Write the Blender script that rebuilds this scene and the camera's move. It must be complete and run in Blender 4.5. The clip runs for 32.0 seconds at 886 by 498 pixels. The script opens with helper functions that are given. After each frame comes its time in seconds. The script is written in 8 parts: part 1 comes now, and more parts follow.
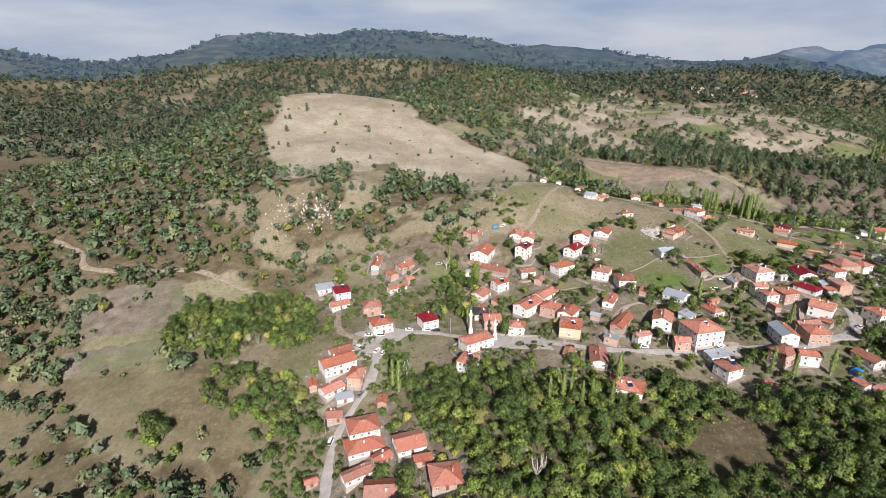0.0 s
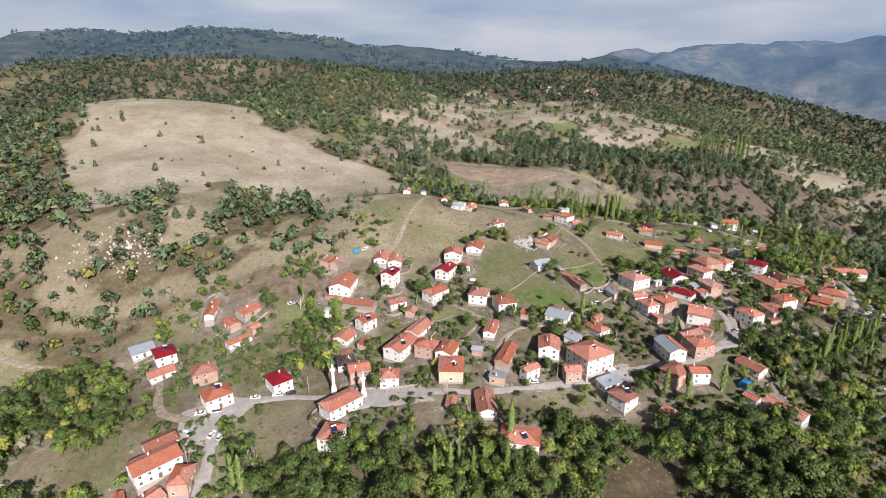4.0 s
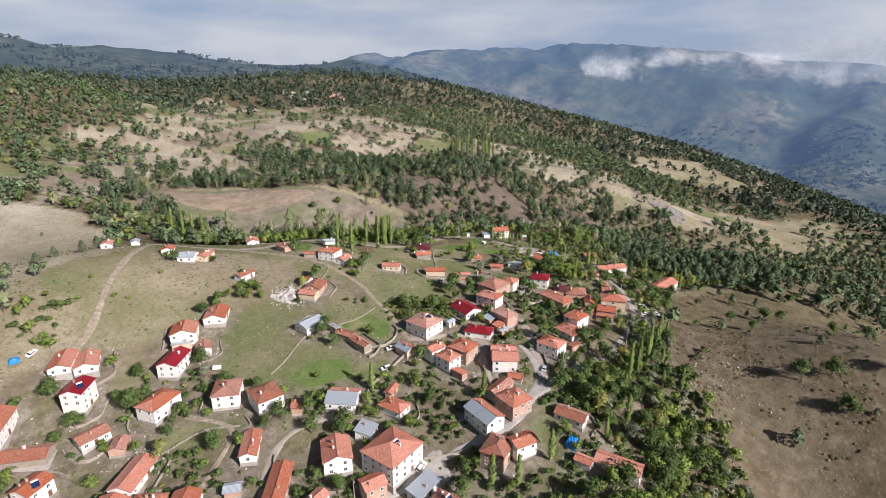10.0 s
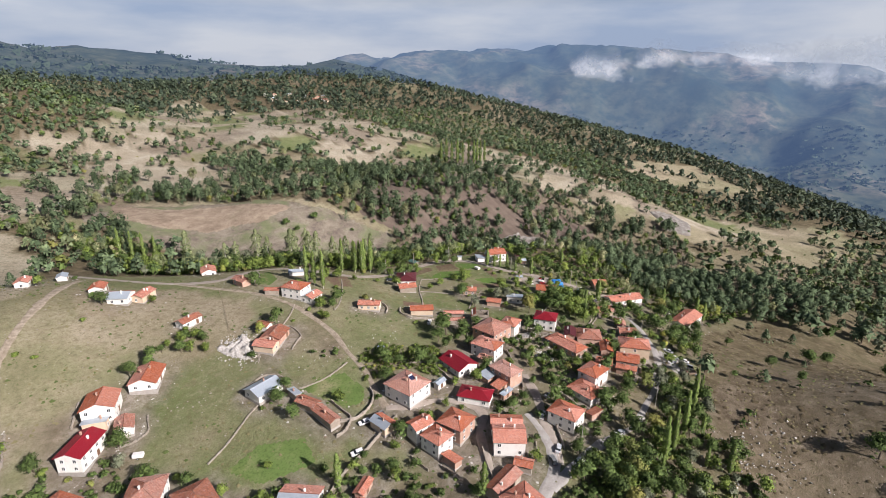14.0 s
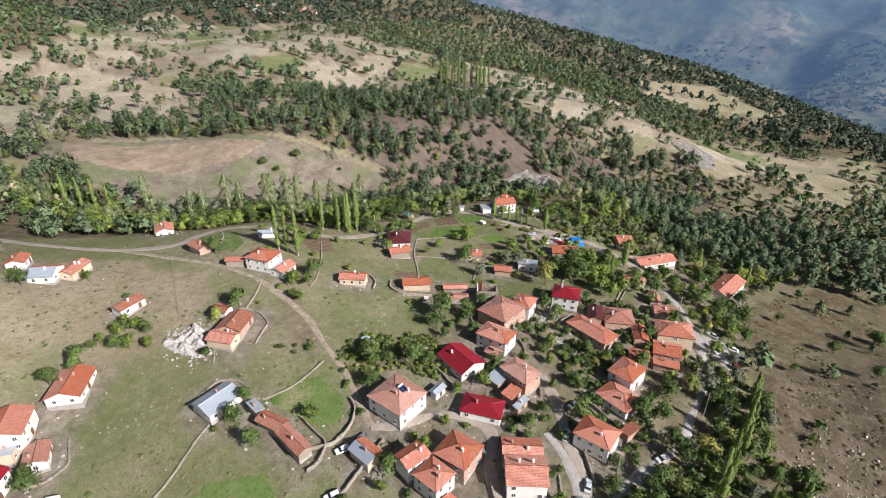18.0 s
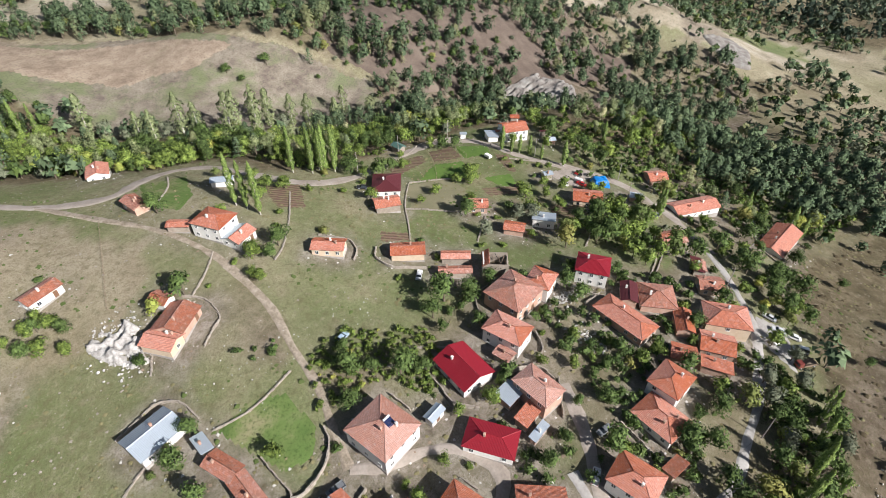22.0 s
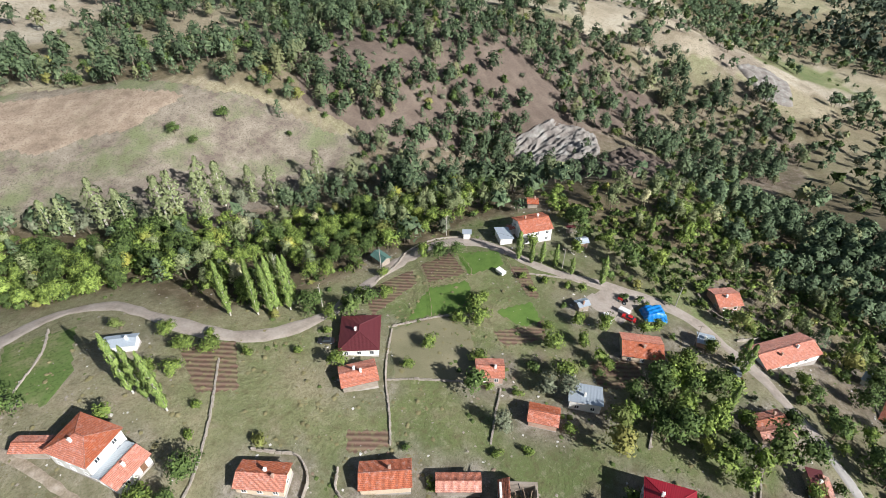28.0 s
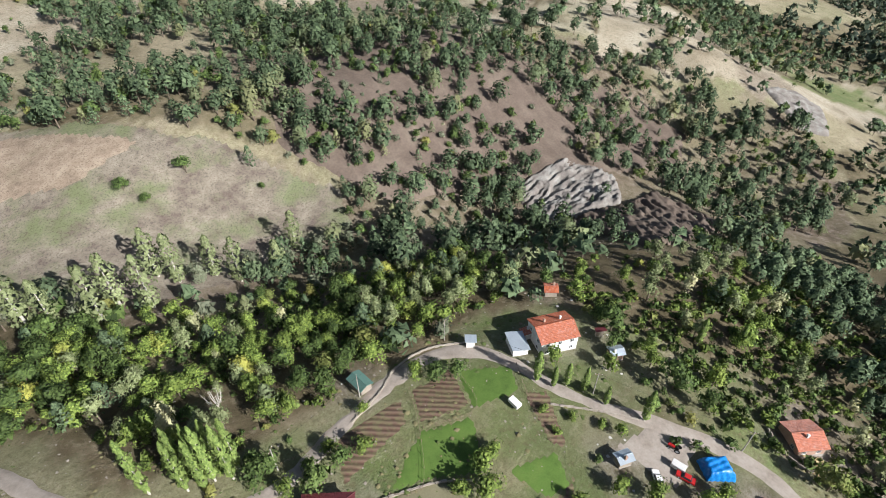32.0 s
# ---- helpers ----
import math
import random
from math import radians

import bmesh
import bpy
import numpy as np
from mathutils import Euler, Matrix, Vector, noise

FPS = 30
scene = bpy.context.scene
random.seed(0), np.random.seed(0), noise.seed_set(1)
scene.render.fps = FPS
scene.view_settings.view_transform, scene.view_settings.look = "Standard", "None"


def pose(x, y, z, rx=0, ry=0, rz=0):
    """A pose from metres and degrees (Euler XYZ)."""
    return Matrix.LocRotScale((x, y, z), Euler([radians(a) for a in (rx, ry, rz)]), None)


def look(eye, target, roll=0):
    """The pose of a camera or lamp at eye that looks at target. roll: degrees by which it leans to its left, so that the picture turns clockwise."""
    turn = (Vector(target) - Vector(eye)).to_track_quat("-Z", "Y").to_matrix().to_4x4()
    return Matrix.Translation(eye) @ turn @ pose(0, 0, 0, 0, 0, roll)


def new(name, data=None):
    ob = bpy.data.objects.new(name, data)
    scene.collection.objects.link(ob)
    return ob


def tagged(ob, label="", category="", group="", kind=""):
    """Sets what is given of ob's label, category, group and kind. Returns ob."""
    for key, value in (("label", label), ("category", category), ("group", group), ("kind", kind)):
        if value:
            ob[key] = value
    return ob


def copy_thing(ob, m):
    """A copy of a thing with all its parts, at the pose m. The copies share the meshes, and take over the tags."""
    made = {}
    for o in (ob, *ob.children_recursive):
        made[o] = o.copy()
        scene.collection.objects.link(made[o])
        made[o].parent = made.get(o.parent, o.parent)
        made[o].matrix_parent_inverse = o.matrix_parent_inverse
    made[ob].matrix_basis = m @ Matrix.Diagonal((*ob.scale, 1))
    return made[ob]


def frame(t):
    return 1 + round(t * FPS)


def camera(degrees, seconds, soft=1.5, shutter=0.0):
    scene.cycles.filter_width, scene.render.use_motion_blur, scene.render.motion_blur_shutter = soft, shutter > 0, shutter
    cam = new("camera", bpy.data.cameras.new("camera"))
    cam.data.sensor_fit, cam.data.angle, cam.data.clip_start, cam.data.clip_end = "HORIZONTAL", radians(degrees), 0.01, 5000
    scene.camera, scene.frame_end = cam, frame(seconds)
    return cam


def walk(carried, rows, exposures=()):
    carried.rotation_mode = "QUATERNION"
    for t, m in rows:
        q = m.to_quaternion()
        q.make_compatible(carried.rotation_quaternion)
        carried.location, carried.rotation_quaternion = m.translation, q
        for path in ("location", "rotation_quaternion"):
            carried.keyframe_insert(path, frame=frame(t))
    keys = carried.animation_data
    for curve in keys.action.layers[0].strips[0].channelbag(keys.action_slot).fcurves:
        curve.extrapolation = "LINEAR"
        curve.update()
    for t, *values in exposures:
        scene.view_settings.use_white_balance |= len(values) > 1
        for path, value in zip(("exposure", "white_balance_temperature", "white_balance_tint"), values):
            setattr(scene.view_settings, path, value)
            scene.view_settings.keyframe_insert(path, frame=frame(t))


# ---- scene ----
cam = camera(79.8, 32.0, soft=0.35)
# the flight: seconds, x, y, z, yaw, pitch
PATH = [
    (0.0, 0.00, 0.00, 120.00, -0.00, -19.60),
    (0.5, 1.00, 6.05, 119.87, -1.40, -19.62),
    (1.0, 2.02, 12.10, 119.74, -3.20, -19.62),
    (1.5, 3.10, 18.11, 119.62, -4.82, -19.63),
    (2.0, 4.28, 24.09, 119.49, -6.74, -19.60),
    (2.5, 5.62, 30.02, 119.36, -8.62, -19.61),
    (3.0, 7.15, 35.87, 119.23, -10.62, -19.59),
    (3.5, 8.90, 41.65, 119.10, -12.54, -19.57),
    (5.5, 16.91, 64.37, 118.60, -21.59, -19.34),
    (6.0, 19.19, 69.92, 118.48, -23.82, -19.31),
    (6.5, 21.74, 75.36, 118.36, -25.82, -19.29),
    (7.0, 24.54, 80.68, 118.24, -27.88, -19.25),
    (7.5, 27.56, 85.89, 118.13, -29.84, -19.26),
    (8.0, 30.77, 90.98, 118.02, -32.13, -19.22),
    (8.5, 34.16, 95.97, 117.92, -34.29, -19.21),
    (9.0, 37.72, 100.86, 117.82, -36.60, -19.17),
    (9.5, 41.43, 105.65, 117.72, -38.68, -19.16),
    (10.0, 45.27, 110.35, 117.64, -40.55, -19.13),
    (10.5, 49.22, 114.99, 117.56, -41.55, -19.11),
    (11.0, 53.26, 119.58, 117.50, -41.69, -19.08),
    (11.5, 57.37, 124.16, 117.44, -41.70, -19.07),
    (12.0, 61.52, 128.74, 117.39, -41.70, -19.05),
    (12.5, 65.71, 133.33, 117.34, -41.71, -19.04),
    (13.0, 69.90, 137.94, 117.29, -41.74, -19.03),
    (13.5, 74.08, 142.54, 117.23, -41.72, -19.02),
    (14.0, 78.26, 147.15, 117.18, -41.72, -19.02),
    (14.5, 82.43, 151.76, 117.12, -41.71, -19.02),
    (16.5, 99.10, 170.20, 116.88, -41.73, -19.69),
    (17.0, 103.26, 174.81, 116.82, -41.69, -21.61),
    (17.5, 107.42, 179.43, 116.76, -41.70, -24.44),
    (18.0, 111.57, 184.03, 116.70, -41.71, -27.58),
    (18.5, 115.72, 188.64, 116.64, -41.76, -30.45),
    (19.0, 119.87, 193.25, 116.58, -41.82, -33.49),
    (19.5, 124.01, 197.84, 116.52, -41.93, -36.21),
    (20.0, 128.15, 202.45, 116.46, -41.97, -38.69),
    (20.5, 132.27, 207.06, 116.40, -41.98, -39.66),
    (21.0, 136.39, 211.68, 116.33, -42.00, -39.64),
    (21.5, 140.50, 216.29, 116.27, -41.98, -39.66),
    (22.0, 144.60, 220.90, 116.19, -42.00, -39.64),
    (22.5, 148.71, 225.50, 116.13, -42.01, -39.64),
    (23.0, 152.82, 230.10, 116.06, -42.04, -39.62),
    (23.5, 156.94, 234.69, 116.00, -42.04, -39.62),
    (24.0, 161.08, 239.28, 115.94, -42.07, -39.62),
    (24.5, 165.25, 243.86, 115.89, -42.08, -39.63),
    (25.0, 169.46, 248.43, 115.84, -42.10, -39.62),
    (25.5, 173.70, 252.99, 115.81, -42.09, -39.62),
    (27.5, 190.80, 271.20, 115.67, -42.05, -39.59),
    (28.0, 195.09, 275.74, 115.62, -42.01, -39.57),
    (28.5, 199.37, 280.26, 115.56, -42.02, -39.58),
    (29.0, 203.64, 284.79, 115.49, -42.01, -39.58),
    (29.5, 207.88, 289.33, 115.41, -41.99, -39.62),
    (30.0, 212.11, 293.88, 115.32, -41.98, -39.61),
    (30.5, 216.33, 298.44, 115.23, -41.98, -39.64),
    (31.0, 220.56, 303.01, 115.15, -41.99, -39.63),
    (31.5, 224.78, 307.57, 115.06, -41.96, -39.65),
    (32.0, 229.01, 312.15, 114.97, -41.95, -39.64),
]
# the camera opens up a little as it tilts down into the village
EXPOSURES = [(0.0, 0.42, 6500, 16), (14.0, 0.46, 6500, 16), (20.0, 0.60, 6350, 12), (32.0, 0.70, 6200, 9)]
walk(cam, [(t, pose(x, y, z, 90 + pitch, 0, yaw)) for t, x, y, z, yaw, pitch in PATH], EXPOSURES)

# ---------------------------------------------------------------- sky, sun, exposure
SUN_EL, SUN_AZ = 31.0, 169.0          # degrees above the horizon, clockwise from +y
world = bpy.data.worlds.new("sky")
scene.world = world
world.use_nodes = True
wn = world.node_tree.nodes
wl = world.node_tree.links
wn.clear()
sky = wn.new("ShaderNodeTexSky")
sky.sky_type, sky.sun_disc = "NISHITA", False
sky.sun_elevation, sky.sun_rotation = radians(SUN_EL), radians(SUN_AZ)
sky.air_density, sky.dust_density = 1.0, 1.5
back = wn.new("ShaderNodeBackground")
back.inputs["Strength"].default_value = 0.037
wout = wn.new("ShaderNodeOutputWorld")
# thin broken cloud over a pale autumn sky
wtc = wn.new("ShaderNodeTexCoord")
wmap = wn.new("ShaderNodeMapping")
wmap.inputs["Scale"].default_value = (3.0, 3.0, 14.0)
wnoise = wn.new("ShaderNodeTexNoise")
wnoise.inputs["Scale"].default_value, wnoise.inputs["Detail"].default_value = 1.1, 7.0
wramp = wn.new("ShaderNodeValToRGB")
wramp.color_ramp.elements[0].position, wramp.color_ramp.elements[0].color = 0.36, (6.9, 9.0, 12.4, 1)
wramp.color_ramp.elements[1].position, wramp.color_ramp.elements[1].color = 0.66, (12.4, 13.6, 15.0, 1)
wmix = wn.new("ShaderNodeMix")
wmix.data_type = "RGBA"
wmix.inputs[0].default_value = 0.8
wsep = wn.new("ShaderNodeSeparateXYZ")
wfac = wn.new("ShaderNodeMapRange")
for wk, wv in (("From Min", 0.09), ("From Max", 0.19), ("To Min", 0.85), ("To Max", 0.05)):
    wfac.inputs[wk].default_value = wv
wl.new(wtc.outputs["Generated"], wsep.inputs[0])
wl.new(wsep.outputs["Z"], wfac.inputs["Value"])
wl.new(wfac.outputs[0], wmix.inputs[0])
wl.new(wtc.outputs["Generated"], wmap.inputs["Vector"])
wl.new(wmap.outputs[0], wnoise.inputs["Vector"])
wl.new(wnoise.outputs[0], wramp.inputs[0])
wl.new(sky.outputs[0], wmix.inputs[6])
wl.new(wramp.outputs[0], wmix.inputs[7])
wl.new(wmix.outputs[2], back.inputs["Color"])
wl.new(back.outputs[0], wout.inputs["Surface"])

sun = new("sun", bpy.data.lights.new("sun", "SUN"))
sun.data.energy, sun.data.angle, sun.data.color = 5.0, radians(0.55), (1.0, 0.955, 0.91)
s_az, s_el = radians(SUN_AZ), radians(SUN_EL)
sun_from = Vector((math.sin(s_az) * math.cos(s_el), math.cos(s_az) * math.cos(s_el), math.sin(s_el)))
sun.matrix_world = look(sun_from * 300 + Vector((150, 300, 0)), Vector((150, 300, 0)))


# ---------------------------------------------------------------- materials
def material(name, rough=0.85, metal=0.0, spec=0.25):
    m = bpy.data.materials.new(name)
    m.use_nodes = True
    p = m.node_tree.nodes["Principled BSDF"]
    p.inputs["Roughness"].default_value = rough
    p.inputs["Metallic"].default_value = metal
    p.inputs["Specular IOR Level"].default_value = spec
    return m, m.node_tree, p


def noise_node(nt, scale, detail=4.0, coord="Object", rough=0.6):
    tc = nt.nodes.new("ShaderNodeTexCoord")
    n = nt.nodes.new("ShaderNodeTexNoise")
    n.inputs["Scale"].default_value, n.inputs["Detail"].default_value = scale, detail
    n.inputs["Roughness"].default_value = rough
    nt.links.new(tc.outputs[coord], n.inputs["Vector"])
    return n


def ramp(nt, fac, stops):
    r = nt.nodes.new("ShaderNodeValToRGB")
    e = r.color_ramp.elements
    while len(e) < len(stops):
        e.new(0.5)
    for el, (pos, col) in zip(e, stops):
        el.position, el.color = pos, (*col, 1)
    nt.links.new(fac, r.inputs[0])
    return r.outputs[0]


def mix(nt, fac, a, b, mode="MIX"):
    m = nt.nodes.new("ShaderNodeMix")
    m.data_type, m.blend_type = "RGBA", mode
    for sock, v in ((m.inputs[0], fac), (m.inputs[6], a), (m.inputs[7], b)):
        if isinstance(v, (int, float)):
            sock.default_value = v
        elif isinstance(v, tuple):
            sock.default_value = (*v, 1)
        else:
            nt.links.new(v, sock)
    return m.outputs[2]


def bump(nt, p, height, strength, dist=0.05):
    b = nt.nodes.new("ShaderNodeBump")
    b.inputs["Strength"].default_value, b.inputs["Distance"].default_value = strength, dist
    nt.links.new(height, b.inputs["Height"])
    nt.links.new(b.outputs[0], p.inputs["Normal"])


def rnd(nt, lo, hi):
    """Object Info's random number, as a value from lo to hi."""
    oi = nt.nodes.new("ShaderNodeObjectInfo")
    mr = nt.nodes.new("ShaderNodeMapRange")
    mr.inputs["To Min"].default_value, mr.inputs["To Max"].default_value = lo, hi
    nt.links.new(oi.outputs["Random"], mr.inputs["Value"])
    return mr.outputs[0]


def scaled(nt, col, value):
    h = nt.nodes.new("ShaderNodeHueSaturation")
    nt.links.new(col, h.inputs["Color"])
    nt.links.new(value, h.inputs["Value"])
    return h.outputs[0]


def mottled(name, dark, mid, light, scale=0.6, fine=6.0, rough=0.85, metal=0.0, relief=0.3, vary=0.12, spec=0.25):
    """Two scales of colour noise, fine relief, and a little difference from object to object."""
    m, nt, p = material(name, rough, metal, spec)
    big, small = noise_node(nt, scale, 5), noise_node(nt, fine, 4)
    c = ramp(nt, big.outputs[0], [(0.3, dark), (0.5, mid), (0.72, light)])
    c2 = ramp(nt, small.outputs[0], [(0.3, tuple(0.75 * v for v in mid)), (0.7, tuple(min(1, 1.2 * v) for v in mid))])
    c = mix(nt, 0.45, c, c2)
    nt.links.new(scaled(nt, c, rnd(nt, 1 - vary, 1 + vary)), p.inputs["Base Color"])
    bump(nt, p, small.outputs[0], relief, 0.04)
    return m


def tile_material(name, base, old, worn, patch):
    """Clay roof tiles: columns across the slope, tile-to-tile colour, weathered and mossy patches."""
    m, nt, p = material(name, 0.8, 0, 0.3)
    tc = nt.nodes.new("ShaderNodeTexCoord")
    br = nt.nodes.new("ShaderNodeTexBrick")
    br.offset = 0.0
    for k, v in (("Scale", 1.0), ("Mortar Size", 0.03), ("Brick Width", 0.24), ("Row Height", 0.36), ("Bias", 0.0)):
        br.inputs[k].default_value = v
    br.inputs["Color1"].default_value = (*base, 1)
    br.inputs["Color2"].default_value = (*old, 1)
    br.inputs["Mortar"].default_value = (*(0.45 * v for v in old), 1)
    nt.links.new(tc.outputs["UV"], br.inputs["Vector"])
    big = noise_node(nt, 0.45, 6, rough=0.7)
    c = mix(nt, ramp(nt, big.outputs[0], [(patch, (0, 0, 0)), (patch + 0.16, (1, 1, 1))]), br.outputs[0], worn)
    sp, pale = noise_node(nt, 2.2, 5, rough=0.75), noise_node(nt, 1.3, 6, rough=0.75)
    c = mix(nt, ramp(nt, sp.outputs[0], [(0.58, (0, 0, 0)), (0.68, (0.65, 0.65, 0.65))]), c, tuple(0.5 * v for v in worn))
    c = mix(nt, ramp(nt, pale.outputs[0], [(0.52, (0, 0, 0)), (0.66, (0.65, 0.65, 0.65))]), c, tuple(0.5 * v + 0.28 for v in base))
    faded = nt.nodes.new("ShaderNodeHueSaturation")
    nt.links.new(c, faded.inputs["Color"])
    nt.links.new(rnd(nt, 1.08, 0.8), faded.inputs["Saturation"])
    nt.links.new(scaled(nt, faded.outputs[0], rnd(nt, 0.8, 1.18)), p.inputs["Base Color"])
    wave = nt.nodes.new("ShaderNodeTexWave")
    wave.wave_type, wave.bands_direction = "BANDS", "X"
    wave.inputs["Scale"].default_value = 1.31
    nt.links.new(tc.outputs["UV"], wave.inputs["Vector"])
    bump(nt, p, wave.outputs["Fac"], 0.6, 0.05)
    return m


def sheet_material(name, col, metal=0.4, rough=0.45, rust=(0.3, 0.16, 0.09), amount=0.66):
    """Corrugated or seamed sheet metal with dull and rusty patches."""
    m, nt, p = material(name, rough, metal, 0.5)
    tc = nt.nodes.new("ShaderNodeTexCoord")
    big, fine = noise_node(nt, 0.35, 5), noise_node(nt, 3.0, 4)
    c = mix(nt, fine.outputs[0], tuple(0.82 * v for v in col), tuple(min(1, 1.12 * v) for v in col))
    c = mix(nt, ramp(nt, big.outputs[0], [(amount, (0, 0, 0)), (amount + 0.12, (0.6, 0.6, 0.6))]), c, rust)
    nt.links.new(scaled(nt, c, rnd(nt, 0.85, 1.1)), p.inputs["Base Color"])
    wave = nt.nodes.new("ShaderNodeTexWave")
    wave.wave_type, wave.bands_direction = "BANDS", "X"
    wave.inputs["Scale"].default_value = 0.9
    nt.links.new(tc.outputs["UV"], wave.inputs["Vector"])
    bump(nt, p, wave.outputs["Fac"], 0.5, 0.05)
    return m


def leaf_material(name, dark, light, dry, dry_at=0.8, far=1.0):
    """Leaves: per-clump and per-tree differences of green, a few dry ones."""
    m, nt, p = material(name, 0.7, 0, 0.15)
    g = nt.nodes.new("ShaderNodeNewGeometry")
    at = nt.nodes.new("ShaderNodeAttribute")
    at.attribute_name = "tint"
    c = mix(nt, g.outputs["Random Per Island"], dark, light)
    c = mix(nt, ramp(nt, at.outputs["Fac"], [(dry_at - 0.15, (0, 0, 0)), (dry_at + 0.1, (0.75, 0.75, 0.75))]), c, dry)
    mr = nt.nodes.new("ShaderNodeMapRange")
    mr.inputs["To Min"].default_value, mr.inputs["To Max"].default_value = 0.7, 1.35
    nt.links.new(at.outputs["Fac"], mr.inputs["Value"])
    c = scaled(nt, c, mr.outputs[0])
    nt.links.new(scaled(nt, c, rnd(nt, 0.85, 1.15)), p.inputs["Base Color"])
    return m


ROOF = {
    "o": tile_material("tile_orange", (0.66, 0.225, 0.125), (0.52, 0.165, 0.095), (0.42, 0.19, 0.12), 0.57),
    "a": tile_material("tile_aged", (0.58, 0.22, 0.135), (0.40, 0.16, 0.105), (0.30, 0.155, 0.11), 0.49),
    "p": tile_material("tile_pink", (0.68, 0.36, 0.28), (0.55, 0.27, 0.2), (0.42, 0.24, 0.18), 0.57),
    "r": sheet_material("sheet_red", (0.30, 0.018, 0.03), 0.1, 0.4, (0.2, 0.03, 0.03)),
    "d": sheet_material("sheet_maroon", (0.13, 0.03, 0.035), 0.1, 0.5, (0.16, 0.06, 0.05)),
    "m": sheet_material("sheet_grey", (0.5, 0.56, 0.62), 0.35, 0.4),
    "k": tile_material("tile_brown", (0.09, 0.07, 0.065), (0.07, 0.055, 0.05), (0.12, 0.09, 0.08), 0.6),
    "e": sheet_material("sheet_green", (0.10, 0.19, 0.16), 0.1, 0.5),
}
WALL = {
    "w": mottled("whitewash", (0.62, 0.59, 0.54), (0.76, 0.74, 0.70), (0.8, 0.79, 0.76), 0.4, 5, 0.9, relief=0.2, vary=0.06),
    "b": mottled("brick_wall", (0.34, 0.21, 0.16), (0.46, 0.3, 0.23), (0.56, 0.42, 0.34), 0.5, 7, 0.92),
    "s": mottled("stone_wall", (0.22, 0.18, 0.15), (0.33, 0.28, 0.23), (0.45, 0.40, 0.34), 0.8, 4, 0.95, relief=0.7),
    "c": mottled("cream_plaster", (0.48, 0.36, 0.26), (0.62, 0.49, 0.36), (0.68, 0.57, 0.45), 0.4, 6, 0.9),
}
M_STONE = mottled("dry_stone", (0.2, 0.17, 0.14), (0.33, 0.29, 0.245), (0.46, 0.42, 0.37), 0.9, 3.5, 0.95, relief=0.7)
M_PALESTONE = mottled("pale_stone", (0.33, 0.31, 0.29), (0.5, 0.48, 0.455), (0.62, 0.6, 0.57), 0.9, 3.5, 0.95, relief=0.7)
M_OUTCROP = mottled("outcrop_rock", (0.13, 0.11, 0.095), (0.40, 0.38, 0.355), (0.66, 0.64, 0.61), 1.1, 3.0, 0.97, relief=1.0, vary=0)
M_CLIFF = mottled("cliff_rock", (0.10, 0.08, 0.07), (0.23, 0.21, 0.19), (0.45, 0.46, 0.43), 0.16, 1.2, 0.97, relief=1.0, vary=0)
M_PLINTH = mottled("plinth", (0.25, 0.23, 0.21), (0.38, 0.35, 0.32), (0.46, 0.43, 0.4), 0.7, 4, 0.95, relief=0.5)
M_WOOD = mottled("grey_wood", (0.14, 0.10, 0.075), (0.24, 0.18, 0.13), (0.34, 0.27, 0.2), 1.5, 9, 0.85)
M_BARK = mottled("bark", (0.08, 0.06, 0.045), (0.15, 0.12, 0.09), (0.24, 0.2, 0.16), 1.2, 8, 0.95, relief=0.7)
M_PALEBARK = mottled("pale_bark", (0.34, 0.31, 0.27), (0.5, 0.47, 0.42), (0.62, 0.59, 0.54), 1.2, 6, 0.9)
M_FRAME = mottled("white_frame", (0.66, 0.65, 0.62), (0.74, 0.73, 0.71), (0.8, 0.8, 0.78), 2, 9, 0.5, relief=0.05)
M_DOOR = mottled("brown_door", (0.10, 0.05, 0.03), (0.18, 0.1, 0.06), (0.25, 0.15, 0.09), 1.5, 9, 0.6)
M_ROAD = mottled("packed_road", (0.2, 0.165, 0.135), (0.33, 0.285, 0.245), (0.45, 0.40, 0.355), 0.22, 1.6, 0.95, relief=0.4, vary=0)
M_CONCRETE = mottled("concrete_road", (0.24, 0.22, 0.2), (0.36, 0.34, 0.32), (0.48, 0.46, 0.44), 0.3, 1.6, 0.9, relief=0.3, vary=0)
M_TRACK = mottled("dirt_track", (0.13, 0.115, 0.07), (0.29, 0.24, 0.185), (0.50, 0.445, 0.38), 0.55, 2.2, 0.97, relief=0.6, vary=0)
M_RUBBER = mottled("rubber", (0.015, 0.015, 0.015), (0.025, 0.025, 0.025), (0.04, 0.04, 0.04), 3, 20, 0.9, vary=0)
M_TARP = mottled("blue_tarp", (0.0, 0.10, 0.36), (0.01, 0.2, 0.58), (0.05, 0.3, 0.7), 0.8, 3, 0.4, relief=0.8, vary=0, spec=0.5)
M_PANEL = mottled("solar_panel", (0.01, 0.015, 0.04), (0.02, 0.03, 0.08), (0.03, 0.05, 0.12), 2, 9, 0.15, vary=0, relief=0.02, spec=0.5)
M_HAY = mottled("hay", (0.36, 0.27, 0.13), (0.5, 0.39, 0.2), (0.6, 0.5, 0.3), 1, 6, 0.95, relief=0.8)


def glass_material():
    m, nt, p = material("window_glass", 0.08, 0, 0.5)
    n = noise_node(nt, 1.5, 2)
    nt.links.new(mix(nt, n.outputs[0], (0.015, 0.02, 0.025), (0.06, 0.07, 0.08)), p.inputs["Base Color"])
    return m


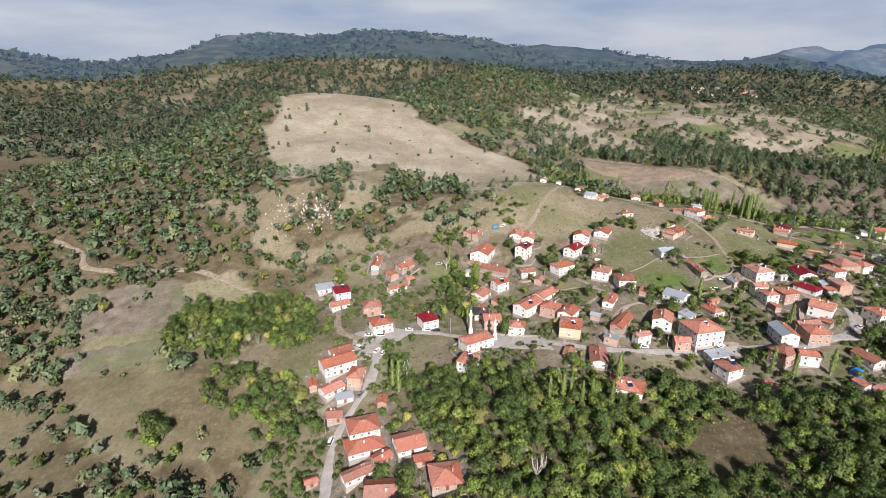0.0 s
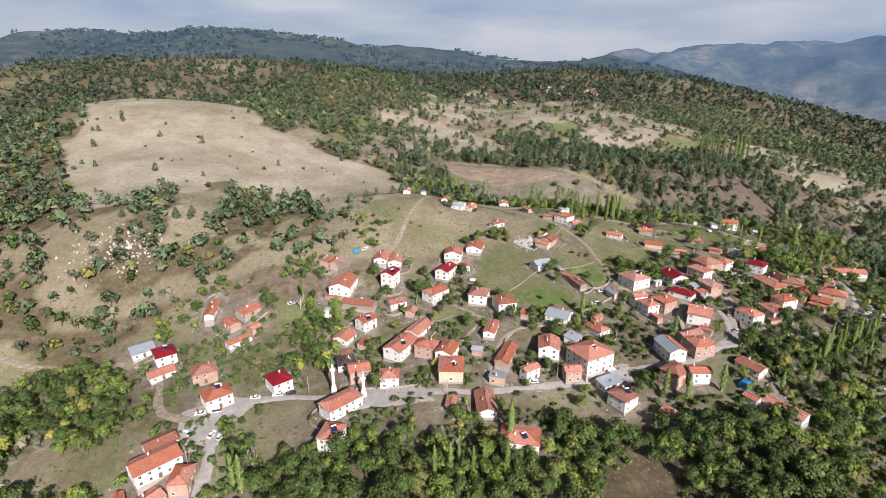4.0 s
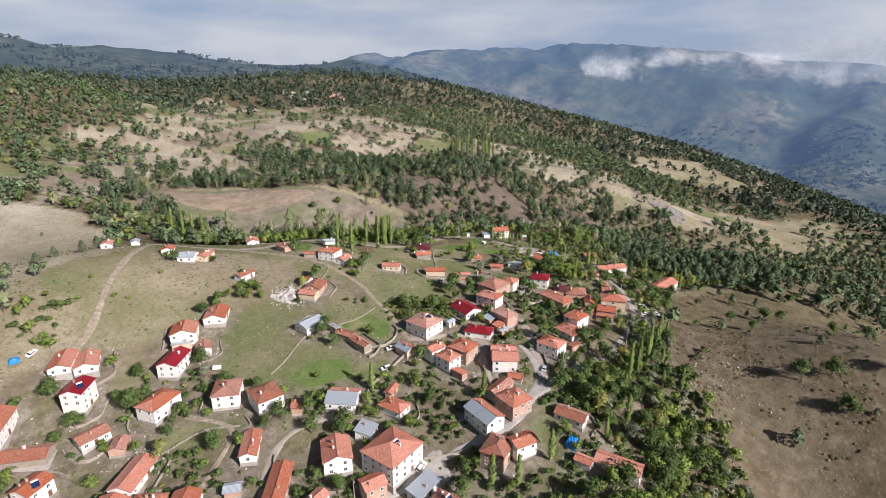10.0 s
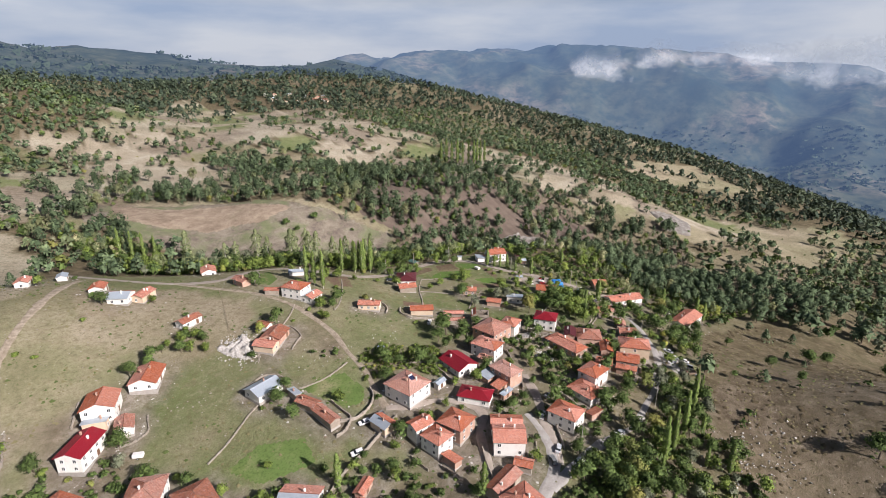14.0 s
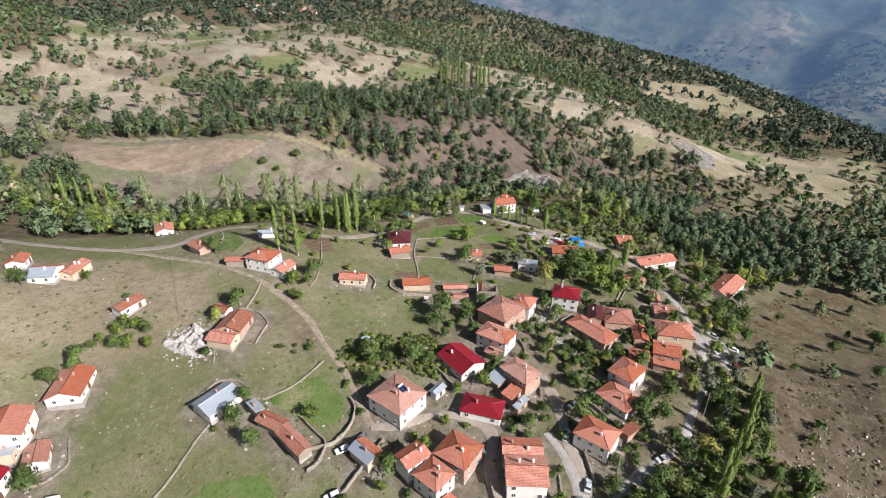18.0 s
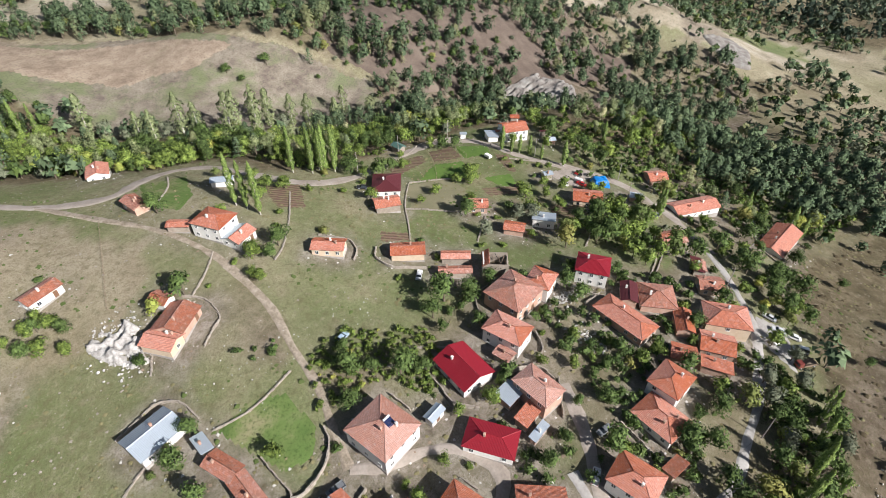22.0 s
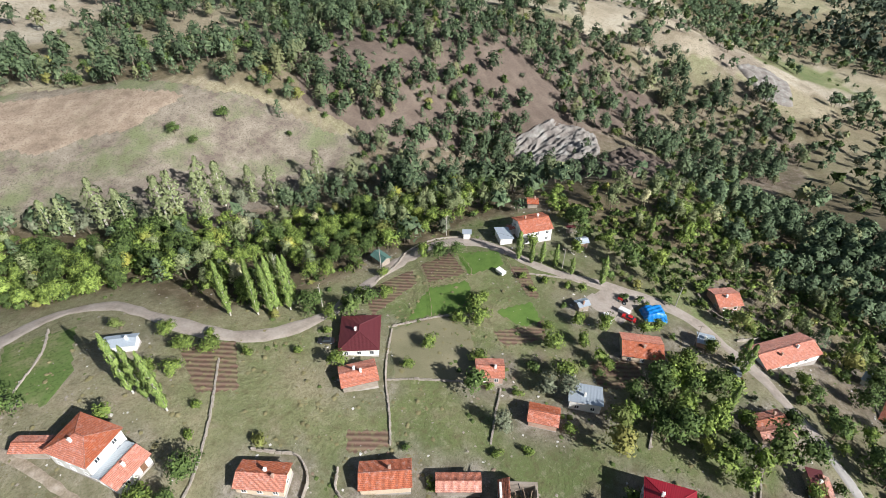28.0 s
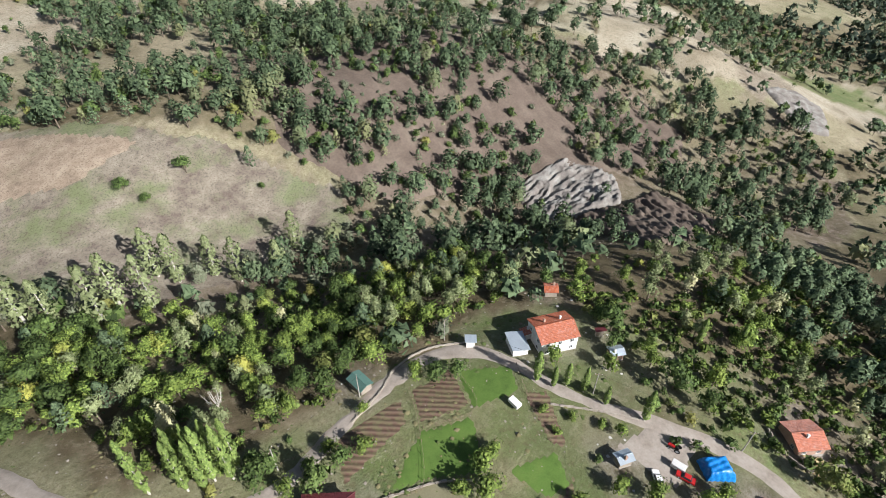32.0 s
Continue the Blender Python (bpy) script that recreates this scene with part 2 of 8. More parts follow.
M_GLASS = glass_material()
M_LEAF = leaf_material("leaf_broad", (0.034, 0.056, 0.018), (0.125, 0.182, 0.052), (0.22, 0.2, 0.06), 0.9)
M_ORCHARD = leaf_material("leaf_orchard", (0.055, 0.088, 0.021), (0.23, 0.3, 0.068), (0.32, 0.3, 0.07), 0.93)
M_POPLAR = leaf_material("leaf_poplar", (0.07, 0.11, 0.028), (0.23, 0.3, 0.085), (0.38, 0.37, 0.13), 0.85)
M_PINE = leaf_material("needle_pine", (0.03, 0.05, 0.026), (0.135, 0.185, 0.095), (0.17, 0.17, 0.08), 0.9)
# leaves of the far forest: air haze put into cooler, bluer base colours
M_HAZYPINE = leaf_material("hazy_needles", (0.018, 0.03, 0.021), (0.085, 0.115, 0.07), (0.10, 0.115, 0.075), 0.95)
M_HAZYLEAF = leaf_material("hazy_leaves", (0.045, 0.062, 0.036), (0.12, 0.15, 0.08), (0.14, 0.14, 0.08), 0.9)
M_GREYLEAF = leaf_material("leaf_grey", (0.11, 0.125, 0.078), (0.215, 0.235, 0.155), (0.3, 0.28, 0.18), 0.85)
M_PALELEAF = leaf_material("leaf_pale", (0.11, 0.135, 0.055), (0.29, 0.33, 0.165), (0.46, 0.42, 0.25), 0.85)
M_GRASS = mottled("grass_plot", (0.06, 0.10, 0.022), (0.10, 0.17, 0.035), (0.14, 0.2, 0.05), 0.25, 3.0, 0.95, relief=0.7, vary=0.1)


def soil_material():
    m, nt, p = material("tilled_soil", 0.97, 0, 0.1)
    tc = nt.nodes.new("ShaderNodeTexCoord")
    wave = nt.nodes.new("ShaderNodeTexWave")
    wave.wave_type, wave.bands_direction = "BANDS", "DIAGONAL"
    for k, v in (("Scale", 0.32), ("Distortion", 1.6), ("Detail", 3.0), ("Detail Scale", 0.8)):
        wave.inputs[k].default_value = v
    nt.links.new(tc.outputs["Object"], wave.inputs["Vector"])
    n = noise_node(nt, 0.7, 6)
    c = mix(nt, wave.outputs["Fac"], (0.12, 0.074, 0.055), (0.185, 0.125, 0.095))
    c = mix(nt, ramp(nt, n.outputs[0], [(0.42, (0, 0, 0)), (0.62, (0.75, 0.75, 0.75))]), c, (0.17, 0.16, 0.085))
    nt.links.new(scaled(nt, c, rnd(nt, 0.85, 1.2)), p.inputs["Base Color"])
    bump(nt, p, wave.outputs["Fac"], 0.8, 0.2)
    return m


M_SOIL = soil_material()
M_STUBBLE = mottled("dry_field", (0.13, 0.13, 0.072), (0.205, 0.19, 0.115), (0.3, 0.265, 0.175), 0.08, 3.0, 0.97, relief=0.6, vary=0.1)


def field_material(name, low, mid, high, weed, share):
    """Unploughed or fallow field: broad patches, thin weeds, clods."""
    m, nt, p = material(name, 0.97, 0, 0.1)
    big, med, fine = (noise_node(nt, q, 7, rough=0.68) for q in (0.028, 0.12, 1.3))
    c = ramp(nt, med.outputs[0], [(0.36, low), (0.5, mid), (0.66, high)])
    c = mix(nt, ramp(nt, big.outputs[0], [(share, (0, 0, 0)), (share + 0.12, (0.8, 0.8, 0.8))]), c, weed)
    c = mix(nt, ramp(nt, fine.outputs[0], [(0.36, (0.6, 0.6, 0.6)), (0.5, (0, 0, 0))]), c, tuple(0.5 * v for v in low))
    nt.links.new(scaled(nt, c, rnd(nt, 0.92, 1.08)), p.inputs["Base Color"])
    bump(nt, p, fine.outputs[0], 0.7, 0.3)
    return m


M_BROWNFIELD = field_material("fallow_field", (0.22, 0.17, 0.128), (0.305, 0.24, 0.18), (0.38, 0.31, 0.235), (0.30, 0.27, 0.18), 0.56)
M_PASTURE = field_material("green_pasture", (0.09, 0.14, 0.04), (0.14, 0.185, 0.062), (0.25, 0.235, 0.13), (0.115, 0.18, 0.052), 0.45)
M_GREYFIELD = field_material("grey_pasture", (0.15, 0.12, 0.10), (0.22, 0.19, 0.15), (0.30, 0.265, 0.21), (0.16, 0.19, 0.09), 0.46)

# ---------------------------------------------------------------- the lie of the land
HILLS = []


def hill(x, y, radius, rise):
    """A rounded rise (or hollow) of the land."""
    HILLS.append((x, y, radius, rise))


LEVEL = 14.2
hill(900, 4100, 1600, 33.2)
hill(-4500, 500, 1600, 137.9)
hill(-4500, -2200, 1600, -37.5)
hill(900, -3100, 1600, -892.9)
hill(4500, 1400, 1600, 221.8)
hill(4500, -1300, 1600, 156.8)
hill(4500, -400, 1600, 133.7)
hill(0, -4000, 1600, 933.9)
hill(3600, -4000, 1600, 473.4)
hill(1900, 100, 800, -224.8)
hill(-350, 2350, 800, 243.7)
hill(2800, 1450, 800, -192.1)
hill(-1700, 1450, 800, 198.7)
hill(-1700, 3700, 800, 34.5)
hill(3250, 3250, 800, 152.8)
hill(1000, 2350, 800, 130.9)
hill(1000, 2800, 800, 13.6)
hill(3250, -350, 800, -198.2)
hill(3250, 1450, 800, -158.6)
hill(2350, 2350, 800, -189.3)
hill(-2600, 3250, 800, 43.2)
hill(2350, 3250, 800, 134.7)
hill(3250, 1900, 800, 249.1)
hill(-800, 4150, 800, 15.6)
hill(2800, 550, 800, -109.1)
hill(1900, 1450, 800, -98.4)
hill(-2150, -800, 800, 299.7)
hill(1900, 4150, 800, -21.0)
hill(1900, 2800, 800, -63.4)
hill(540, 1460, 400, 50.0)
hill(980, -300, 400, -3.9)
hill(-1000, 580, 400, 55.4)
hill(-560, -300, 400, -31.4)
hill(1200, 1240, 400, 40.0)
hill(1200, 1680, 400, 63.8)
hill(1420, 800, 400, 47.9)
hill(540, -300, 400, -71.8)
hill(1200, 580, 400, -29.9)
hill(1420, -300, 400, -65.3)
hill(-120, 0, 200, -52.0)
hill(650, 220, 200, -29.1)
hill(-120, 770, 200, 59.0)
hill(430, 880, 200, 29.6)
hill(100, 1100, 200, 91.2)
hill(760, 110, 200, -33.2)
hill(870, 440, 200, -31.0)
hill(-300, 300, 110, -18.9)
hill(-240, 540, 110, 8.4)
hill(540, 420, 110, -46.9)
hill(120, 600, 110, -5.0)
hill(-240, 180, 110, -38.0)
hill(-240, 720, 110, 23.5)
hill(600, 480, 110, 21.6)
hill(480, 720, 110, -21.0)
hill(-300, 120, 110, 7.3)
hill(180, 375, 60, 9.5)
hill(390, 445, 60, -36.6)
hill(75, 410, 60, 17.2)
hill(215, 130, 60, -24.5)
hill(285, 480, 60, -29.5)
hill(110, 200, 60, -11.9)
hill(-100, 305, 60, -20.6)
hill(-100, 410, 60, 19.4)
hill(355, 550, 60, 1.4)
hill(40, 270, 60, -2.5)
hill(5, 130, 60, 0.7)
hill(355, 200, 60, -5.3)
hill(460, 550, 60, 10.0)
hill(285, 550, 60, 9.5)
hill(425, 270, 60, -6.0)
hill(5, 375, 60, 8.7)
hill(180, 270, 60, 3.0)
hill(425, 130, 60, -5.7)
hill(390, 375, 60, 9.8)
hill(75, 340, 60, -5.3)
hill(460, 340, 60, -7.1)
hill(355, 305, 60, -3.1)
hill(-65, 165, 60, -18.3)
hill(180, 480, 60, -2.0)
hill(110, 130, 60, -6.9)
hill(180, 515, 60, -18.9)
hill(145, 515, 60, 2.9)
hill(285, 270, 60, 5.5)
hill(320, 130, 60, 26.1)
hill(5, 270, 60, -11.1)
hill(-100, 515, 60, 10.3)
hill(460, 235, 60, 11.5)
hill(180, 165, 60, 9.5)



def lattice(x, y, cell, seed):
    """Smooth value noise from -1 to 1."""
    u, v = np.asarray(x, float) / cell, np.asarray(y, float) / cell
    i, j = np.floor(u), np.floor(v)
    fu, fv = u - i, v - j
    fu, fv = fu * fu * (3 - 2 * fu), fv * fv * (3 - 2 * fv)

    def h(a, b):
        s = np.sin(a * 127.1 + b * 311.7 + seed * 74.7) * 43758.5453
        return 2 * (s - np.floor(s)) - 1
    return (h(i, j) * (1 - fu) + h(i + 1, j) * fu) * (1 - fv) + (h(i, j + 1) * (1 - fu) + h(i + 1, j + 1) * fu) * fv


def fbm(x, y, cell, seed, octaves=4):
    t, a = 0, 0.55
    for k in range(octaves):
        t = t + a * lattice(x, y, cell / 2 ** k, seed + k)
        a *= 0.5
    return t


FALL_AZ = [-40, -35, -27, -18, 0, 12, 20, 29, 37, 54, 65, 75, 83, 100]
FALL = [0.05, 0.05, 0.035, 0.024, 0.03, 0.036, 0.036, 0.02, 0.008, 0.01, 0.016, 0.02, 0.036, 0.036]


def falling(x, y):
    """How far the outer slopes fall away below the rounded rises."""
    dx, dy = x - 40, y - 90
    d = np.hypot(dx, dy)
    t = np.clip((d - 420) / 420, 0, 1)
    return np.interp(np.degrees(np.arctan2(dx, dy)), FALL_AZ, FALL) * d * t * t * (3 - 2 * t)


def land(x, y):
    """Height of the ground."""
    x, y = np.asarray(x, float), np.asarray(y, float)
    z = np.full(np.broadcast(x, y).shape, LEVEL)
    for hx, hy, r, rise in HILLS:
        z = z + rise * np.exp(-((x - hx) ** 2 + (y - hy) ** 2) / r ** 2)
    away = np.hypot(x - 150, y - 270)
    z = z + fbm(x, y, 60, 3) * np.clip((away - 130) / 250, 0, 1) * 3.0
    return z + fbm(x, y, 420, 9, 5) * np.clip((away - 700) / 900, 0, 1) * 22 - falling(x, y)


def at(x, y):
    return float(land(x, y))


def inside(x, y, ring, wob=0.0, seed=1):
    """Which points lie in a ring of corners; wob frays its edge."""
    if wob:
        x, y = x + fbm(x, y, 45, seed) * wob, y + fbm(x, y, 45, seed + 5) * wob
    hit = np.zeros(np.shape(x), bool)
    for (x0, y0), (x1, y1) in zip(ring, ring[1:] + ring[:1]):
        cut = ((y0 > y) != (y1 > y)) & (x < (x1 - x0) * (y - y0) / ((y1 - y0) or 1e-9) + x0)
        hit ^= cut
    return hit


# ---- land cover, as rings on the plan
BALD = [(-190, 593), (-250, 900), (-144, 1010), (-30, 690), (70, 590), (97, 560), (90, 425), (43, 394), (7, 407), (-45, 500), (-89, 440), (-122, 409), (-178, 520)]
SCRUB = [(-190, 430), (-92, 394), (-25, 366), (60, 420), (50, 350), (5, 313), (-52, 336), (-120, 330)]
VILLAGE = [(-75, 150), (-90, 310), (-40, 340), (30, 350), (60, 420), (95, 470), (150, 450), (205, 425), (215, 390), (300, 386), (335, 375), (350, 330), (375, 280), (345, 240), (300, 226), (265, 205), (200, 165), (120, 195), (60, 210), (10, 200), (-15, 150)]
FALLOW = [(160, 640), (184, 612), (239, 584), (269, 549), (290, 531), (322, 492), (318, 478), (235, 470), (190, 520), (160, 560), (140, 600)]
FAR_OPEN = [(241, 1082), (439, 1388), (500, 1238), (662, 1131), (641, 923), (667, 828), (724, 748), (771, 676), (820, 598), (785, 508), (620, 472), (564, 514), (487, 517), (513, 569), (494, 640), (473, 709), (418, 732), (404, 794), (355, 792), (315, 840), (261, 892), (216, 945)]
RIGHT_STRIP = [(614, 581), (668, 458), (1029, 338), (907, 251), (668, 302), (640, 377), (600, 455), (530, 540)]
RIGHT_SLOPE = [(335, 250), (400, 232), (440, 150), (330, 60), (230, 60), (222, 175), (262, 205)]
LEFT_FIELD = [(-211, 268), (-201, 304), (-162, 312), (-115, 317), (-78, 304), (-72, 265), (-139, 294), (-148, 253), (-137, 229), (-184, 241)]
LEFT_MEADOW = [(-203, 246), (-185, 244), (-139, 229), (-113, 228), (-87, 245), (-64, 243), (-60, 222), (-55, 176), (-162, 184)]
MID_OPEN = [(88, 868), (132, 906), (210, 944), (270, 853), (343, 768), (331, 683), (280, 703), (237, 752), (179, 718), (151, 653), (102, 611), (68, 592)]
SHOULDER = [(453, 564), (492, 539), (534, 522), (571, 492), (609, 472), (634, 437), (704, 400), (712, 346), (830, 372), (864, 448), (700, 467), (650, 515), (620, 560), (519, 625)]
RED_CLEARING = [(1048, 693), (1300, 672), (1193, 481), (1006, 553), (948, 622)]
PINE_BELT = [(-98, 417), (-67, 480), (-15, 490), (15, 440), (30, 391), (12, 363), (-15, 357), (-48, 345), (-79, 354), (-105, 350), (-120, 369), (-101, 391)]
HILL_FIELDS = [(26, 649), (5, 665), (6, 792), (44, 774), (107, 847), (204, 917), (280, 920), (352, 824), (247, 685), (154, 667), (83, 672)]
MIDLAND = [(110, 590), (300, 590), (420, 560), (540, 600), (520, 740), (300, 820), (150, 820), (60, 700)]
DARK_FOREST = [(95, 925), (109, 1035), (271, 1694), (314, 1509), (217, 988), (148, 929)]
OPENS = [BALD, FALLOW, FAR_OPEN, RIGHT_STRIP, RIGHT_SLOPE, LEFT_FIELD, LEFT_MEADOW, MID_OPEN, SHOULDER, RED_CLEARING, HILL_FIELDS]
WOOD_SOUTH = [(-12, 146), (-14, 205), (5, 212), (62, 214), (120, 196), (190, 178), (235, 200), (262, 202), (225, 150), (205, 132), (60, 136)]
WOOD_WEST = [(-151, 254), (-151, 279), (-139, 294), (-116, 298), (-82, 294), (-67, 243), (-82, 237), (-100, 244), (-102, 226), (-125, 246), (-134, 234)]
WOOD_WEST_LOW = [(-111, 205), (-112, 225), (-87, 227), (-67, 222), (-58, 199), (-46, 173), (-78, 179), (-89, 193)]
WOOD_WEST_FOOT = [(-136, 188), (-125, 199), (-106, 180), (-132, 181)]
WOOD_GULLY = [(-6, 268), (0, 318), (18, 312), (26, 275), (14, 262)]
WOOD_NORTH = [(130, 470), (175, 432), (205, 420), (222, 388), (262, 390), (300, 392), (335, 388), (345, 420), (300, 440), (240, 455), (200, 470), (150, 540), (110, 560)]
WOOD_EAST = [(330, 330), (345, 250), (400, 240), (450, 290), (430, 340), (360, 385), (340, 380)]
WOOD_PINES = [(372, 312), (384, 236), (450, 190), (530, 250), (480, 330), (410, 352)]
GARDEN_EAST = [(268, 303), (303, 300), (312, 282), (296, 268), (272, 279)]


WEST_FOREST = [(-330, 420), (-238, 325), (-230, 250), (-222, 200), (-208, 140), (-330, 120), (-420, 300)]


GORGE = [(290, 600), (330, 500), (345, 420), (430, 350), (560, 330), (640, 400), (560, 520), (470, 600), (380, 660)]


def mosaic(x, y):
    """Small fields: a number from 0 to 1 for each, and the distance from its edge as a share of it."""
    wx, wy = x + 14 * fbm(x, y, 110, 65), y + 14 * fbm(x, y, 110, 67)
    u, v = (wx * 0.82 + wy * 0.57) / 85, (wy * 0.82 - wx * 0.57) / 52
    h = np.sin(np.floor(u) * 91.7 + np.floor(v) * 47.3) * 4375.85
    edge = np.minimum(np.minimum(u % 1, 1 - u % 1), np.minimum(v % 1, 1 - v % 1))
    return h - np.floor(h), edge


def density(x, y):
    """How thickly trees stand: 0 to 1."""
    d = 0.72 + 0.55 * fbm(x, y, 130, 21)
    for k, ring in enumerate(OPENS):
        d = np.where(inside(x, y, ring, 26, 31 + k), np.where(fbm(x, y, 38, 50 + k) > (0.3 if k in (0, 1, 5, 6) else 0.22), 0.5 if k in (2, 3, 7, 8, 10) else 0.2, 0.06), d)
    d = np.where(inside(x, y, SCRUB, 18, 61), 0.42, d)
    _, edge = mosaic(x, y)
    for k in (2, 7, 10):
        d = np.where(inside(x, y, OPENS[k], 26, 31 + k) & (edge < 0.05) & (fbm(x, y, 60, 63) > -0.02), 0.85, d)
    d = np.where(inside(x, y, WEST_FOREST, 10, 65) | inside(x, y, DARK_FOREST, 24, 66), 1.0, d)
    d = np.where(inside(x, y, PINE_BELT, 16, 67), np.where(fbm(x, y, 30, 68) > -0.12, 0.95, 0.15), d)
    d = np.where(inside(x, y, MIDLAND, 24, 73) & (d > 0.5), 0.36 + 0.9 * fbm(x, y, 42, 74), d)
    d = np.where(inside(x, y, GORGE, 20, 69), np.where(x > 430, 0.5, 0.66) + 0.45 * fbm(x, y, 38, 70), d)
    return np.clip(d, 0, 1)


def part(name, bm, mat, parent=None, label="", smooth=False):
    """Link a bmesh as one mesh object under a thing or a part."""
    me = bpy.data.meshes.new(name)
    if smooth:
        for f in bm.faces:
            f.smooth = True
    bm.to_mesh(me)
    bm.free()
    if mat:
        me.materials.append(mat)
    ob = new(name, me)
    ob.parent = parent
    if label:
        ob["label"] = label
    return ob


def from_arrays(name, verts, quads, mat, parent=None, tint=None, tri=False, normals=None):
    """A mesh object from numpy arrays of corners and faces."""
    me = bpy.data.meshes.new(name)
    k = 3 if tri else 4
    me.vertices.add(len(verts))
    me.vertices.foreach_set("co", np.ascontiguousarray(verts, np.float32).ravel())
    me.loops.add(len(quads) * k)
    me.loops.foreach_set("vertex_index", np.ascontiguousarray(quads, np.int32).ravel())
    me.polygons.add(len(quads))
    me.polygons.foreach_set("loop_start", np.arange(0, len(quads) * k, k, dtype=np.int32))
    if tint is not None:
        a = me.attributes.new("tint", "FLOAT", "POINT")
        a.data.foreach_set("value", np.ascontiguousarray(tint, np.float32))
    me.update(calc_edges=True)
    if normals is not None:
        me.polygons.foreach_set("use_smooth", np.ones(len(quads), bool))
        me.normals_split_custom_set_from_vertices(np.ascontiguousarray(normals, np.float32))
    me.materials.append(mat)
    ob = new(name, me)
    ob.parent = parent
    return ob


def box(bm, x0, x1, y0, y1, z0, z1):
    v = [bm.verts.new(c) for c in ((x0, y0, z0), (x1, y0, z0), (x1, y1, z0), (x0, y1, z0), (x0, y0, z1), (x1, y0, z1), (x1, y1, z1), (x0, y1, z1))]
    for f in ((0, 3, 2, 1), (4, 5, 6, 7), (0, 1, 5, 4), (1, 2, 6, 5), (2, 3, 7, 6), (3, 0, 4, 7)):
        bm.faces.new([v[i] for i in f])
    return v


def tube(bm, pts, radii, sides=7):
    """A tapered tube along points, closed at both ends."""
    rings = []
    for k, (p, r) in enumerate(zip(pts, radii)):
        p = Vector(p)
        q = Vector(pts[min(k + 1, len(pts) - 1)]) - Vector(pts[max(k - 1, 0)])
        q = q.normalized() if q.length > 1e-6 else Vector((0, 0, 1))
        u = q.orthogonal().normalized()
        w = q.cross(u)
        rings.append([bm.verts.new(p + (u * math.cos(a) + w * math.sin(a)) * r) for a in (2 * math.pi * i / sides for i in range(sides))])
    for a, b in zip(rings, rings[1:]):
        for i in range(sides):
            bm.faces.new((a[i], a[(i + 1) % sides], b[(i + 1) % sides], b[i]))
    bm.faces.new(rings[0][::-1])
    bm.faces.new(rings[-1])


# ---------------------------------------------------------------- the ground sheet
def axis(lo, hi, step, near_lo, near_hi, grow):
    mid = list(np.arange(near_lo, near_hi + 0.1, step))
    s, v = step, near_hi
    while v < hi:
        s *= grow
        v += s
        mid.append(min(v, hi))
    s, v = step, near_lo
    while v > lo:
        s *= grow
        v -= s
        mid.insert(0, max(v, lo))
    return np.array(mid)


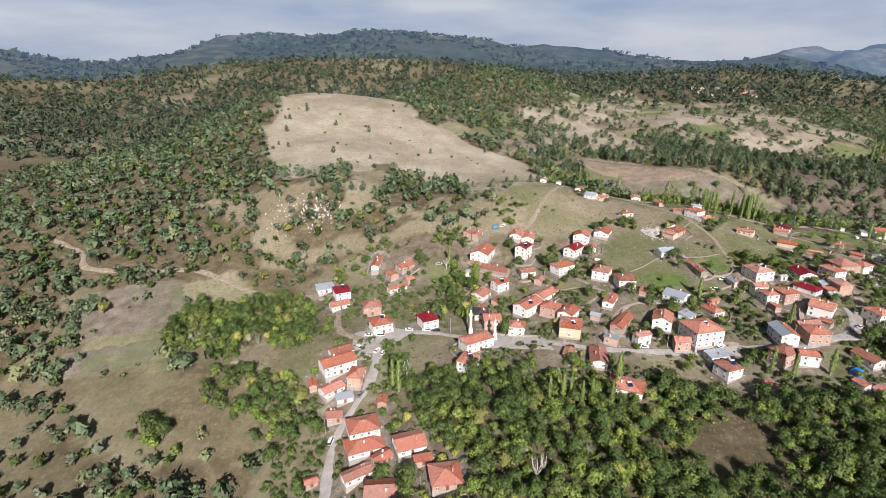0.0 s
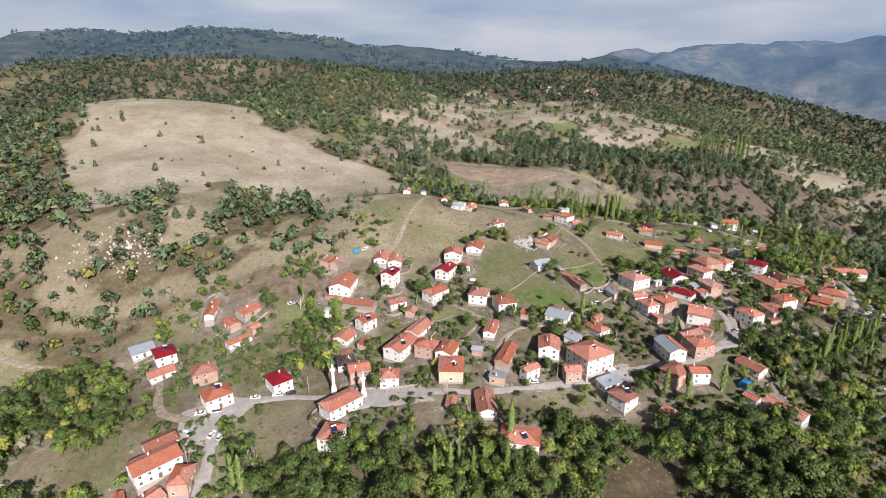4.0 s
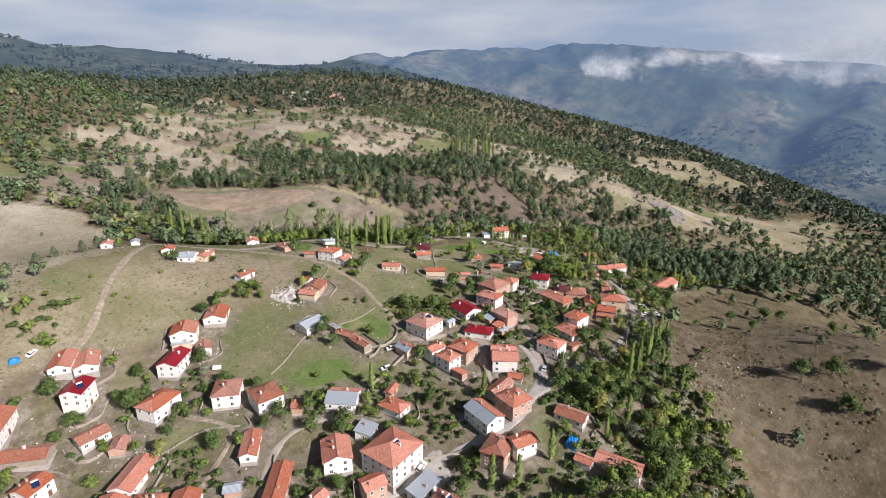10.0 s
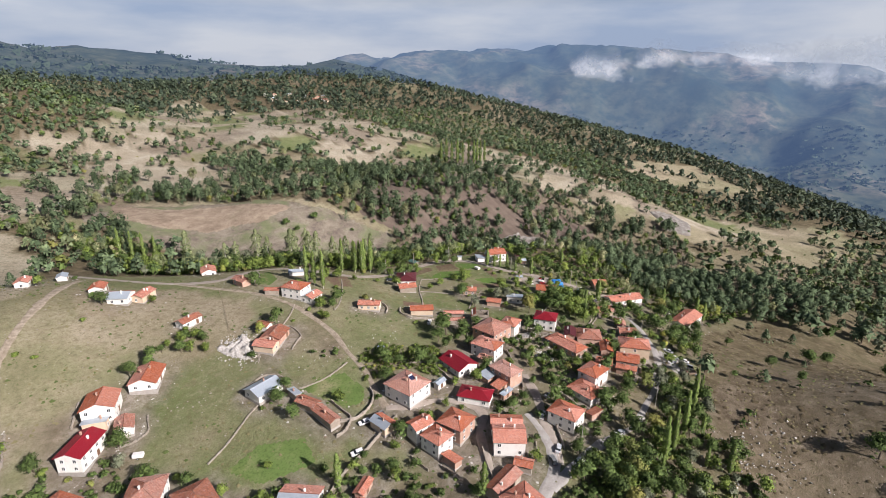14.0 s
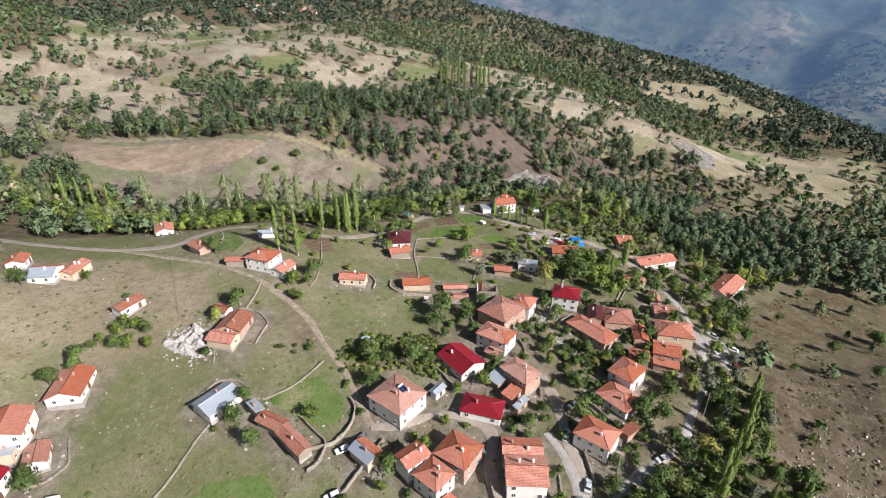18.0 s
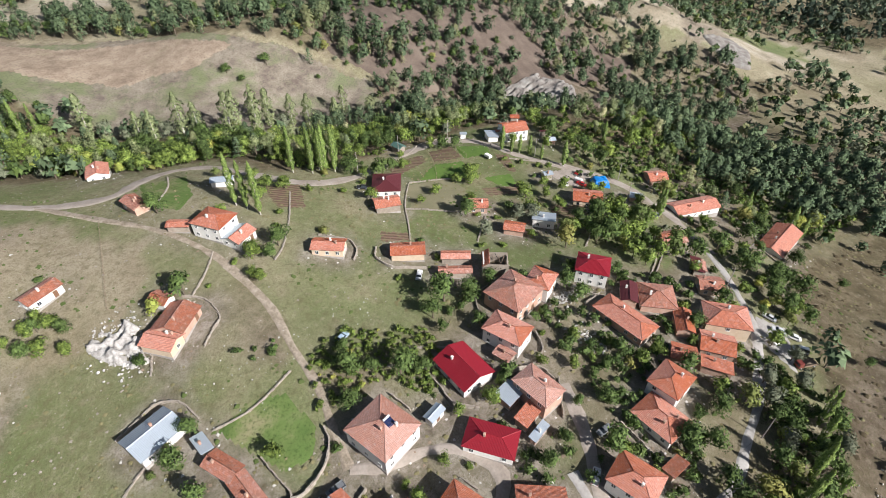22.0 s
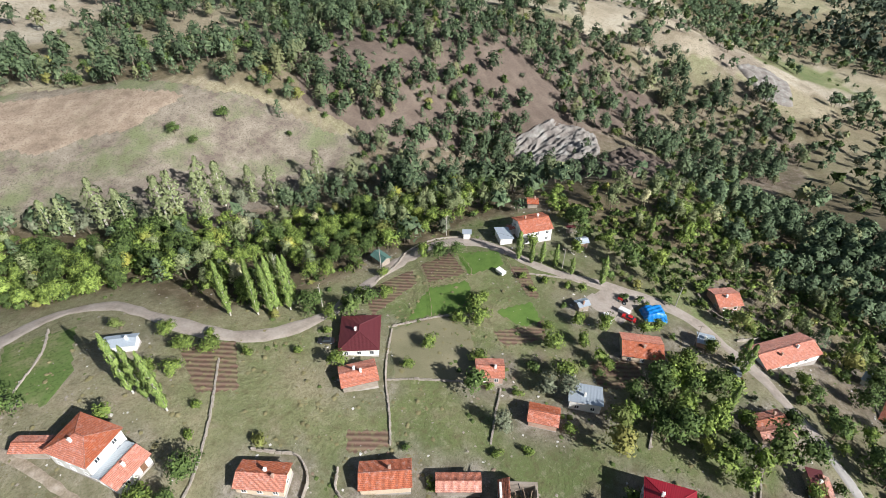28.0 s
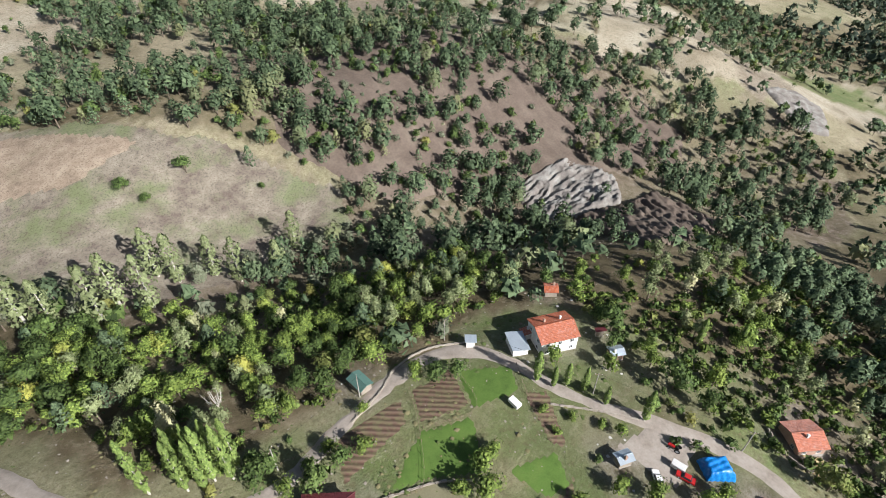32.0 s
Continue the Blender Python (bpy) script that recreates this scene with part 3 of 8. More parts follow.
def ground_material():
    m, nt, p = material("ground", 0.96, 0, 0.1)
    at = nt.nodes.new("ShaderNodeAttribute")
    at.attribute_name = "cover"
    sep = nt.nodes.new("ShaderNodeSeparateColor")
    nt.links.new(at.outputs["Color"], sep.inputs[0])
    huge, big, mid, fine = (noise_node(nt, s, d, "Object", r) for s, d, r in ((0.006, 6, 0.65), (0.035, 8, 0.62), (0.16, 8, 0.66), (1.1, 5, 0.75)))
    dry = ramp(nt, big.outputs[0], [(0.3, (0.29, 0.225, 0.165)), (0.5, (0.40, 0.33, 0.245)), (0.68, (0.49, 0.42, 0.325))])
    dry = mix(nt, ramp(nt, mid.outputs[0], [(0.5, (0, 0, 0)), (0.68, (0.65, 0.65, 0.65))]), dry, (0.23, 0.175, 0.135))
    dry = mix(nt, ramp(nt, huge.outputs[0], [(0.5, (0, 0, 0)), (0.66, (0.55, 0.55, 0.55))]), dry, (0.40, 0.345, 0.25))
    green = ramp(nt, big.outputs[0], [(0.38, (0.1, 0.17, 0.044)), (0.55, (0.16, 0.215, 0.073)), (0.7, (0.31, 0.285, 0.17))])
    green = mix(nt, ramp(nt, mid.outputs[0], [(0.53, (0, 0, 0)), (0.68, (0.5, 0.5, 0.5))]), green, (0.24, 0.2, 0.14))
    wood = ramp(nt, mid.outputs[0], [(0.35, (0.075, 0.06, 0.036)), (0.55, (0.155, 0.122, 0.078)), (0.75, (0.26, 0.21, 0.145))])
    rock = ramp(nt, mid.outputs[0], [(0.34, (0.095, 0.068, 0.055)), (0.5, (0.175, 0.13, 0.108)), (0.66, (0.3, 0.245, 0.21))])
    c = mix(nt, sep.outputs[0], dry, green)
    wn_at = nt.nodes.new("ShaderNodeAttribute")
    wn_at.attribute_name = "worn"
    bare = ramp(nt, big.outputs[0], [(0.36, (0.42, 0.365, 0.285)), (0.64, (0.56, 0.51, 0.42))])
    c = mix(nt, wn_at.outputs["Fac"], c, bare)
    c = mix(nt, ramp(nt, fine.outputs[0], [(0.58, (0, 0, 0)), (0.72, (0.5, 0.5, 0.5))]), c, (0.48, 0.43, 0.34))
    c = mix(nt, sep.outputs[1], c, wood)
    c = mix(nt, sep.outputs[2], c, rock)
    yd = nt.nodes.new("ShaderNodeAttribute")
    yd.attribute_name = "yard"
    packed = ramp(nt, mid.outputs[0], [(0.34, (0.13, 0.105, 0.085)), (0.5, (0.24, 0.205, 0.175)), (0.66, (0.37, 0.335, 0.295))])
    c = mix(nt, yd.outputs["Fac"], c, packed)
    c = mix(nt, ramp(nt, fine.outputs[0], [(0.32, (0.6, 0.6, 0.6)), (0.5, (0, 0, 0))]), c, (0.12, 0.11, 0.06))
    tuft = noise_node(nt, 0.42, 6, "Object", 0.72)
    c = mix(nt, ramp(nt, tuft.outputs[0], [(0.36, (0.55, 0.55, 0.55)), (0.48, (0, 0, 0))]), c, (0.13, 0.11, 0.062))
    c = mix(nt, ramp(nt, tuft.outputs[0], [(0.55, (0, 0, 0)), (0.68, (0.28, 0.28, 0.28))]), c, (0.44, 0.385, 0.295))
    tiny = noise_node(nt, 3.2, 4, "Object", 0.75)
    c = mix(nt, ramp(nt, tiny.outputs[0], [(0.36, (0.6, 0.6, 0.6)), (0.5, (0, 0, 0))]), c, (0.10, 0.10, 0.05))
    nt.links.new(c, p.inputs["Base Color"])
    add = nt.nodes.new("ShaderNodeMath")
    add.operation = "ADD"
    nt.links.new(mid.outputs[0], add.inputs[0])
    nt.links.new(fine.outputs[0], add.inputs[1])
    bump(nt, p, add.outputs[0], 0.7, 0.6)
    return m


MEADOWS = [
    [(205, 385), (236, 372), (258, 332), (300, 300), (310, 286), (289, 263), (262, 288), (225, 300), (196, 296), (172, 300), (180, 338)],
    [(95, 340), (145, 345), (172, 309), (172, 290), (150, 268), (118, 276), (95, 305)],
    [(240, 360), (262, 376), (303, 370), (303, 340), (285, 318), (262, 330)],
]
DRY_SLOPE = [(96, 420), (140, 405), (163, 372), (150, 350), (120, 350), (95, 380)]
CLIFFS = [[(318, 478), (300, 440), (345, 400), (420, 360), (520, 330), (600, 345), (560, 420), (470, 470), (400, 500), (350, 500)],
          [(222, 190), (268, 205), (330, 215), (380, 120), (300, 60), (235, 90)]]


def build_ground():
    xs = axis(-4900, 4900, 4.0, -240, 560, 1.07)
    ys = axis(-2500, 4900, 4.0, 90, 640, 1.07)
    gx, gy = np.meshgrid(xs, ys)
    x, y = gx.ravel(), gy.ravel()
    z = land(x, y)
    away = np.hypot(x, y)
    z = z - 40 * np.clip((away - 1820) / 200, 0, 1) - 160 * np.clip((away - 1950) / 350, 0, 1)
    nx, ny = len(xs), len(ys)
    i = (np.arange(ny - 1)[:, None] * nx + np.arange(nx - 1)[None, :]).ravel()
    quads = np.stack([i, i + 1, i + nx + 1, i + nx], 1)
    ob = from_arrays("ground", np.stack([x, y, z], 1), quads, ground_material())
    me = ob.data
    me.polygons.foreach_set("use_smooth", np.ones(len(quads), bool))
    d = density(x, y)
    village = inside(x, y, VILLAGE, 10, 71)
    green = np.where(village, 0.62 + 0.6 * fbm(x, y, 45, 81), 0.30 + 0.4 * fbm(x, y, 90, 81))
    for ring in MEADOWS:
        green = np.where(inside(x, y, ring, 8, 83), 0.92 + 0.5 * fbm(x, y, 34, 85), green)
    green = np.where(inside(x, y, DRY_SLOPE, 10, 89), 0.12 + 0.3 * np.clip(fbm(x, y, 40, 90), 0, 1), green)
    green = np.where(inside(x, y, BALD, 15, 31), 0.12 + 0.3 * np.clip(fbm(x, y, 80, 87), 0, 1), green)
    green = np.where(inside(x, y, SCRUB, 15, 31), 0.2, green)
    field, edge = mosaic(x, y)
    far_fields = inside(x, y, FAR_OPEN, 26, 33) | inside(x, y, MID_OPEN, 26, 38) | inside(x, y, SHOULDER, 26, 39) | inside(x, y, HILL_FIELDS, 26, 41)
    green = np.where(far_fields, np.where(field < 0.2, 0.8, np.where(field < 0.45, 0.38, 0.05)), green)
    wood = np.clip((d - 0.3) * 2.2, 0, 1) * np.where(village, 0.25, 1.0)
    rock = np.zeros(len(x))
    for ring in CLIFFS:
        rock = np.where(inside(x, y, ring, 18, 91), np.clip(0.55 + 0.9 * fbm(x, y, 40, 93), 0, 1), rock)
    busy = village & ~np.any([inside(x, y, ring, 8, 83) for ring in MEADOWS], axis=0) & (y < 345)
    rock = np.where(busy, np.clip(0.42 + 1.1 * fbm(x, y, 22, 95), 0, 0.85), rock)
    wood = np.where(inside(x, y, RIGHT_SLOPE, 12, 35), np.clip(0.45 + 0.8 * fbm(x, y, 40, 96), 0, 0.9), wood)
    slope = inside(x, y, GORGE, 30, 97)
    rock = np.where(slope, np.clip(0.6 + 0.9 * fbm(x, y, 34, 98), 0, 1), rock)
    rock = np.where(far_fields & (field > 0.84), 0.6, rock)
    wood = wood * (1 - 0.8 * rock)
    wood = np.where(busy, np.clip(0.22 + 1.0 * fbm(x, y, 18, 99), 0, 0.8), wood)
    field_rim = inside(225 + (x - 225) / 1.14, 550 + (y - 550) / 1.14, FALLOW, 10, 7)
    rock = np.where(field_rim, 0.75, rock)
    west = inside(x, y, LEFT_MEADOW, 14, 37) | inside(x, y, WOOD_WEST, 14, 39)
    wood = np.where(west, np.clip(0.5 + 0.8 * fbm(x, y, 40, 94), 0, 0.9), wood)
    # brown earth of the right slope, darkened further for its turn from the sun
    right = inside(x, y, RIGHT_SLOPE, 12, 35)
    wood = np.where(right, np.clip(0.98 + 0.6 * fbm(x, y, 40, 96), 0, 1), wood)
    rock = np.where(right, rock * 0.5, rock)
    col = np.stack([np.clip(green, 0, 1), wood, rock * 0.9, np.ones(len(x))], 1)
    near = np.full(len(x), 99.0)
    for hx, hy, rad, rot, la, lb in HOUSES:
        c, s = math.cos(radians(rot)), math.sin(radians(rot))
        u, v = (x - hx) * c + (y - hy) * s, (y - hy) * c - (x - hx) * s
        near = np.minimum(near, np.hypot(np.clip(np.abs(u) - la, 0, 99), np.clip(np.abs(v) - lb, 0, 99)))
    yard = np.clip(1.25 - near / 5.5 + 0.5 * fbm(x, y, 14, 101), 0, 1) * np.where(y < 345, 0.95, 0.5)
    worn = inside(x, y, BALD, 15, 31) | (far_fields & (field > 0.3))
    e = me.attributes.new("worn", "FLOAT", "POINT")
    e.data.foreach_set("value", np.where(worn, np.clip(0.55 + 0.5 * fbm(x, y, 55, 103), 0, 0.85), 0).astype(np.float32))
    b = me.attributes.new("yard", "FLOAT", "POINT")
    b.data.foreach_set("value", yard.astype(np.float32))
    a = me.attributes.new("cover", "FLOAT_COLOR", "POINT")
    a.data.foreach_set("color", col.astype(np.float32).ravel())
    return tagged(ob, "dry hillside ground with grass, bare earth and forest floor", "ground", kind="structure")




def backdrop_material(name, forest):
    """Far slopes: air haze put in as a blue glow, stronger the farther they lie."""
    m, nt, p = material(name, 1.0, 0, 0.0)
    a, b = noise_node(nt, 0.0022, 7, "Object", 0.65), noise_node(nt, 0.014, 6, "Object", 0.7)
    if forest:
        c = mix(nt, b.outputs[0], (0.022, 0.036, 0.026), (0.075, 0.095, 0.06))
    else:
        c = ramp(nt, a.outputs[0], [(0.35, (0.03, 0.045, 0.042)), (0.52, (0.075, 0.085, 0.06)), (0.74, (0.2, 0.165, 0.13))])
        c = mix(nt, ramp(nt, b.outputs[0], [(0.42, (0, 0, 0)), (0.6, (0.85, 0.85, 0.85))]), c, (0.03, 0.045, 0.04))
    nt.links.new(c, p.inputs["Base Color"])
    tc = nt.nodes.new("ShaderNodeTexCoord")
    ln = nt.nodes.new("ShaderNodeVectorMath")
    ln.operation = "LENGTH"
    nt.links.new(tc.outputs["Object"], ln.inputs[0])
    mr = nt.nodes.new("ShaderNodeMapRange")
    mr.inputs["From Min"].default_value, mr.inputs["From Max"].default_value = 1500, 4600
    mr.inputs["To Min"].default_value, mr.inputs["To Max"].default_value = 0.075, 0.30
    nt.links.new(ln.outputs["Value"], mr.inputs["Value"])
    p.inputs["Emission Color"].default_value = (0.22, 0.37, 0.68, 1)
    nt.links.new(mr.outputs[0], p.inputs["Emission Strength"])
    return m


RANGE_AZ = [-35, -27, -18, -12, -6, 0, 4, 10, 15, 20, 26, 31, 37, 43, 50, 59, 68, 73, 80]
RANGE = [0.022, 0.016, 0.01, 0.004, 0.01, 0.014, 0.03, 0.038, 0.033, 0.024, 0.014, 0.027, 0.01, 0.005, 0.013, 0.006, 0.0, -0.018, -0.02]


def far_land(x, y):
    rough = fbm(x, y, 300, 131, 6)
    ribs = np.abs(fbm(x, y, 520, 137, 4))
    broad = np.abs(fbm(x, y, 1300, 141, 3))
    d = np.hypot(x - 40, y - 90)
    w = np.clip((d - 1900) / 700, 0, 1)
    rise = np.interp(np.degrees(np.arctan2(x - 40, y - 90)), RANGE_AZ, RANGE) * d * np.clip((d - 1800) / 400, 0, 1)
    return land(x, y) + rise + rough * 16 - 2 + ((0.22 - ribs) * 150 + (0.2 - broad) * 170 * np.clip((4300 - d) / 900, 0, 1)) * w


def build_backdrop():
    """The far ranges, more than 1.7 kilometres off."""
    az = np.radians(np.arange(-75, 116, 0.4))
    dist = np.concatenate([np.arange(1720, 3400, 36), np.arange(3400, 4880, 50)])
    ga, gd = np.meshgrid(az, dist)
    x, y = (gd * np.sin(ga)).ravel(), (gd * np.cos(ga)).ravel()
    z = far_land(x, y) - 60 * np.clip((1850 - gd.ravel()) / 120, 0, 1)
    n, k = len(az), len(dist)
    i = (np.arange(k - 1)[:, None] * n + np.arange(n - 1)[None, :]).ravel()
    ob = from_arrays("backdrop", np.stack([x, y, z], 1), np.stack([i, i + n, i + n + 1, i + 1], 1)[:, ::-1], backdrop_material("far_mountains_haze_glow", False))
    ob.data.polygons.foreach_set("use_smooth", np.ones(len(ob.data.polygons), bool))
    tagged(ob, "hazy blue forested mountain ranges far beyond the valley", "mountains", kind="structure")


build_backdrop()


def cloud_material():
    """Thin white valley cloud: thick in the middle, frayed at the rim."""
    m, nt, p = material("cloud", 1.0, 0, 0.0)
    at = nt.nodes.new("ShaderNodeAttribute")
    at.attribute_name = "tint"
    n = noise_node(nt, 0.008, 7, "Object", 0.62)
    add = nt.nodes.new("ShaderNodeMath")
    add.operation = "MULTIPLY_ADD"
    nt.links.new(at.outputs["Fac"], add.inputs[0])
    add.inputs[1].default_value = 0.36
    nt.links.new(n.outputs[0], add.inputs[2])
    nt.links.new(ramp(nt, add.outputs[0], [(0.58, (0, 0, 0)), (0.98, (0.55, 0.55, 0.55))]), p.inputs["Alpha"])
    p.inputs["Base Color"].default_value = (0.8, 0.82, 0.85, 1)
    # a faint glow stands in for daylight scattered in the cloud
    p.inputs["Emission Color"].default_value = (0.7, 0.78, 0.9, 1)
    p.inputs["Emission Strength"].default_value = 0.2
    return m


M_CLOUD = cloud_material()


def cloud(az0, az1, dist, z, tall):
    """A low bank of cloud on a bowed sheet far over the valley."""
    a, h = np.meshgrid(np.radians(np.linspace(az0, az1, 60)), np.linspace(-1, 1, 16))
    d = dist * (1 + 0.02 * np.cos(h * 1.5))
    v = np.stack([(d * np.sin(a)).ravel(), (d * np.cos(a)).ravel(), (z + h * tall).ravel()], 1)
    u = np.linspace(-1, 1, 60)[None, :].repeat(16, 0)
    fade = np.clip(1 - u ** 2 - h ** 2, 0, 1).ravel()
    i = (np.arange(15)[:, None] * 60 + np.arange(59)[None, :]).ravel()
    q = np.stack([i, i + 1, i + 61, i + 60], 1)
    ob = from_arrays("cloud_bank", v, q, M_CLOUD, tint=fade)
    ob.visible_shadow = False
    tagged(ob, "low white cloud bank drifting over the valley", "cloud", kind="structure")


cloud(52.7, 58.9, 3000, 135, 93)
cloud(57.3, 64.5, 3000, 171, 78)
cloud(62.4, 73.3, 3000, 170, 66)
cloud(68.0, 79.6, 3000, 132, 118)
cloud(75.1, 82.8, 3000, 123, 122)


# ---------------------------------------------------------------- roads, tracks, fields
def spline(pts, step=2.5):
    """A smooth line through points of the plan."""
    p = [Vector((*q, 0)) for q in pts]
    p = [2 * p[0] - p[1]] + p + [2 * p[-1] - p[-2]]
    out = []
    for a, b, c, d in zip(p, p[1:], p[2:], p[3:]):
        n = max(2, int((c - b).length / step))
        for k in range(n):
            t = k / n
            out.append(0.5 * ((2 * b) + (c - a) * t + (2 * a - 5 * b + 4 * c - d) * t * t + (3 * b - a - 3 * c + d) * t ** 3))
    return out + [p[-2]]


ROAD_LINES = []


def road(name, pts, width, mat, label, lift=0.16):
    line = spline(pts)
    ROAD_LINES.append((np.array([(q.x, q.y) for q in line]), width))
    rng = random.Random(name)
    V, Q = [], []
    cols = 7
    for k, q in enumerate(line):
        d = (line[min(k + 1, len(line) - 1)] - line[max(k - 1, 0)]).normalized()
        side = Vector((-d.y, d.x, 0))
        w = width * (1 + 0.3 * math.sin(k * 0.7) * rng.random() + 0.15 * math.sin(k * 0.23) + 0.25 * (rng.random() - 0.5))
        for c in range(cols):
            s = (c / (cols - 1) - 0.5) * w
            e = q + side * s
            z = at(e.x, e.y) + (lift if 0 < c < cols - 1 else -0.12) + (0.05 if c in (2, 4) else 0)
            V.append((e.x, e.y, z))
            if k and c:
                i = k * cols + c
                Q.append((i - cols - 1, i - 1, i, i - cols))
    ob = from_arrays(name, np.array(V), np.array(Q)[:, ::-1], mat)
    ob.data.polygons.foreach_set("use_smooth", np.ones(len(Q), bool))
    return tagged(ob, label, "road", kind="structure")


road("road_main", [(-44, 140), (-47, 174), (-46, 187), (-40, 201), (-35, 212), (-33, 224), (-34, 240)], 4.6, M_CONCRETE, "pale concrete village street with worn edges")
road("road_square", [(-36, 236), (-24, 249), (-7, 250), (7, 246), (32, 238), (56, 234), (75, 229), (99, 227), (125, 223), (141, 222), (155, 219), (169, 216), (183, 220), (195, 225), (202, 233), (207, 246)], 4.0, M_CONCRETE, "pale concrete street through the village")
road("road_east", [(187, 220), (210, 222), (224, 221), (236, 220), (248, 223), (261, 226), (275, 232), (286, 238), (296, 247), (306, 258), (311, 266)], 3.3, M_CONCRETE, "grey concrete lane along the village edge")
road("road_upper", [(100, 470), (118, 440), (140, 418), (160, 410), (172, 417), (184, 420), (196, 414), (203, 401), (210, 388), (218, 379), (228, 375), (242, 375), (259, 380), (277, 384), (291, 383), (300, 376), (304, 366), (306, 355), (310, 345), (315, 336), (323, 322), (327, 308), (325, 296), (322, 285), (317, 275), (311, 264)], 5.0, M_ROAD, "packed gravel road curving round the upper village")
road("track_meadow", [(140, 418), (154, 396), (166, 378), (174, 359), (177, 343), (178, 329), (176, 315), (175, 302), (172, 291), (169, 279)], 2.7, M_TRACK, "rutted dirt track beside the meadows")
road("track_hill", [(43, 341), (57, 352), (65, 364), (75, 385), (89, 410), (105, 440)], 3.4, M_TRACK, "dirt track climbing the hill foot")
road("track_valley", [(-301, 371), (-253, 347), (-236, 327), (-193, 321), (-157, 320), (-123, 308), (-80, 300), (-62, 280), (-56, 255), (-40, 243)], 4.2, M_TRACK, "pale dirt road from the side valley")
road("lane_square", [(177, 236), (186, 249), (194, 256), (192, 265), (185, 271), (176, 274), (169, 279)], 3.4, M_ROAD, "narrow packed lane between houses")
road("lane_garden", [(224, 262), (217, 250), (208, 239), (203, 231), (197, 224)], 3.4, M_ROAD, "narrow lane between garden walls")
road("lane_steps", [(79, 233), (92, 254), (104, 263), (118, 262), (130, 257)], 2.8, M_ROAD, "narrow stony lane between house yards")
road("lane_north", [(60, 234), (66, 250), (75, 262), (90, 278), (80, 295)], 2.6, M_TRACK, "narrow dirt lane up between the houses")


def patch(name, ring, mat, label, category="field", lift=0.1, cell=0.8):
    """A tilled, grassy or paved plot that follows the ground."""
    xs, ys = [p[0] for p in ring], [p[1] for p in ring]
    gx, gy = np.meshgrid(np.arange(min(xs) - 1, max(xs) + 1 + cell, cell), np.arange(min(ys) - 1, max(ys) + 1 + cell, cell))
    nx = gx.shape[1]
    x, y = gx.ravel(), gy.ravel()
    ins = inside(x, y, ring, 2.0 if cell < 1.5 else 9.0, 17)
    i = (np.arange(gx.shape[0] - 1)[:, None] * nx + np.arange(nx - 1)[None, :]).ravel()
    quads = np.stack([i, i + 1, i + nx + 1, i + nx], 1)
    quads = quads[ins[quads].sum(1) >= 3]
    used = np.unique(quads)
    remap = np.zeros(len(x), int)
    remap[used] = np.arange(len(used))
    cnt = np.bincount(quads.ravel(), minlength=len(x))
    z = land(x, y) + np.where(cnt >= 4, lift, -0.06)
    ob = from_arrays(name, np.stack([x, y, z], 1)[used], remap[quads], mat)
    ob.data.polygons.foreach_set("use_smooth", np.ones(len(quads), bool))
    return tagged(ob, label, category, kind="structure")


patch("village_square", [(-46, 228), (-46, 252), (-26, 256), (-14, 252), (-26, 236), (-30, 226)], M_CONCRETE, "pale concrete village square", "pavement")
patch("mosque_yard", [(20, 232), (55, 228), (52, 240), (24, 246)], M_CONCRETE, "pale concrete yard below the mosque", "pavement", 0.2)
patch("corner_yard", [(122, 212), (140, 214), (143, 226), (126, 228)], M_CONCRETE, "pale concrete yard at the street bend", "pavement", 0.2)
patch("car_park", [(280, 222), (296, 232), (292, 242), (283, 236)], M_CONCRETE, "pale dusty parking place beside the lane", "pavement")
patch("farm_yard", [(306, 318), (324, 320), (318, 332), (304, 334)], M_ROAD, "packed gravel yard", "pavement")
patch("tilled_plot", [(277, 378), (291, 377), (286, 363), (272, 367)], M_SOIL, "freshly tilled reddish-brown garden plot", "garden plot")
patch("grass_plot", [(291, 376), (304, 366), (299, 358), (285, 362)], M_GRASS, "bright green grass plot", "grass")
patch("grass_plot", [(271, 366), (284, 361), (276, 348), (263, 356), (255, 359)], M_GRASS, "green grass garden between fences", "grass")
patch("grass_plot", [(279, 347), (293, 342), (288, 334), (281, 336)], M_GRASS, "small bright green grass plot", "grass")
patch("tilled_plot", [(299, 358), (305, 354), (295, 340), (292, 344)], M_SOIL, "narrow dark tilled plot by the road", "garden plot")
patch("tilled_plot", [(273, 342), (285, 335), (293, 337), (283, 329), (272, 335)], M_SOIL, "curved tilled plot with furrows", "garden plot")
patch("tilled_plot", [(286, 318), (298, 309), (291, 301), (279, 311)], M_SOIL, "ploughed plot behind a house", "garden plot")
patch("tilled_plot", [(223, 341), (232, 334), (228, 330), (219, 335)], M_SOIL, "small tilled plot in the meadow", "garden plot")
patch("tilled_plot", [(254, 378), (274, 377), (270, 369), (250, 366)], M_SOIL, "tilled plot along the road", "garden plot")
patch("vegetable_plot", [(205, 385), (217, 379), (210, 363), (201, 368)], M_SOIL, "kitchen garden with dark planted rows", "garden plot")
patch("grass_plot", [(172, 415), (188, 411), (184, 392), (176, 384), (168, 396)], M_PASTURE, "green grass below the road bend", "grass")
patch("grass_plot", [(150, 306), (160, 308), (168, 304), (169, 292), (164, 286), (157, 287), (153, 297)], M_PASTURE, "green walled grass enclosure", "grass")
patch("grass_plot", [(116, 290), (128, 293), (141, 285), (139, 273), (122, 277)], M_PASTURE, "green grass meadow below a stone wall", "grass")
patch("dry_plot", [(251, 360), (267, 355), (269, 344), (258, 331), (241, 345)], M_STUBBLE, "dry grey-brown fenced plot", "field")
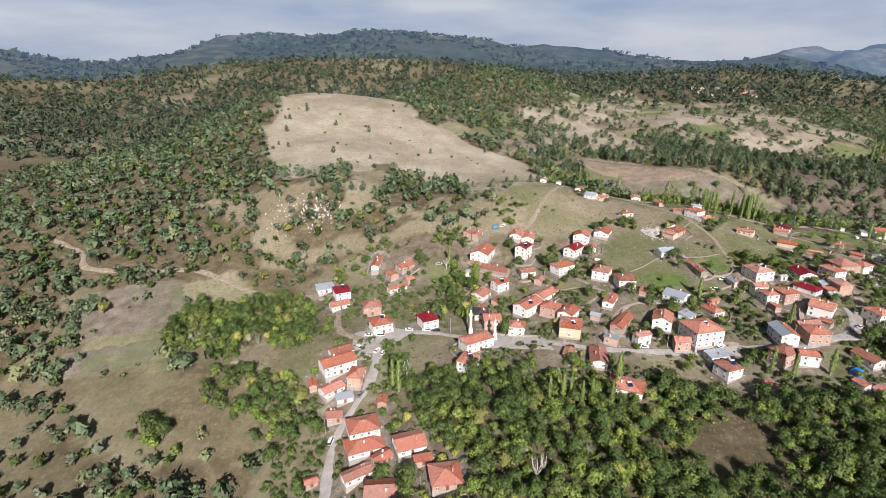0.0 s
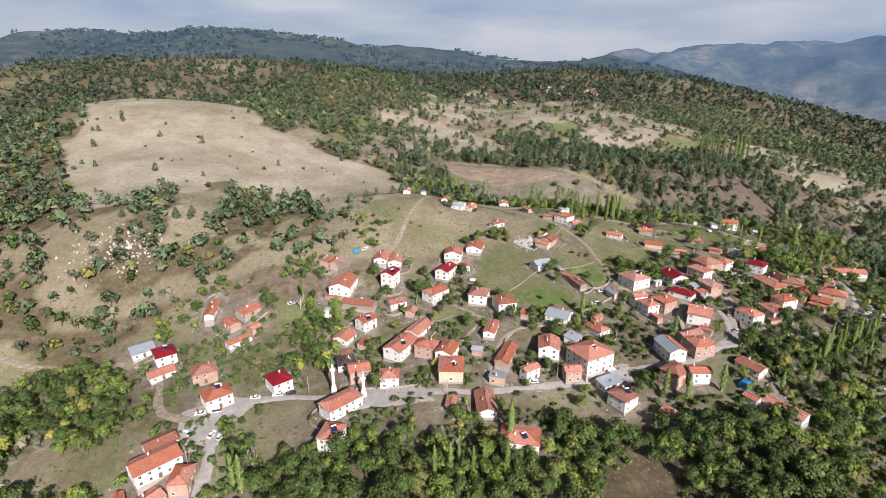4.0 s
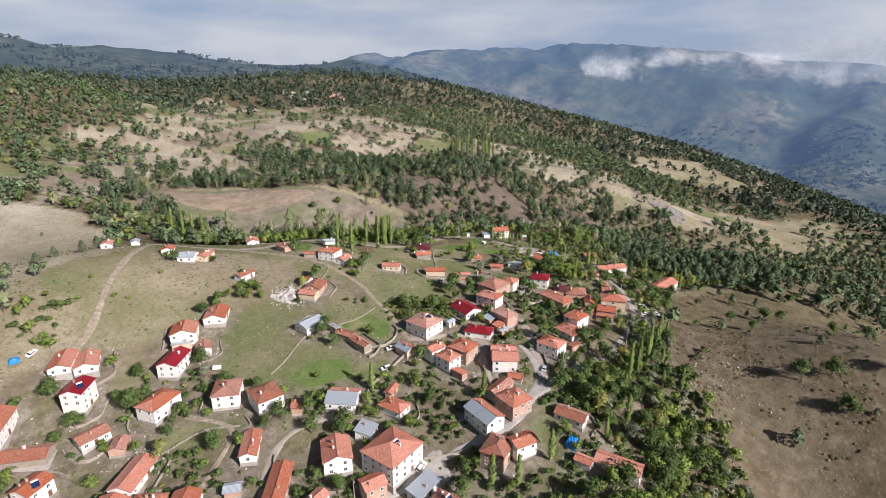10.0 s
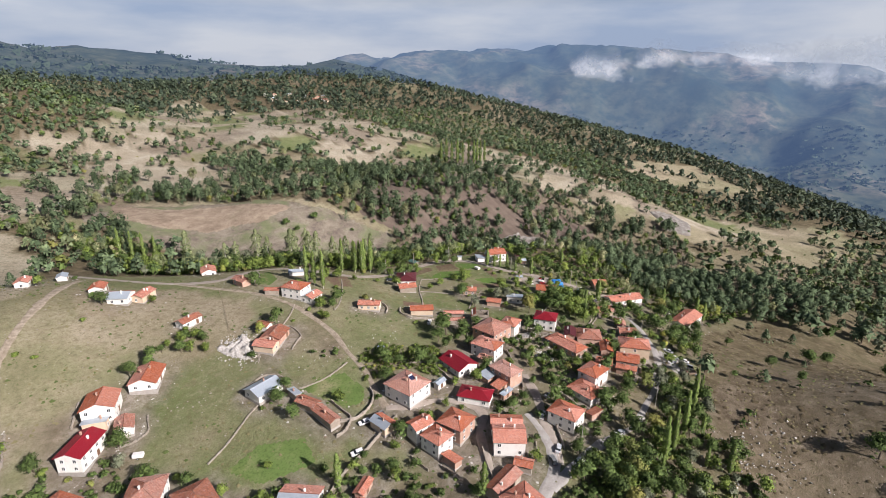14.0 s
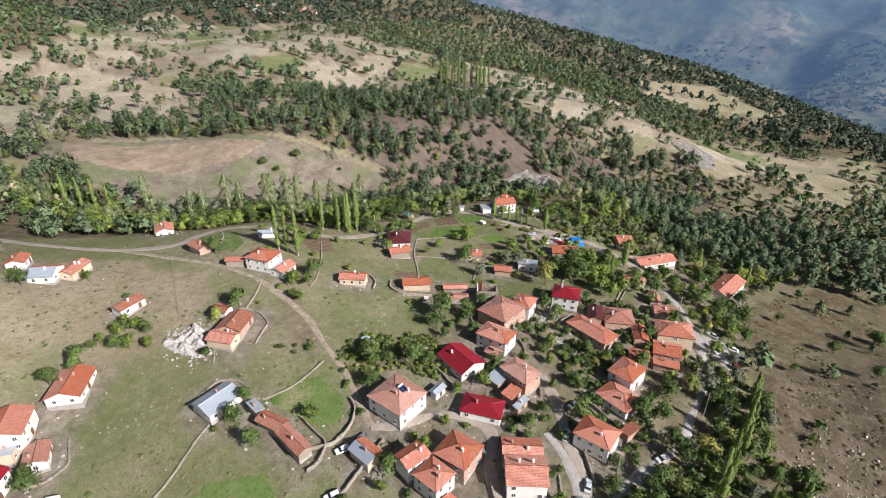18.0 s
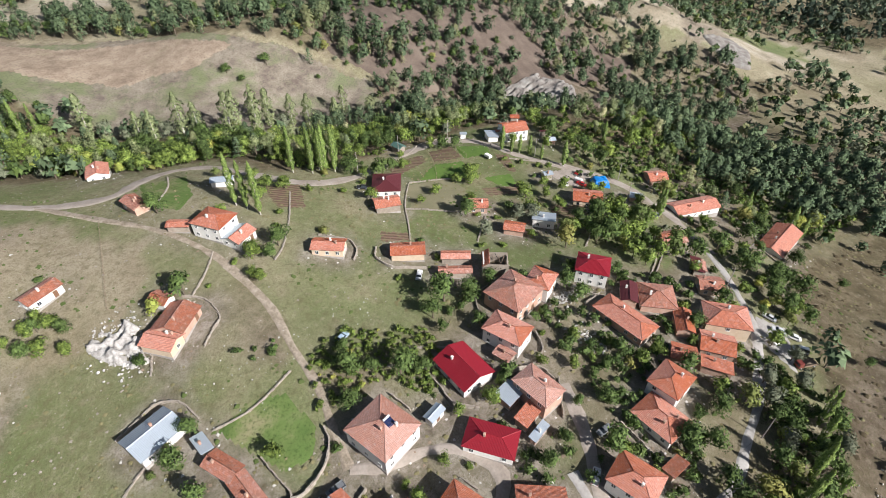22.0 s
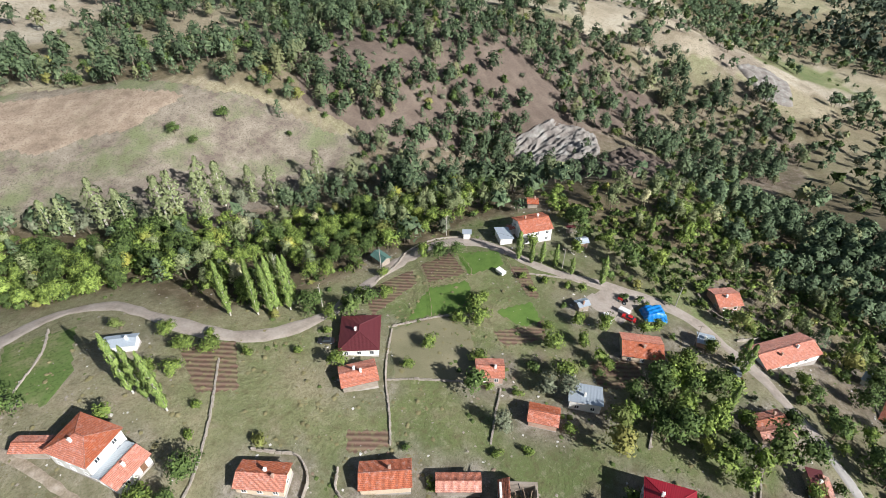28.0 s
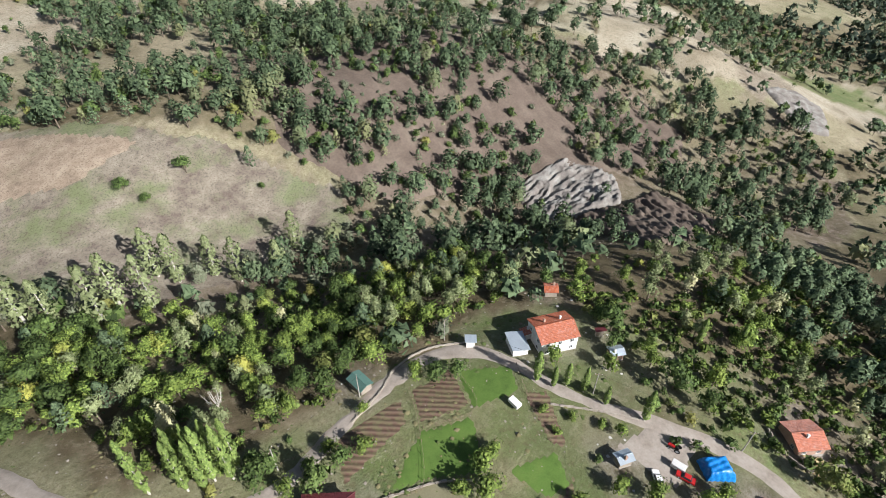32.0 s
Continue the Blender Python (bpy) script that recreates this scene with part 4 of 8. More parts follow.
patch("fallow_field", [(160, 640), (184, 612), (239, 584), (275, 545), (240, 540), (205, 552), (178, 570), (145, 600)], M_BROWNFIELD, "bare brown fallow field", "field", 0.3, 2.0)
patch("fallow_pasture", [(150, 645), (184, 620), (245, 588), (277, 553), (296, 535), (330, 494), (322, 474), (235, 468), (186, 516), (156, 556), (130, 600)], M_GREYFIELD, "grey-green pasture beyond the gully", "field", 0.14, 2.0)
patch("fallow_field", [(-224, 307), (-160, 309), (-143, 266), (-175, 258), (-220, 262)], M_GREYFIELD, "brown fallow field beside the valley road", "field", 0.14, 2.0)
patch("fallow_field", [(-220, 256), (-175, 252), (-145, 258), (-150, 234), (-206, 229)], M_GREYFIELD, "mown grey field above a hedge", "field", 0.14, 2.0)
patch("fallow_field", [(940, 790), (1030, 815), (900, 715), (860, 735)], M_BROWNFIELD, "bare reddish clearing in the forest", "field", 0.3, 12.0)


def cliff(name, ring, label, height=3.0, cell=1.1, mat=M_CLIFF, rib_w=5.5, rough=0.0):
    """A gullied rock face: sharp ribs running down the slope."""
    xs, ys = [p[0] for p in ring], [p[1] for p in ring]
    gx, gy = np.meshgrid(np.arange(min(xs) - 6, max(xs) + 6, cell), np.arange(min(ys) - 6, max(ys) + 6, cell))
    nx = gx.shape[1]
    x, y = gx.ravel(), gy.ravel()
    ins = inside(x, y, ring, 5, 227)
    i = (np.arange(gx.shape[0] - 1)[:, None] * nx + np.arange(nx - 1)[None, :]).ravel()
    quads = np.stack([i, i + 1, i + nx + 1, i + nx], 1)
    quads = quads[ins[quads].sum(1) >= 3]
    used = np.unique(quads)
    remap = np.zeros(len(x), int)
    remap[used] = np.arange(len(used))
    deep = ins.reshape(gx.shape).astype(float)
    for k in range(6):
        deep = (deep + np.roll(deep, 1, 0) + np.roll(deep, -1, 0) + np.roll(deep, 1, 1) + np.roll(deep, -1, 1)) / 5
    deep = np.clip(deep.ravel() * 2 - 1, 0, 1)
    mx, my = np.mean(xs), np.mean(ys)
    sx, sy = at(mx + 15, my) - at(mx - 15, my), at(mx, my + 15) - at(mx, my - 15)
    k = math.hypot(sx, sy) or 1.0
    across, down = (sx * y - sy * x) / k, (sx * x + sy * y) / k
    wob = across + 3 * fbm(x, y, 14, 401)
    rib = 1 - np.abs(lattice(wob, down * 0.16, rib_w, 403)) * 1.8 + 0.5 * (1 - np.abs(lattice(wob, down * 0.2, rib_w * 0.45, 405)) * 2)
    z = land(x, y) - 0.5 + (0.6 + height * (0.4 + 0.5 * rib) + 0.8 * fbm(x, y, 4, 407) + rough * fbm(x, y, 1.9, 409, 3)) * deep
    ob = from_arrays(name, np.stack([x, y, z], 1)[used], remap[quads], mat)
    return tagged(ob, label, "cliff", kind="structure")


M_REDSOIL = mottled("red_earth", (0.08, 0.062, 0.05), (0.145, 0.112, 0.09), (0.23, 0.19, 0.15), 0.05, 0.8, 0.97, relief=0.9, vary=0)
cliff("cliff_face", [(413, 463), (409, 445), (412, 424), (440, 414), (464, 432), (448, 459)], "pale grey and greenish rock face above the gully", 3.2, 0.8, M_CLIFF, 2.3, 0.5)
cliff("gully_face", [(410, 424), (396, 393), (387, 372), (424, 370), (472, 374), (467, 413), (440, 413)], "dark reddish-brown earth face cut by deep gullies", 3.4, 0.9, M_REDSOIL, 2.6, 0.4)
cliff("gully_slope", [(318, 520), (345, 470), (408, 466), (468, 434), (520, 420), (560, 440), (530, 500), (470, 560), (400, 600), (340, 590)], "eroded reddish-brown earth slope cut by gullies", 1.7, 1.7, M_REDSOIL, 9.0)
cliff("rock_outcrop", [(138, 339), (135, 346), (140, 352), (143, 347), (147, 350), (150, 342), (146, 339), (147, 333), (142, 334)], "pale grey outcrop of broken rock in the meadow", 0.9, 0.4, M_OUTCROP, 2.4, 1.9)
cliff("cliff_upper", [(656, 434), (631, 398), (649, 380), (693, 401), (692, 425)], "grey gullied rock scar high on the slope", 2.2, 1.1, M_CLIFF, 3.0, 0.4)

# ---------------------------------------------------------------- houses
def slope_mesh(a, b, c, d, rows=0.36, thick=0.14):
    """One roof slope from eave a-b up to ridge d-c, laid in stepped courses, with a thick edge."""
    a, b, c, d = map(Vector, (a, b, c, d))
    up = ((d + c) / 2 - (a + b) / 2).length
    n = max(2, int(up / rows))
    nor = (b - a).cross(d - a)
    if nor.length < 1e-6:
        nor = (b - a).cross(c - a)
    nor.normalize()
    bm = bmesh.new()
    uv = bm.loops.layers.uv.new("UVMap")
    ex = (b - a).normalized()
    ey = nor.cross(ex)

    def quad(vs):
        try:
            f = bm.faces.new(vs)
        except ValueError:
            return
        for lp in f.loops:
            r = lp.vert.co - a
            lp[uv].uv = (r.dot(ex), r.dot(ey))
    prev = None
    for k in range(n):
        t0, t1 = k / n, (k + 1) / n
        l0, r0, l1, r1 = a.lerp(d, t0), b.lerp(c, t0), a.lerp(d, t1), b.lerp(c, t1)
        lo = [bm.verts.new(p + nor * 0.05) for p in (l0, r0)]
        hi = [bm.verts.new(p) for p in (r1, l1)]
        quad((lo[0], lo[1], hi[0], hi[1]))
        if prev:
            quad((prev[1], prev[0], lo[1], lo[0]))
        prev = hi
    base = [bm.verts.new(p - nor * thick) for p in (a, b, c, d)]
    quad(base[::-1])
    top = [bm.verts.new(p + nor * h) for p, h in ((a, 0.05), (b, 0.05), (c, 0.0), (d, 0.0))]
    for i in range(4):
        j = (i + 1) % 4
        quad((base[i], base[j], top[j], top[i]))
    return bm


def ridge_cap(p, q, r=0.13):
    bm = bmesh.new()
    p, q = Vector(p), Vector(q)
    n = max(2, int((q - p).length / 0.9))
    pts, rad = [], []
    for k in range(n):
        pts += [p.lerp(q, k / n), p.lerp(q, (k + 0.97) / n)]
        rad += [r * 1.15, r * 0.9]
    tube(bm, pts, rad, 5)
    return bm


def shared(name, build, mat):
    bm = build()
    me = bpy.data.meshes.new(name)
    bm.to_mesh(me)
    bm.free()
    me.materials.append(mat)
    return me


def frame_bm(w=1.1, h=1.3, t=0.09, deep=0.10):
    """Frame, middle bar and sill as one connected ring."""
    bm = bmesh.new()
    xs, zs = [-w / 2, -w / 2 + t, -t / 2, t / 2, w / 2 - t, w / 2], [0, t, h - t, h]
    front = [[bm.verts.new((x * (1.12 if z == 0 else 1), -deep - (0.07 if z == 0 else 0), z)) for x in xs] for z in zs]
    rear = [[bm.verts.new((x, 0.02, z)) for x in xs] for z in zs]
    for j in range(3):
        for i in range(5):
            if j == 1 and i in (1, 3):
                ring = [(j, i), (j, i + 1), (j + 1, i + 1), (j + 1, i)]
                for a, b in zip(ring, ring[1:] + ring[:1]):
                    bm.faces.new((front[a[0]][a[1]], front[b[0]][b[1]], rear[b[0]][b[1]], rear[a[0]][a[1]]))
                continue
            bm.faces.new((front[j][i], front[j][i + 1], front[j + 1][i + 1], front[j + 1][i]))
    for i in range(5):
        bm.faces.new((rear[0][i], rear[0][i + 1], front[0][i + 1], front[0][i]))
        bm.faces.new((front[3][i], front[3][i + 1], rear[3][i + 1], rear[3][i]))
    for j in range(3):
        bm.faces.new((front[j][0], front[j + 1][0], rear[j + 1][0], rear[j][0]))
        bm.faces.new((rear[j][5], rear[j + 1][5], front[j + 1][5], front[j][5]))
    return bm


def pane_bm(w=1.1, h=1.3, t=0.09):
    bm = bmesh.new()
    box(bm, -w / 2 + t, -t / 2, -0.045, 0.0, t, h - t)
    box(bm, t / 2, w / 2 - t, -0.045, 0.0, t, h - t)
    return bm


def door_bm():
    bm = bmesh.new()
    box(bm, -0.6, -0.5, -0.1, 0.02, 0, 2.1)
    box(bm, 0.5, 0.6, -0.1, 0.02, 0, 2.1)
    box(bm, -0.5, 0.5, -0.1, 0.02, 2.0, 2.1)
    box(bm, -0.5, 0.5, -0.05, 0.02, 0, 2.0)
    for k in (0.2, 1.1):
        box(bm, -0.36, 0.36, -0.075, -0.045, k, k + 0.7)
    return bm


ME_FRAME, ME_PANE, ME_DOOR = shared("window", frame_bm, M_FRAME), shared("pane", pane_bm, M_GLASS), shared("door", door_bm, M_DOOR)
HOUSES = []
ROOF_WORDS = {"o": "orange clay tile", "a": "weathered patchy clay tile", "p": "faded pink tile", "r": "crimson sheet-metal", "d": "maroon sheet-metal", "m": "grey sheet-metal", "k": "dark brown", "e": "green sheet-metal", "x": "part tile, part sheet-metal"}
WALL_WORDS = {"w": "whitewashed", "b": "bare brick", "s": "rough stone", "c": "cream plastered"}
TYPE_WORDS = {"h": "hipped", "g": "gabled", "s": "lean-to"}


def put(name, me, parent, m):
    ob = new(name, me)
    ob.parent = parent
    ob.matrix_basis = m
    return ob


def house(x, y, rot, L, W, storeys, kind, roof, wall):
    """A house or barn: walls on a plinth, roof slopes, ridge, chimney, windows and door."""
    rng = random.Random(int(x * 7 + y * 13))
    small = L * W < 45
    wh = {1: 2.8, 2: 5.3, 3: 7.8}[storeys] * (0.86 if small else 1.0)
    hw, hl = W / 2 - 0.45, L / 2 - 0.45
    ca, sa = math.cos(radians(rot)), math.sin(radians(rot))
    corners = [at(x + sx * hl * ca - sy * hw * sa, y + sx * hl * sa + sy * hw * ca) for sx in (-1, 1) for sy in (-1, 1)]
    z0 = 0.5 * at(x, y) + 0.5 * sum(corners) / 4
    drop = z0 - min(corners) + 0.6
    HOUSES.append((x, y, max(L, W) / 2 + 0.5, rot, L / 2, W / 2))
    what = ("barn" if wall == "s" else "shed") if small else "house"
    thing = new(what)
    thing.matrix_basis = pose(x, y, z0, 0, 0, rot)
    sz = {1: "one-storey", 2: "two-storey", 3: "three-storey"}[storeys]
    tagged(thing, f"{sz} {WALL_WORDS[wall]} {what} with a {TYPE_WORDS[kind]} {ROOF_WORDS[roof]} roof", what, group="village houses" if what == "house" else "village sheds")
    rise = (0.36 if kind == "h" else 0.40) * W / 2
    if kind == "s":
        rise = 0.16 * W
    mw = WALL[wall]
    bm = bmesh.new()
    if kind == "h":
        box(bm, -hl, hl, -hw, hw, 0, wh)
    else:
        top = [(-hl, -hw, wh), (hl, -hw, wh), (hl, hw, wh + (rise if kind == "s" else 0)), (-hl, hw, wh + (rise if kind == "s" else 0))]
        b = [bm.verts.new(c) for c in ((-hl, -hw, 0), (hl, -hw, 0), (hl, hw, 0), (-hl, hw, 0))]
        t = [bm.verts.new(c) for c in top]
        bm.faces.new((b[0], b[1], t[1], t[0]))
        bm.faces.new((b[2], b[3], t[3], t[2]))
        if kind == "s":
            bm.faces.new((b[1], b[2], t[2], t[1]))
            bm.faces.new((b[3], b[0], t[0], t[3]))
            bm.faces.new(t)
        else:
            ge = [bm.verts.new((s * hl, 0, wh + rise * hw / (W / 2))) for s in (-1, 1)]
            bm.faces.new((b[1], b[2], t[2], ge[1], t[1]))
            bm.faces.new((b[3], b[0], t[0], ge[0], t[3]))
        bm.faces.new(b[::-1])
    part("wall", bm, mw, thing)
    bm = bmesh.new()
    box(bm, -hl - 0.06, hl + 0.06, -hw - 0.06, hw + 0.06, -drop, 0.25)
    part("plinth", bm, M_PLINTH, thing)
    X, Y, e = L / 2, W / 2, wh + 0.12
    r1 = ROOF["o" if roof == "x" else roof]
    r2 = ROOF["m" if roof == "x" else roof]
    if kind == "g":
        part("roof_slope", slope_mesh((-X, -Y, e), (X, -Y, e), (X, 0, e + rise), (-X, 0, e + rise)), r1, thing)
        part("roof_slope", slope_mesh((X, Y, e), (-X, Y, e), (-X, 0, e + rise), (X, 0, e + rise)), r2, thing)
        part("ridge", ridge_cap((-X, 0, e + rise), (X, 0, e + rise)), r1, thing)
    elif kind == "s":
        part("roof_slope", slope_mesh((-X, -Y, e), (X, -Y, e), (X, Y, e + rise), (-X, Y, e + rise)), r1, thing)
    else:
        g = max(0.3, X - Y * 0.95)
        A, B, C, D = (-X, -Y, e), (X, -Y, e), (X, Y, e), (-X, Y, e)
        P, Q = (-g, 0, e + rise), (g, 0, e + rise)
        part("roof_slope", slope_mesh(A, B, Q, P), r1, thing)
        part("roof_slope", slope_mesh(C, D, P, Q), r1, thing)
        part("roof_slope", slope_mesh(B, C, Q, Q), r2, thing)
        part("roof_slope", slope_mesh(D, A, P, P), r1, thing)
        part("ridge", ridge_cap(P, Q), r1, thing)
        for end, tip in ((A, P), (D, P), (B, Q), (C, Q)):
            part("hip_ridge", ridge_cap(end, tip, 0.1), r1, thing)
    if not small or rng.random() < 0.3:
        for k in range(1 if small else rng.choice((1, 1, 2))):
            cx, cy = rng.uniform(-0.5, 0.5) * X, rng.choice((-1, 1)) * rng.uniform(0.15, 0.45) * Y
            cz = e + rise * (1 - abs(cy) / Y if kind != "s" else 0.5 + cy / W)
            bm = bmesh.new()
            box(bm, cx - 0.25, cx + 0.25, cy - 0.25, cy + 0.25, cz - 0.5, cz + 0.9)
            box(bm, cx - 0.33, cx + 0.33, cy - 0.33, cy + 0.33, cz + 0.9, cz + 1.02)
            box(bm, cx - 0.2, cx + 0.2, cy - 0.2, cy + 0.2, cz + 1.02, cz + 1.18)
            part("chimney", bm, WALL["b" if rng.random() < 0.5 else "w"], thing)
    # openings
    doored = False
    for face, half, off in ((0, hl, hw), (180, hl, hw), (90, hw, hl), (-90, hw, hl)):
        n = max(1, int(2 * half / 3.1))
        if small:
            n = 1 if face in (0, 90) else 0
        for s in range(storeys):
            for k in range(n):
                u = (k + 0.5) / n * 2 * half - half
                z = 0.95 + 2.6 * s
                if wall == "s" and not doored is False:
                    continue
                spot = pose(0, 0, 0, 0, 0, face) @ pose(u, -off, z)
                if s == 0 and not doored and face in (0, 90) and k == n // 2:
                    put("door", ME_DOOR, thing, pose(0, 0, 0, 0, 0, face) @ pose(u, -off, 0.25))
                    doored = True
                    continue
                if small or (rng.random() < (0.12 if wall == "w" else 0.4)):
                    continue
                w = put("window", ME_FRAME, thing, spot)
                put("pane", ME_PANE, w, Matrix())
    return thing


house(-33.9, 186.1, 19, 13.5, 11.3, 2, "h", "o", "w")
house(-32.6, 179.1, 22, 16.1, 10.8, 1, "h", "o", "w")
house(-24.3, 170.8, 40, 8.1, 6.0, 1, "g", "o", "b")
house(-32.6, 166.7, 33, 15.2, 6.2, 1, "g", "a", "w")
house(-23.3, 155.9, 4, 12.2, 10.5, 1, "g", "a", "s")
house(-13.6, 174.7, 20, 12.6, 11.0, 1, "g", "o", "w")
house(-7.7, 165.2, 14, 7.6, 3.9, 1, "s", "o", "b")
house(0.8, 155.5, 9, 12.0, 11.9, 1, "h", "o", "b")
house(-51.4, 234.0, 30, 11.9, 7.6, 1, "g", "a", "w")
house(-51.2, 223.9, 31, 16.9, 10.5, 2, "g", "o", "w")
house(-40.6, 214.6, 82, 10.4, 7.5, 2, "h", "o", "b")
house(-51.9, 210.7, 43, 11.0, 7.7, 1, "g", "o", "w")
house(-44.9, 205.1, 18, 8.2, 4.9, 1, "s", "m", "w")
house(-61.6, 214.4, 108, 6.7, 4.4, 1, "g", "o", "b")
house(-47.9, 196.6, 5, 7.4, 7.0, 1, "g", "a", "b")
house(-27.1, 200.0, 92, 6.5, 4.7, 1, "g", "o", "b")
house(-52.7, 168.2, 25, 5.8, 4.0, 1, "g", "o", "b")
house(-73.7, 304.2, 25, 11.1, 8.0, 1, "s", "m", "w")
house(-61.2, 293.0, 113, 11.4, 9.6, 2, "h", "r", "w")
house(-60.5, 280.9, 29, 11.6, 7.5, 1, "g", "o", "w")
house(-40.4, 271.0, 14, 10.9, 9.7, 2, "h", "a", "b")
house(-33.1, 252.8, 24, 11.5, 10.3, 2, "h", "o", "w")
house(-8.3, 257.1, 116, 10.6, 9.3, 2, "h", "r", "w")
house(-42.1, 318.5, 85, 18.7, 5.5, 1, "g", "o", "w")
house(-24.2, 312.2, 43, 11.3, 8.1, 1, "g", "o", "b")
house(-31.7, 305.2, 123, 8.2, 6.4, 1, "g", "o", "b")
house(-27.6, 291.8, 34, 12.6, 5.2, 1, "g", "o", "w")
house(-20.7, 299.6, 37, 5.7, 5.3, 1, "g", "o", "b")
house(18.1, 341.2, 58, 9.0, 6.1, 1, "g", "a", "b")
house(23.3, 340.4, 67, 10.7, 5.5, 1, "g", "a", "b")
house(25.6, 320.1, 68, 17.1, 12.3, 2, "g", "o", "w")
house(19.4, 314.1, 146, 9.5, 3.8, 1, "s", "o", "b")
house(57.5, 339.6, 77, 13.1, 8.8, 1, "g", "o", "w")
house(50.2, 342.5, 71, 13.9, 8.3, 1, "g", "o", "w")
house(51.8, 321.5, 56, 10.7, 8.2, 3, "g", "r", "w")
house(73.4, 303.4, 31, 13.4, 9.2, 2, "h", "o", "w")
house(84.5, 323.1, 49, 13.3, 8.6, 2, "g", "r", "w")
house(51.7, 303.4, 14, 10.3, 7.5, 1, "g", "a", "w")
house(32.4, 306.7, 151, 18.1, 8.0, 1, "g", "a", "s")
house(58.1, 294.2, 61, 7.4, 5.7, 1, "g", "a", "b")
house(33.8, 290.5, 35, 9.2, 8.0, 2, "g", "o", "w")
house(22.4, 284.0, 54, 10.0, 8.8, 1, "g", "o", "w")
house(30.4, 277.3, 63, 7.1, 4.2, 1, "g", "a", "b")
house(21.5, 270.8, 69, 5.8, 5.3, 1, "g", "a", "b")
house(47.0, 265.6, 47, 16.4, 9.9, 2, "g", "o", "w")
house(58.7, 278.2, 47, 15.6, 8.5, 1, "g", "o", "w")
house(58.7, 260.9, 144, 10.0, 9.0, 2, "h", "o", "b")
house(66.7, 254.0, 54, 11.4, 8.7, 2, "g", "o", "w")
house(81.0, 253.2, 151, 5.5, 4.7, 1, "g", "m", "b")
house(94.9, 293.3, 60, 11.6, 10.2, 2, "h", "a", "w")
house(104.7, 281.5, 89, 11.6, 10.5, 2, "h", "a", "w")
house(112.2, 271.5, 56, 5.8, 4.4, 1, "s", "o", "b")
house(127.5, 264.1, 134, 11.9, 10.9, 1, "g", "x", "w")
house(92.0, 265.3, 59, 13.3, 6.2, 1, "g", "o", "w")
house(92.7, 246.1, 53, 17.8, 7.0, 1, "g", "o", "b")
house(112.6, 243.8, 65, 12.2, 10.0, 2, "g", "o", "w")
house(126.6, 231.3, 13, 16.1, 14.6, 3, "h", "o", "w")
house(126.2, 246.6, 33, 7.2, 6.8, 1, "s", "m", "w")
house(115.8, 227.0, 171, 7.9, 7.0, 2, "g", "o", "b")
house(98.4, 232.5, 19, 8.5, 5.5, 2, "g", "o", "w")
house(84.0, 233.7, 151, 7.4, 6.5, 1, "s", "m", "b")
house(140.0, 248.9, 108, 10.7, 7.4, 1, "h", "o", "w")
house(143.9, 256.0, 29, 7.1, 3.6, 1, "g", "o", "b")
house(128.6, 207.0, 110, 9.4, 9.3, 2, "h", "a", "w")
house(128.8, 217.5, 13, 11.2, 6.2, 1, "s", "m", "w")
house(142.4, 191.5, 120, 12.0, 5.6, 1, "g", "o", "w")
house(161.0, 222.8, 86, 13.5, 8.9, 2, "g", "x", "w")
house(154.4, 209.6, 21, 11.2, 9.0, 2, "h", "a", "b")
house(162.2, 205.5, 166, 9.2, 6.9, 2, "g", "o", "w")
house(174.2, 220.4, 175, 10.4, 10.0, 2, "h", "o", "b")
house(176.4, 229.8, 9, 12.4, 5.9, 1, "g", "a", "s")
house(189.1, 239.4, 136, 10.8, 9.6, 2, "g", "o", "w")
house(186.2, 230.5, 121, 6.2, 4.5, 1, "g", "o", "s")
house(187.3, 203.9, 105, 11.6, 7.1, 1, "g", "a", "w")
house(183.4, 181.4, 109, 15.5, 7.0, 1, "g", "o", "w")
house(174.4, 189.0, 105, 6.2, 4.5, 1, "g", "o", "w")
house(108.5, 413.1, 65, 7.4, 6.8, 1, "g", "o", "w")
house(114.6, 400.4, 145, 9.2, 9.2, 1, "g", "x", "w")
house(123.0, 399.9, 43, 10.6, 6.7, 1, "g", "o", "c")
house(163.3, 438.1, 76, 9.8, 8.2, 1, "g", "o", "w")
house(165.3, 394.3, 101, 9.2, 5.5, 1, "g", "a", "b")
house(180.1, 365.9, 119, 11.2, 9.4, 2, "h", "o", "w")
house(171.8, 373.5, 139, 7.4, 4.1, 1, "g", "o", "s")
house(183.7, 357.9, 24, 8.4, 7.2, 1, "g", "x", "w")
house(132.4, 369.5, 22, 10.0, 5.8, 1, "g", "a", "w")
house(156.1, 348.4, 119, 6.1, 4.8, 1, "g", "a", "w")
house(156.6, 339.4, 40, 10.2, 9.1, 1, "g", "a", "b")
house(151.1, 335.6, 125, 9.5, 6.7, 1, "g", "o", "c")
house(109.5, 345.4, 60, 13.1, 10.0, 1, "g", "o", "w")
house(93.4, 338.4, 67, 11.2, 10.8, 2, "g", "o", "w")
house(90.8, 333.8, 156, 7.8, 7.5, 1, "s", "m", "c")
house(97.4, 327.4, 75, 8.2, 6.2, 1, "g", "a", "w")
house(139.7, 313.5, 14, 11.4, 8.9, 1, "g", "m", "w")
house(147.0, 304.3, 94, 5.7, 3.0, 1, "s", "m", "s")
house(148.2, 296.7, 110, 8.8, 4.9, 1, "g", "a", "s")
house(149.7, 287.2, 94, 11.9, 4.7, 1, "g", "a", "s")
house(203.7, 339.7, 134, 10.6, 6.2, 1, "g", "o", "c")
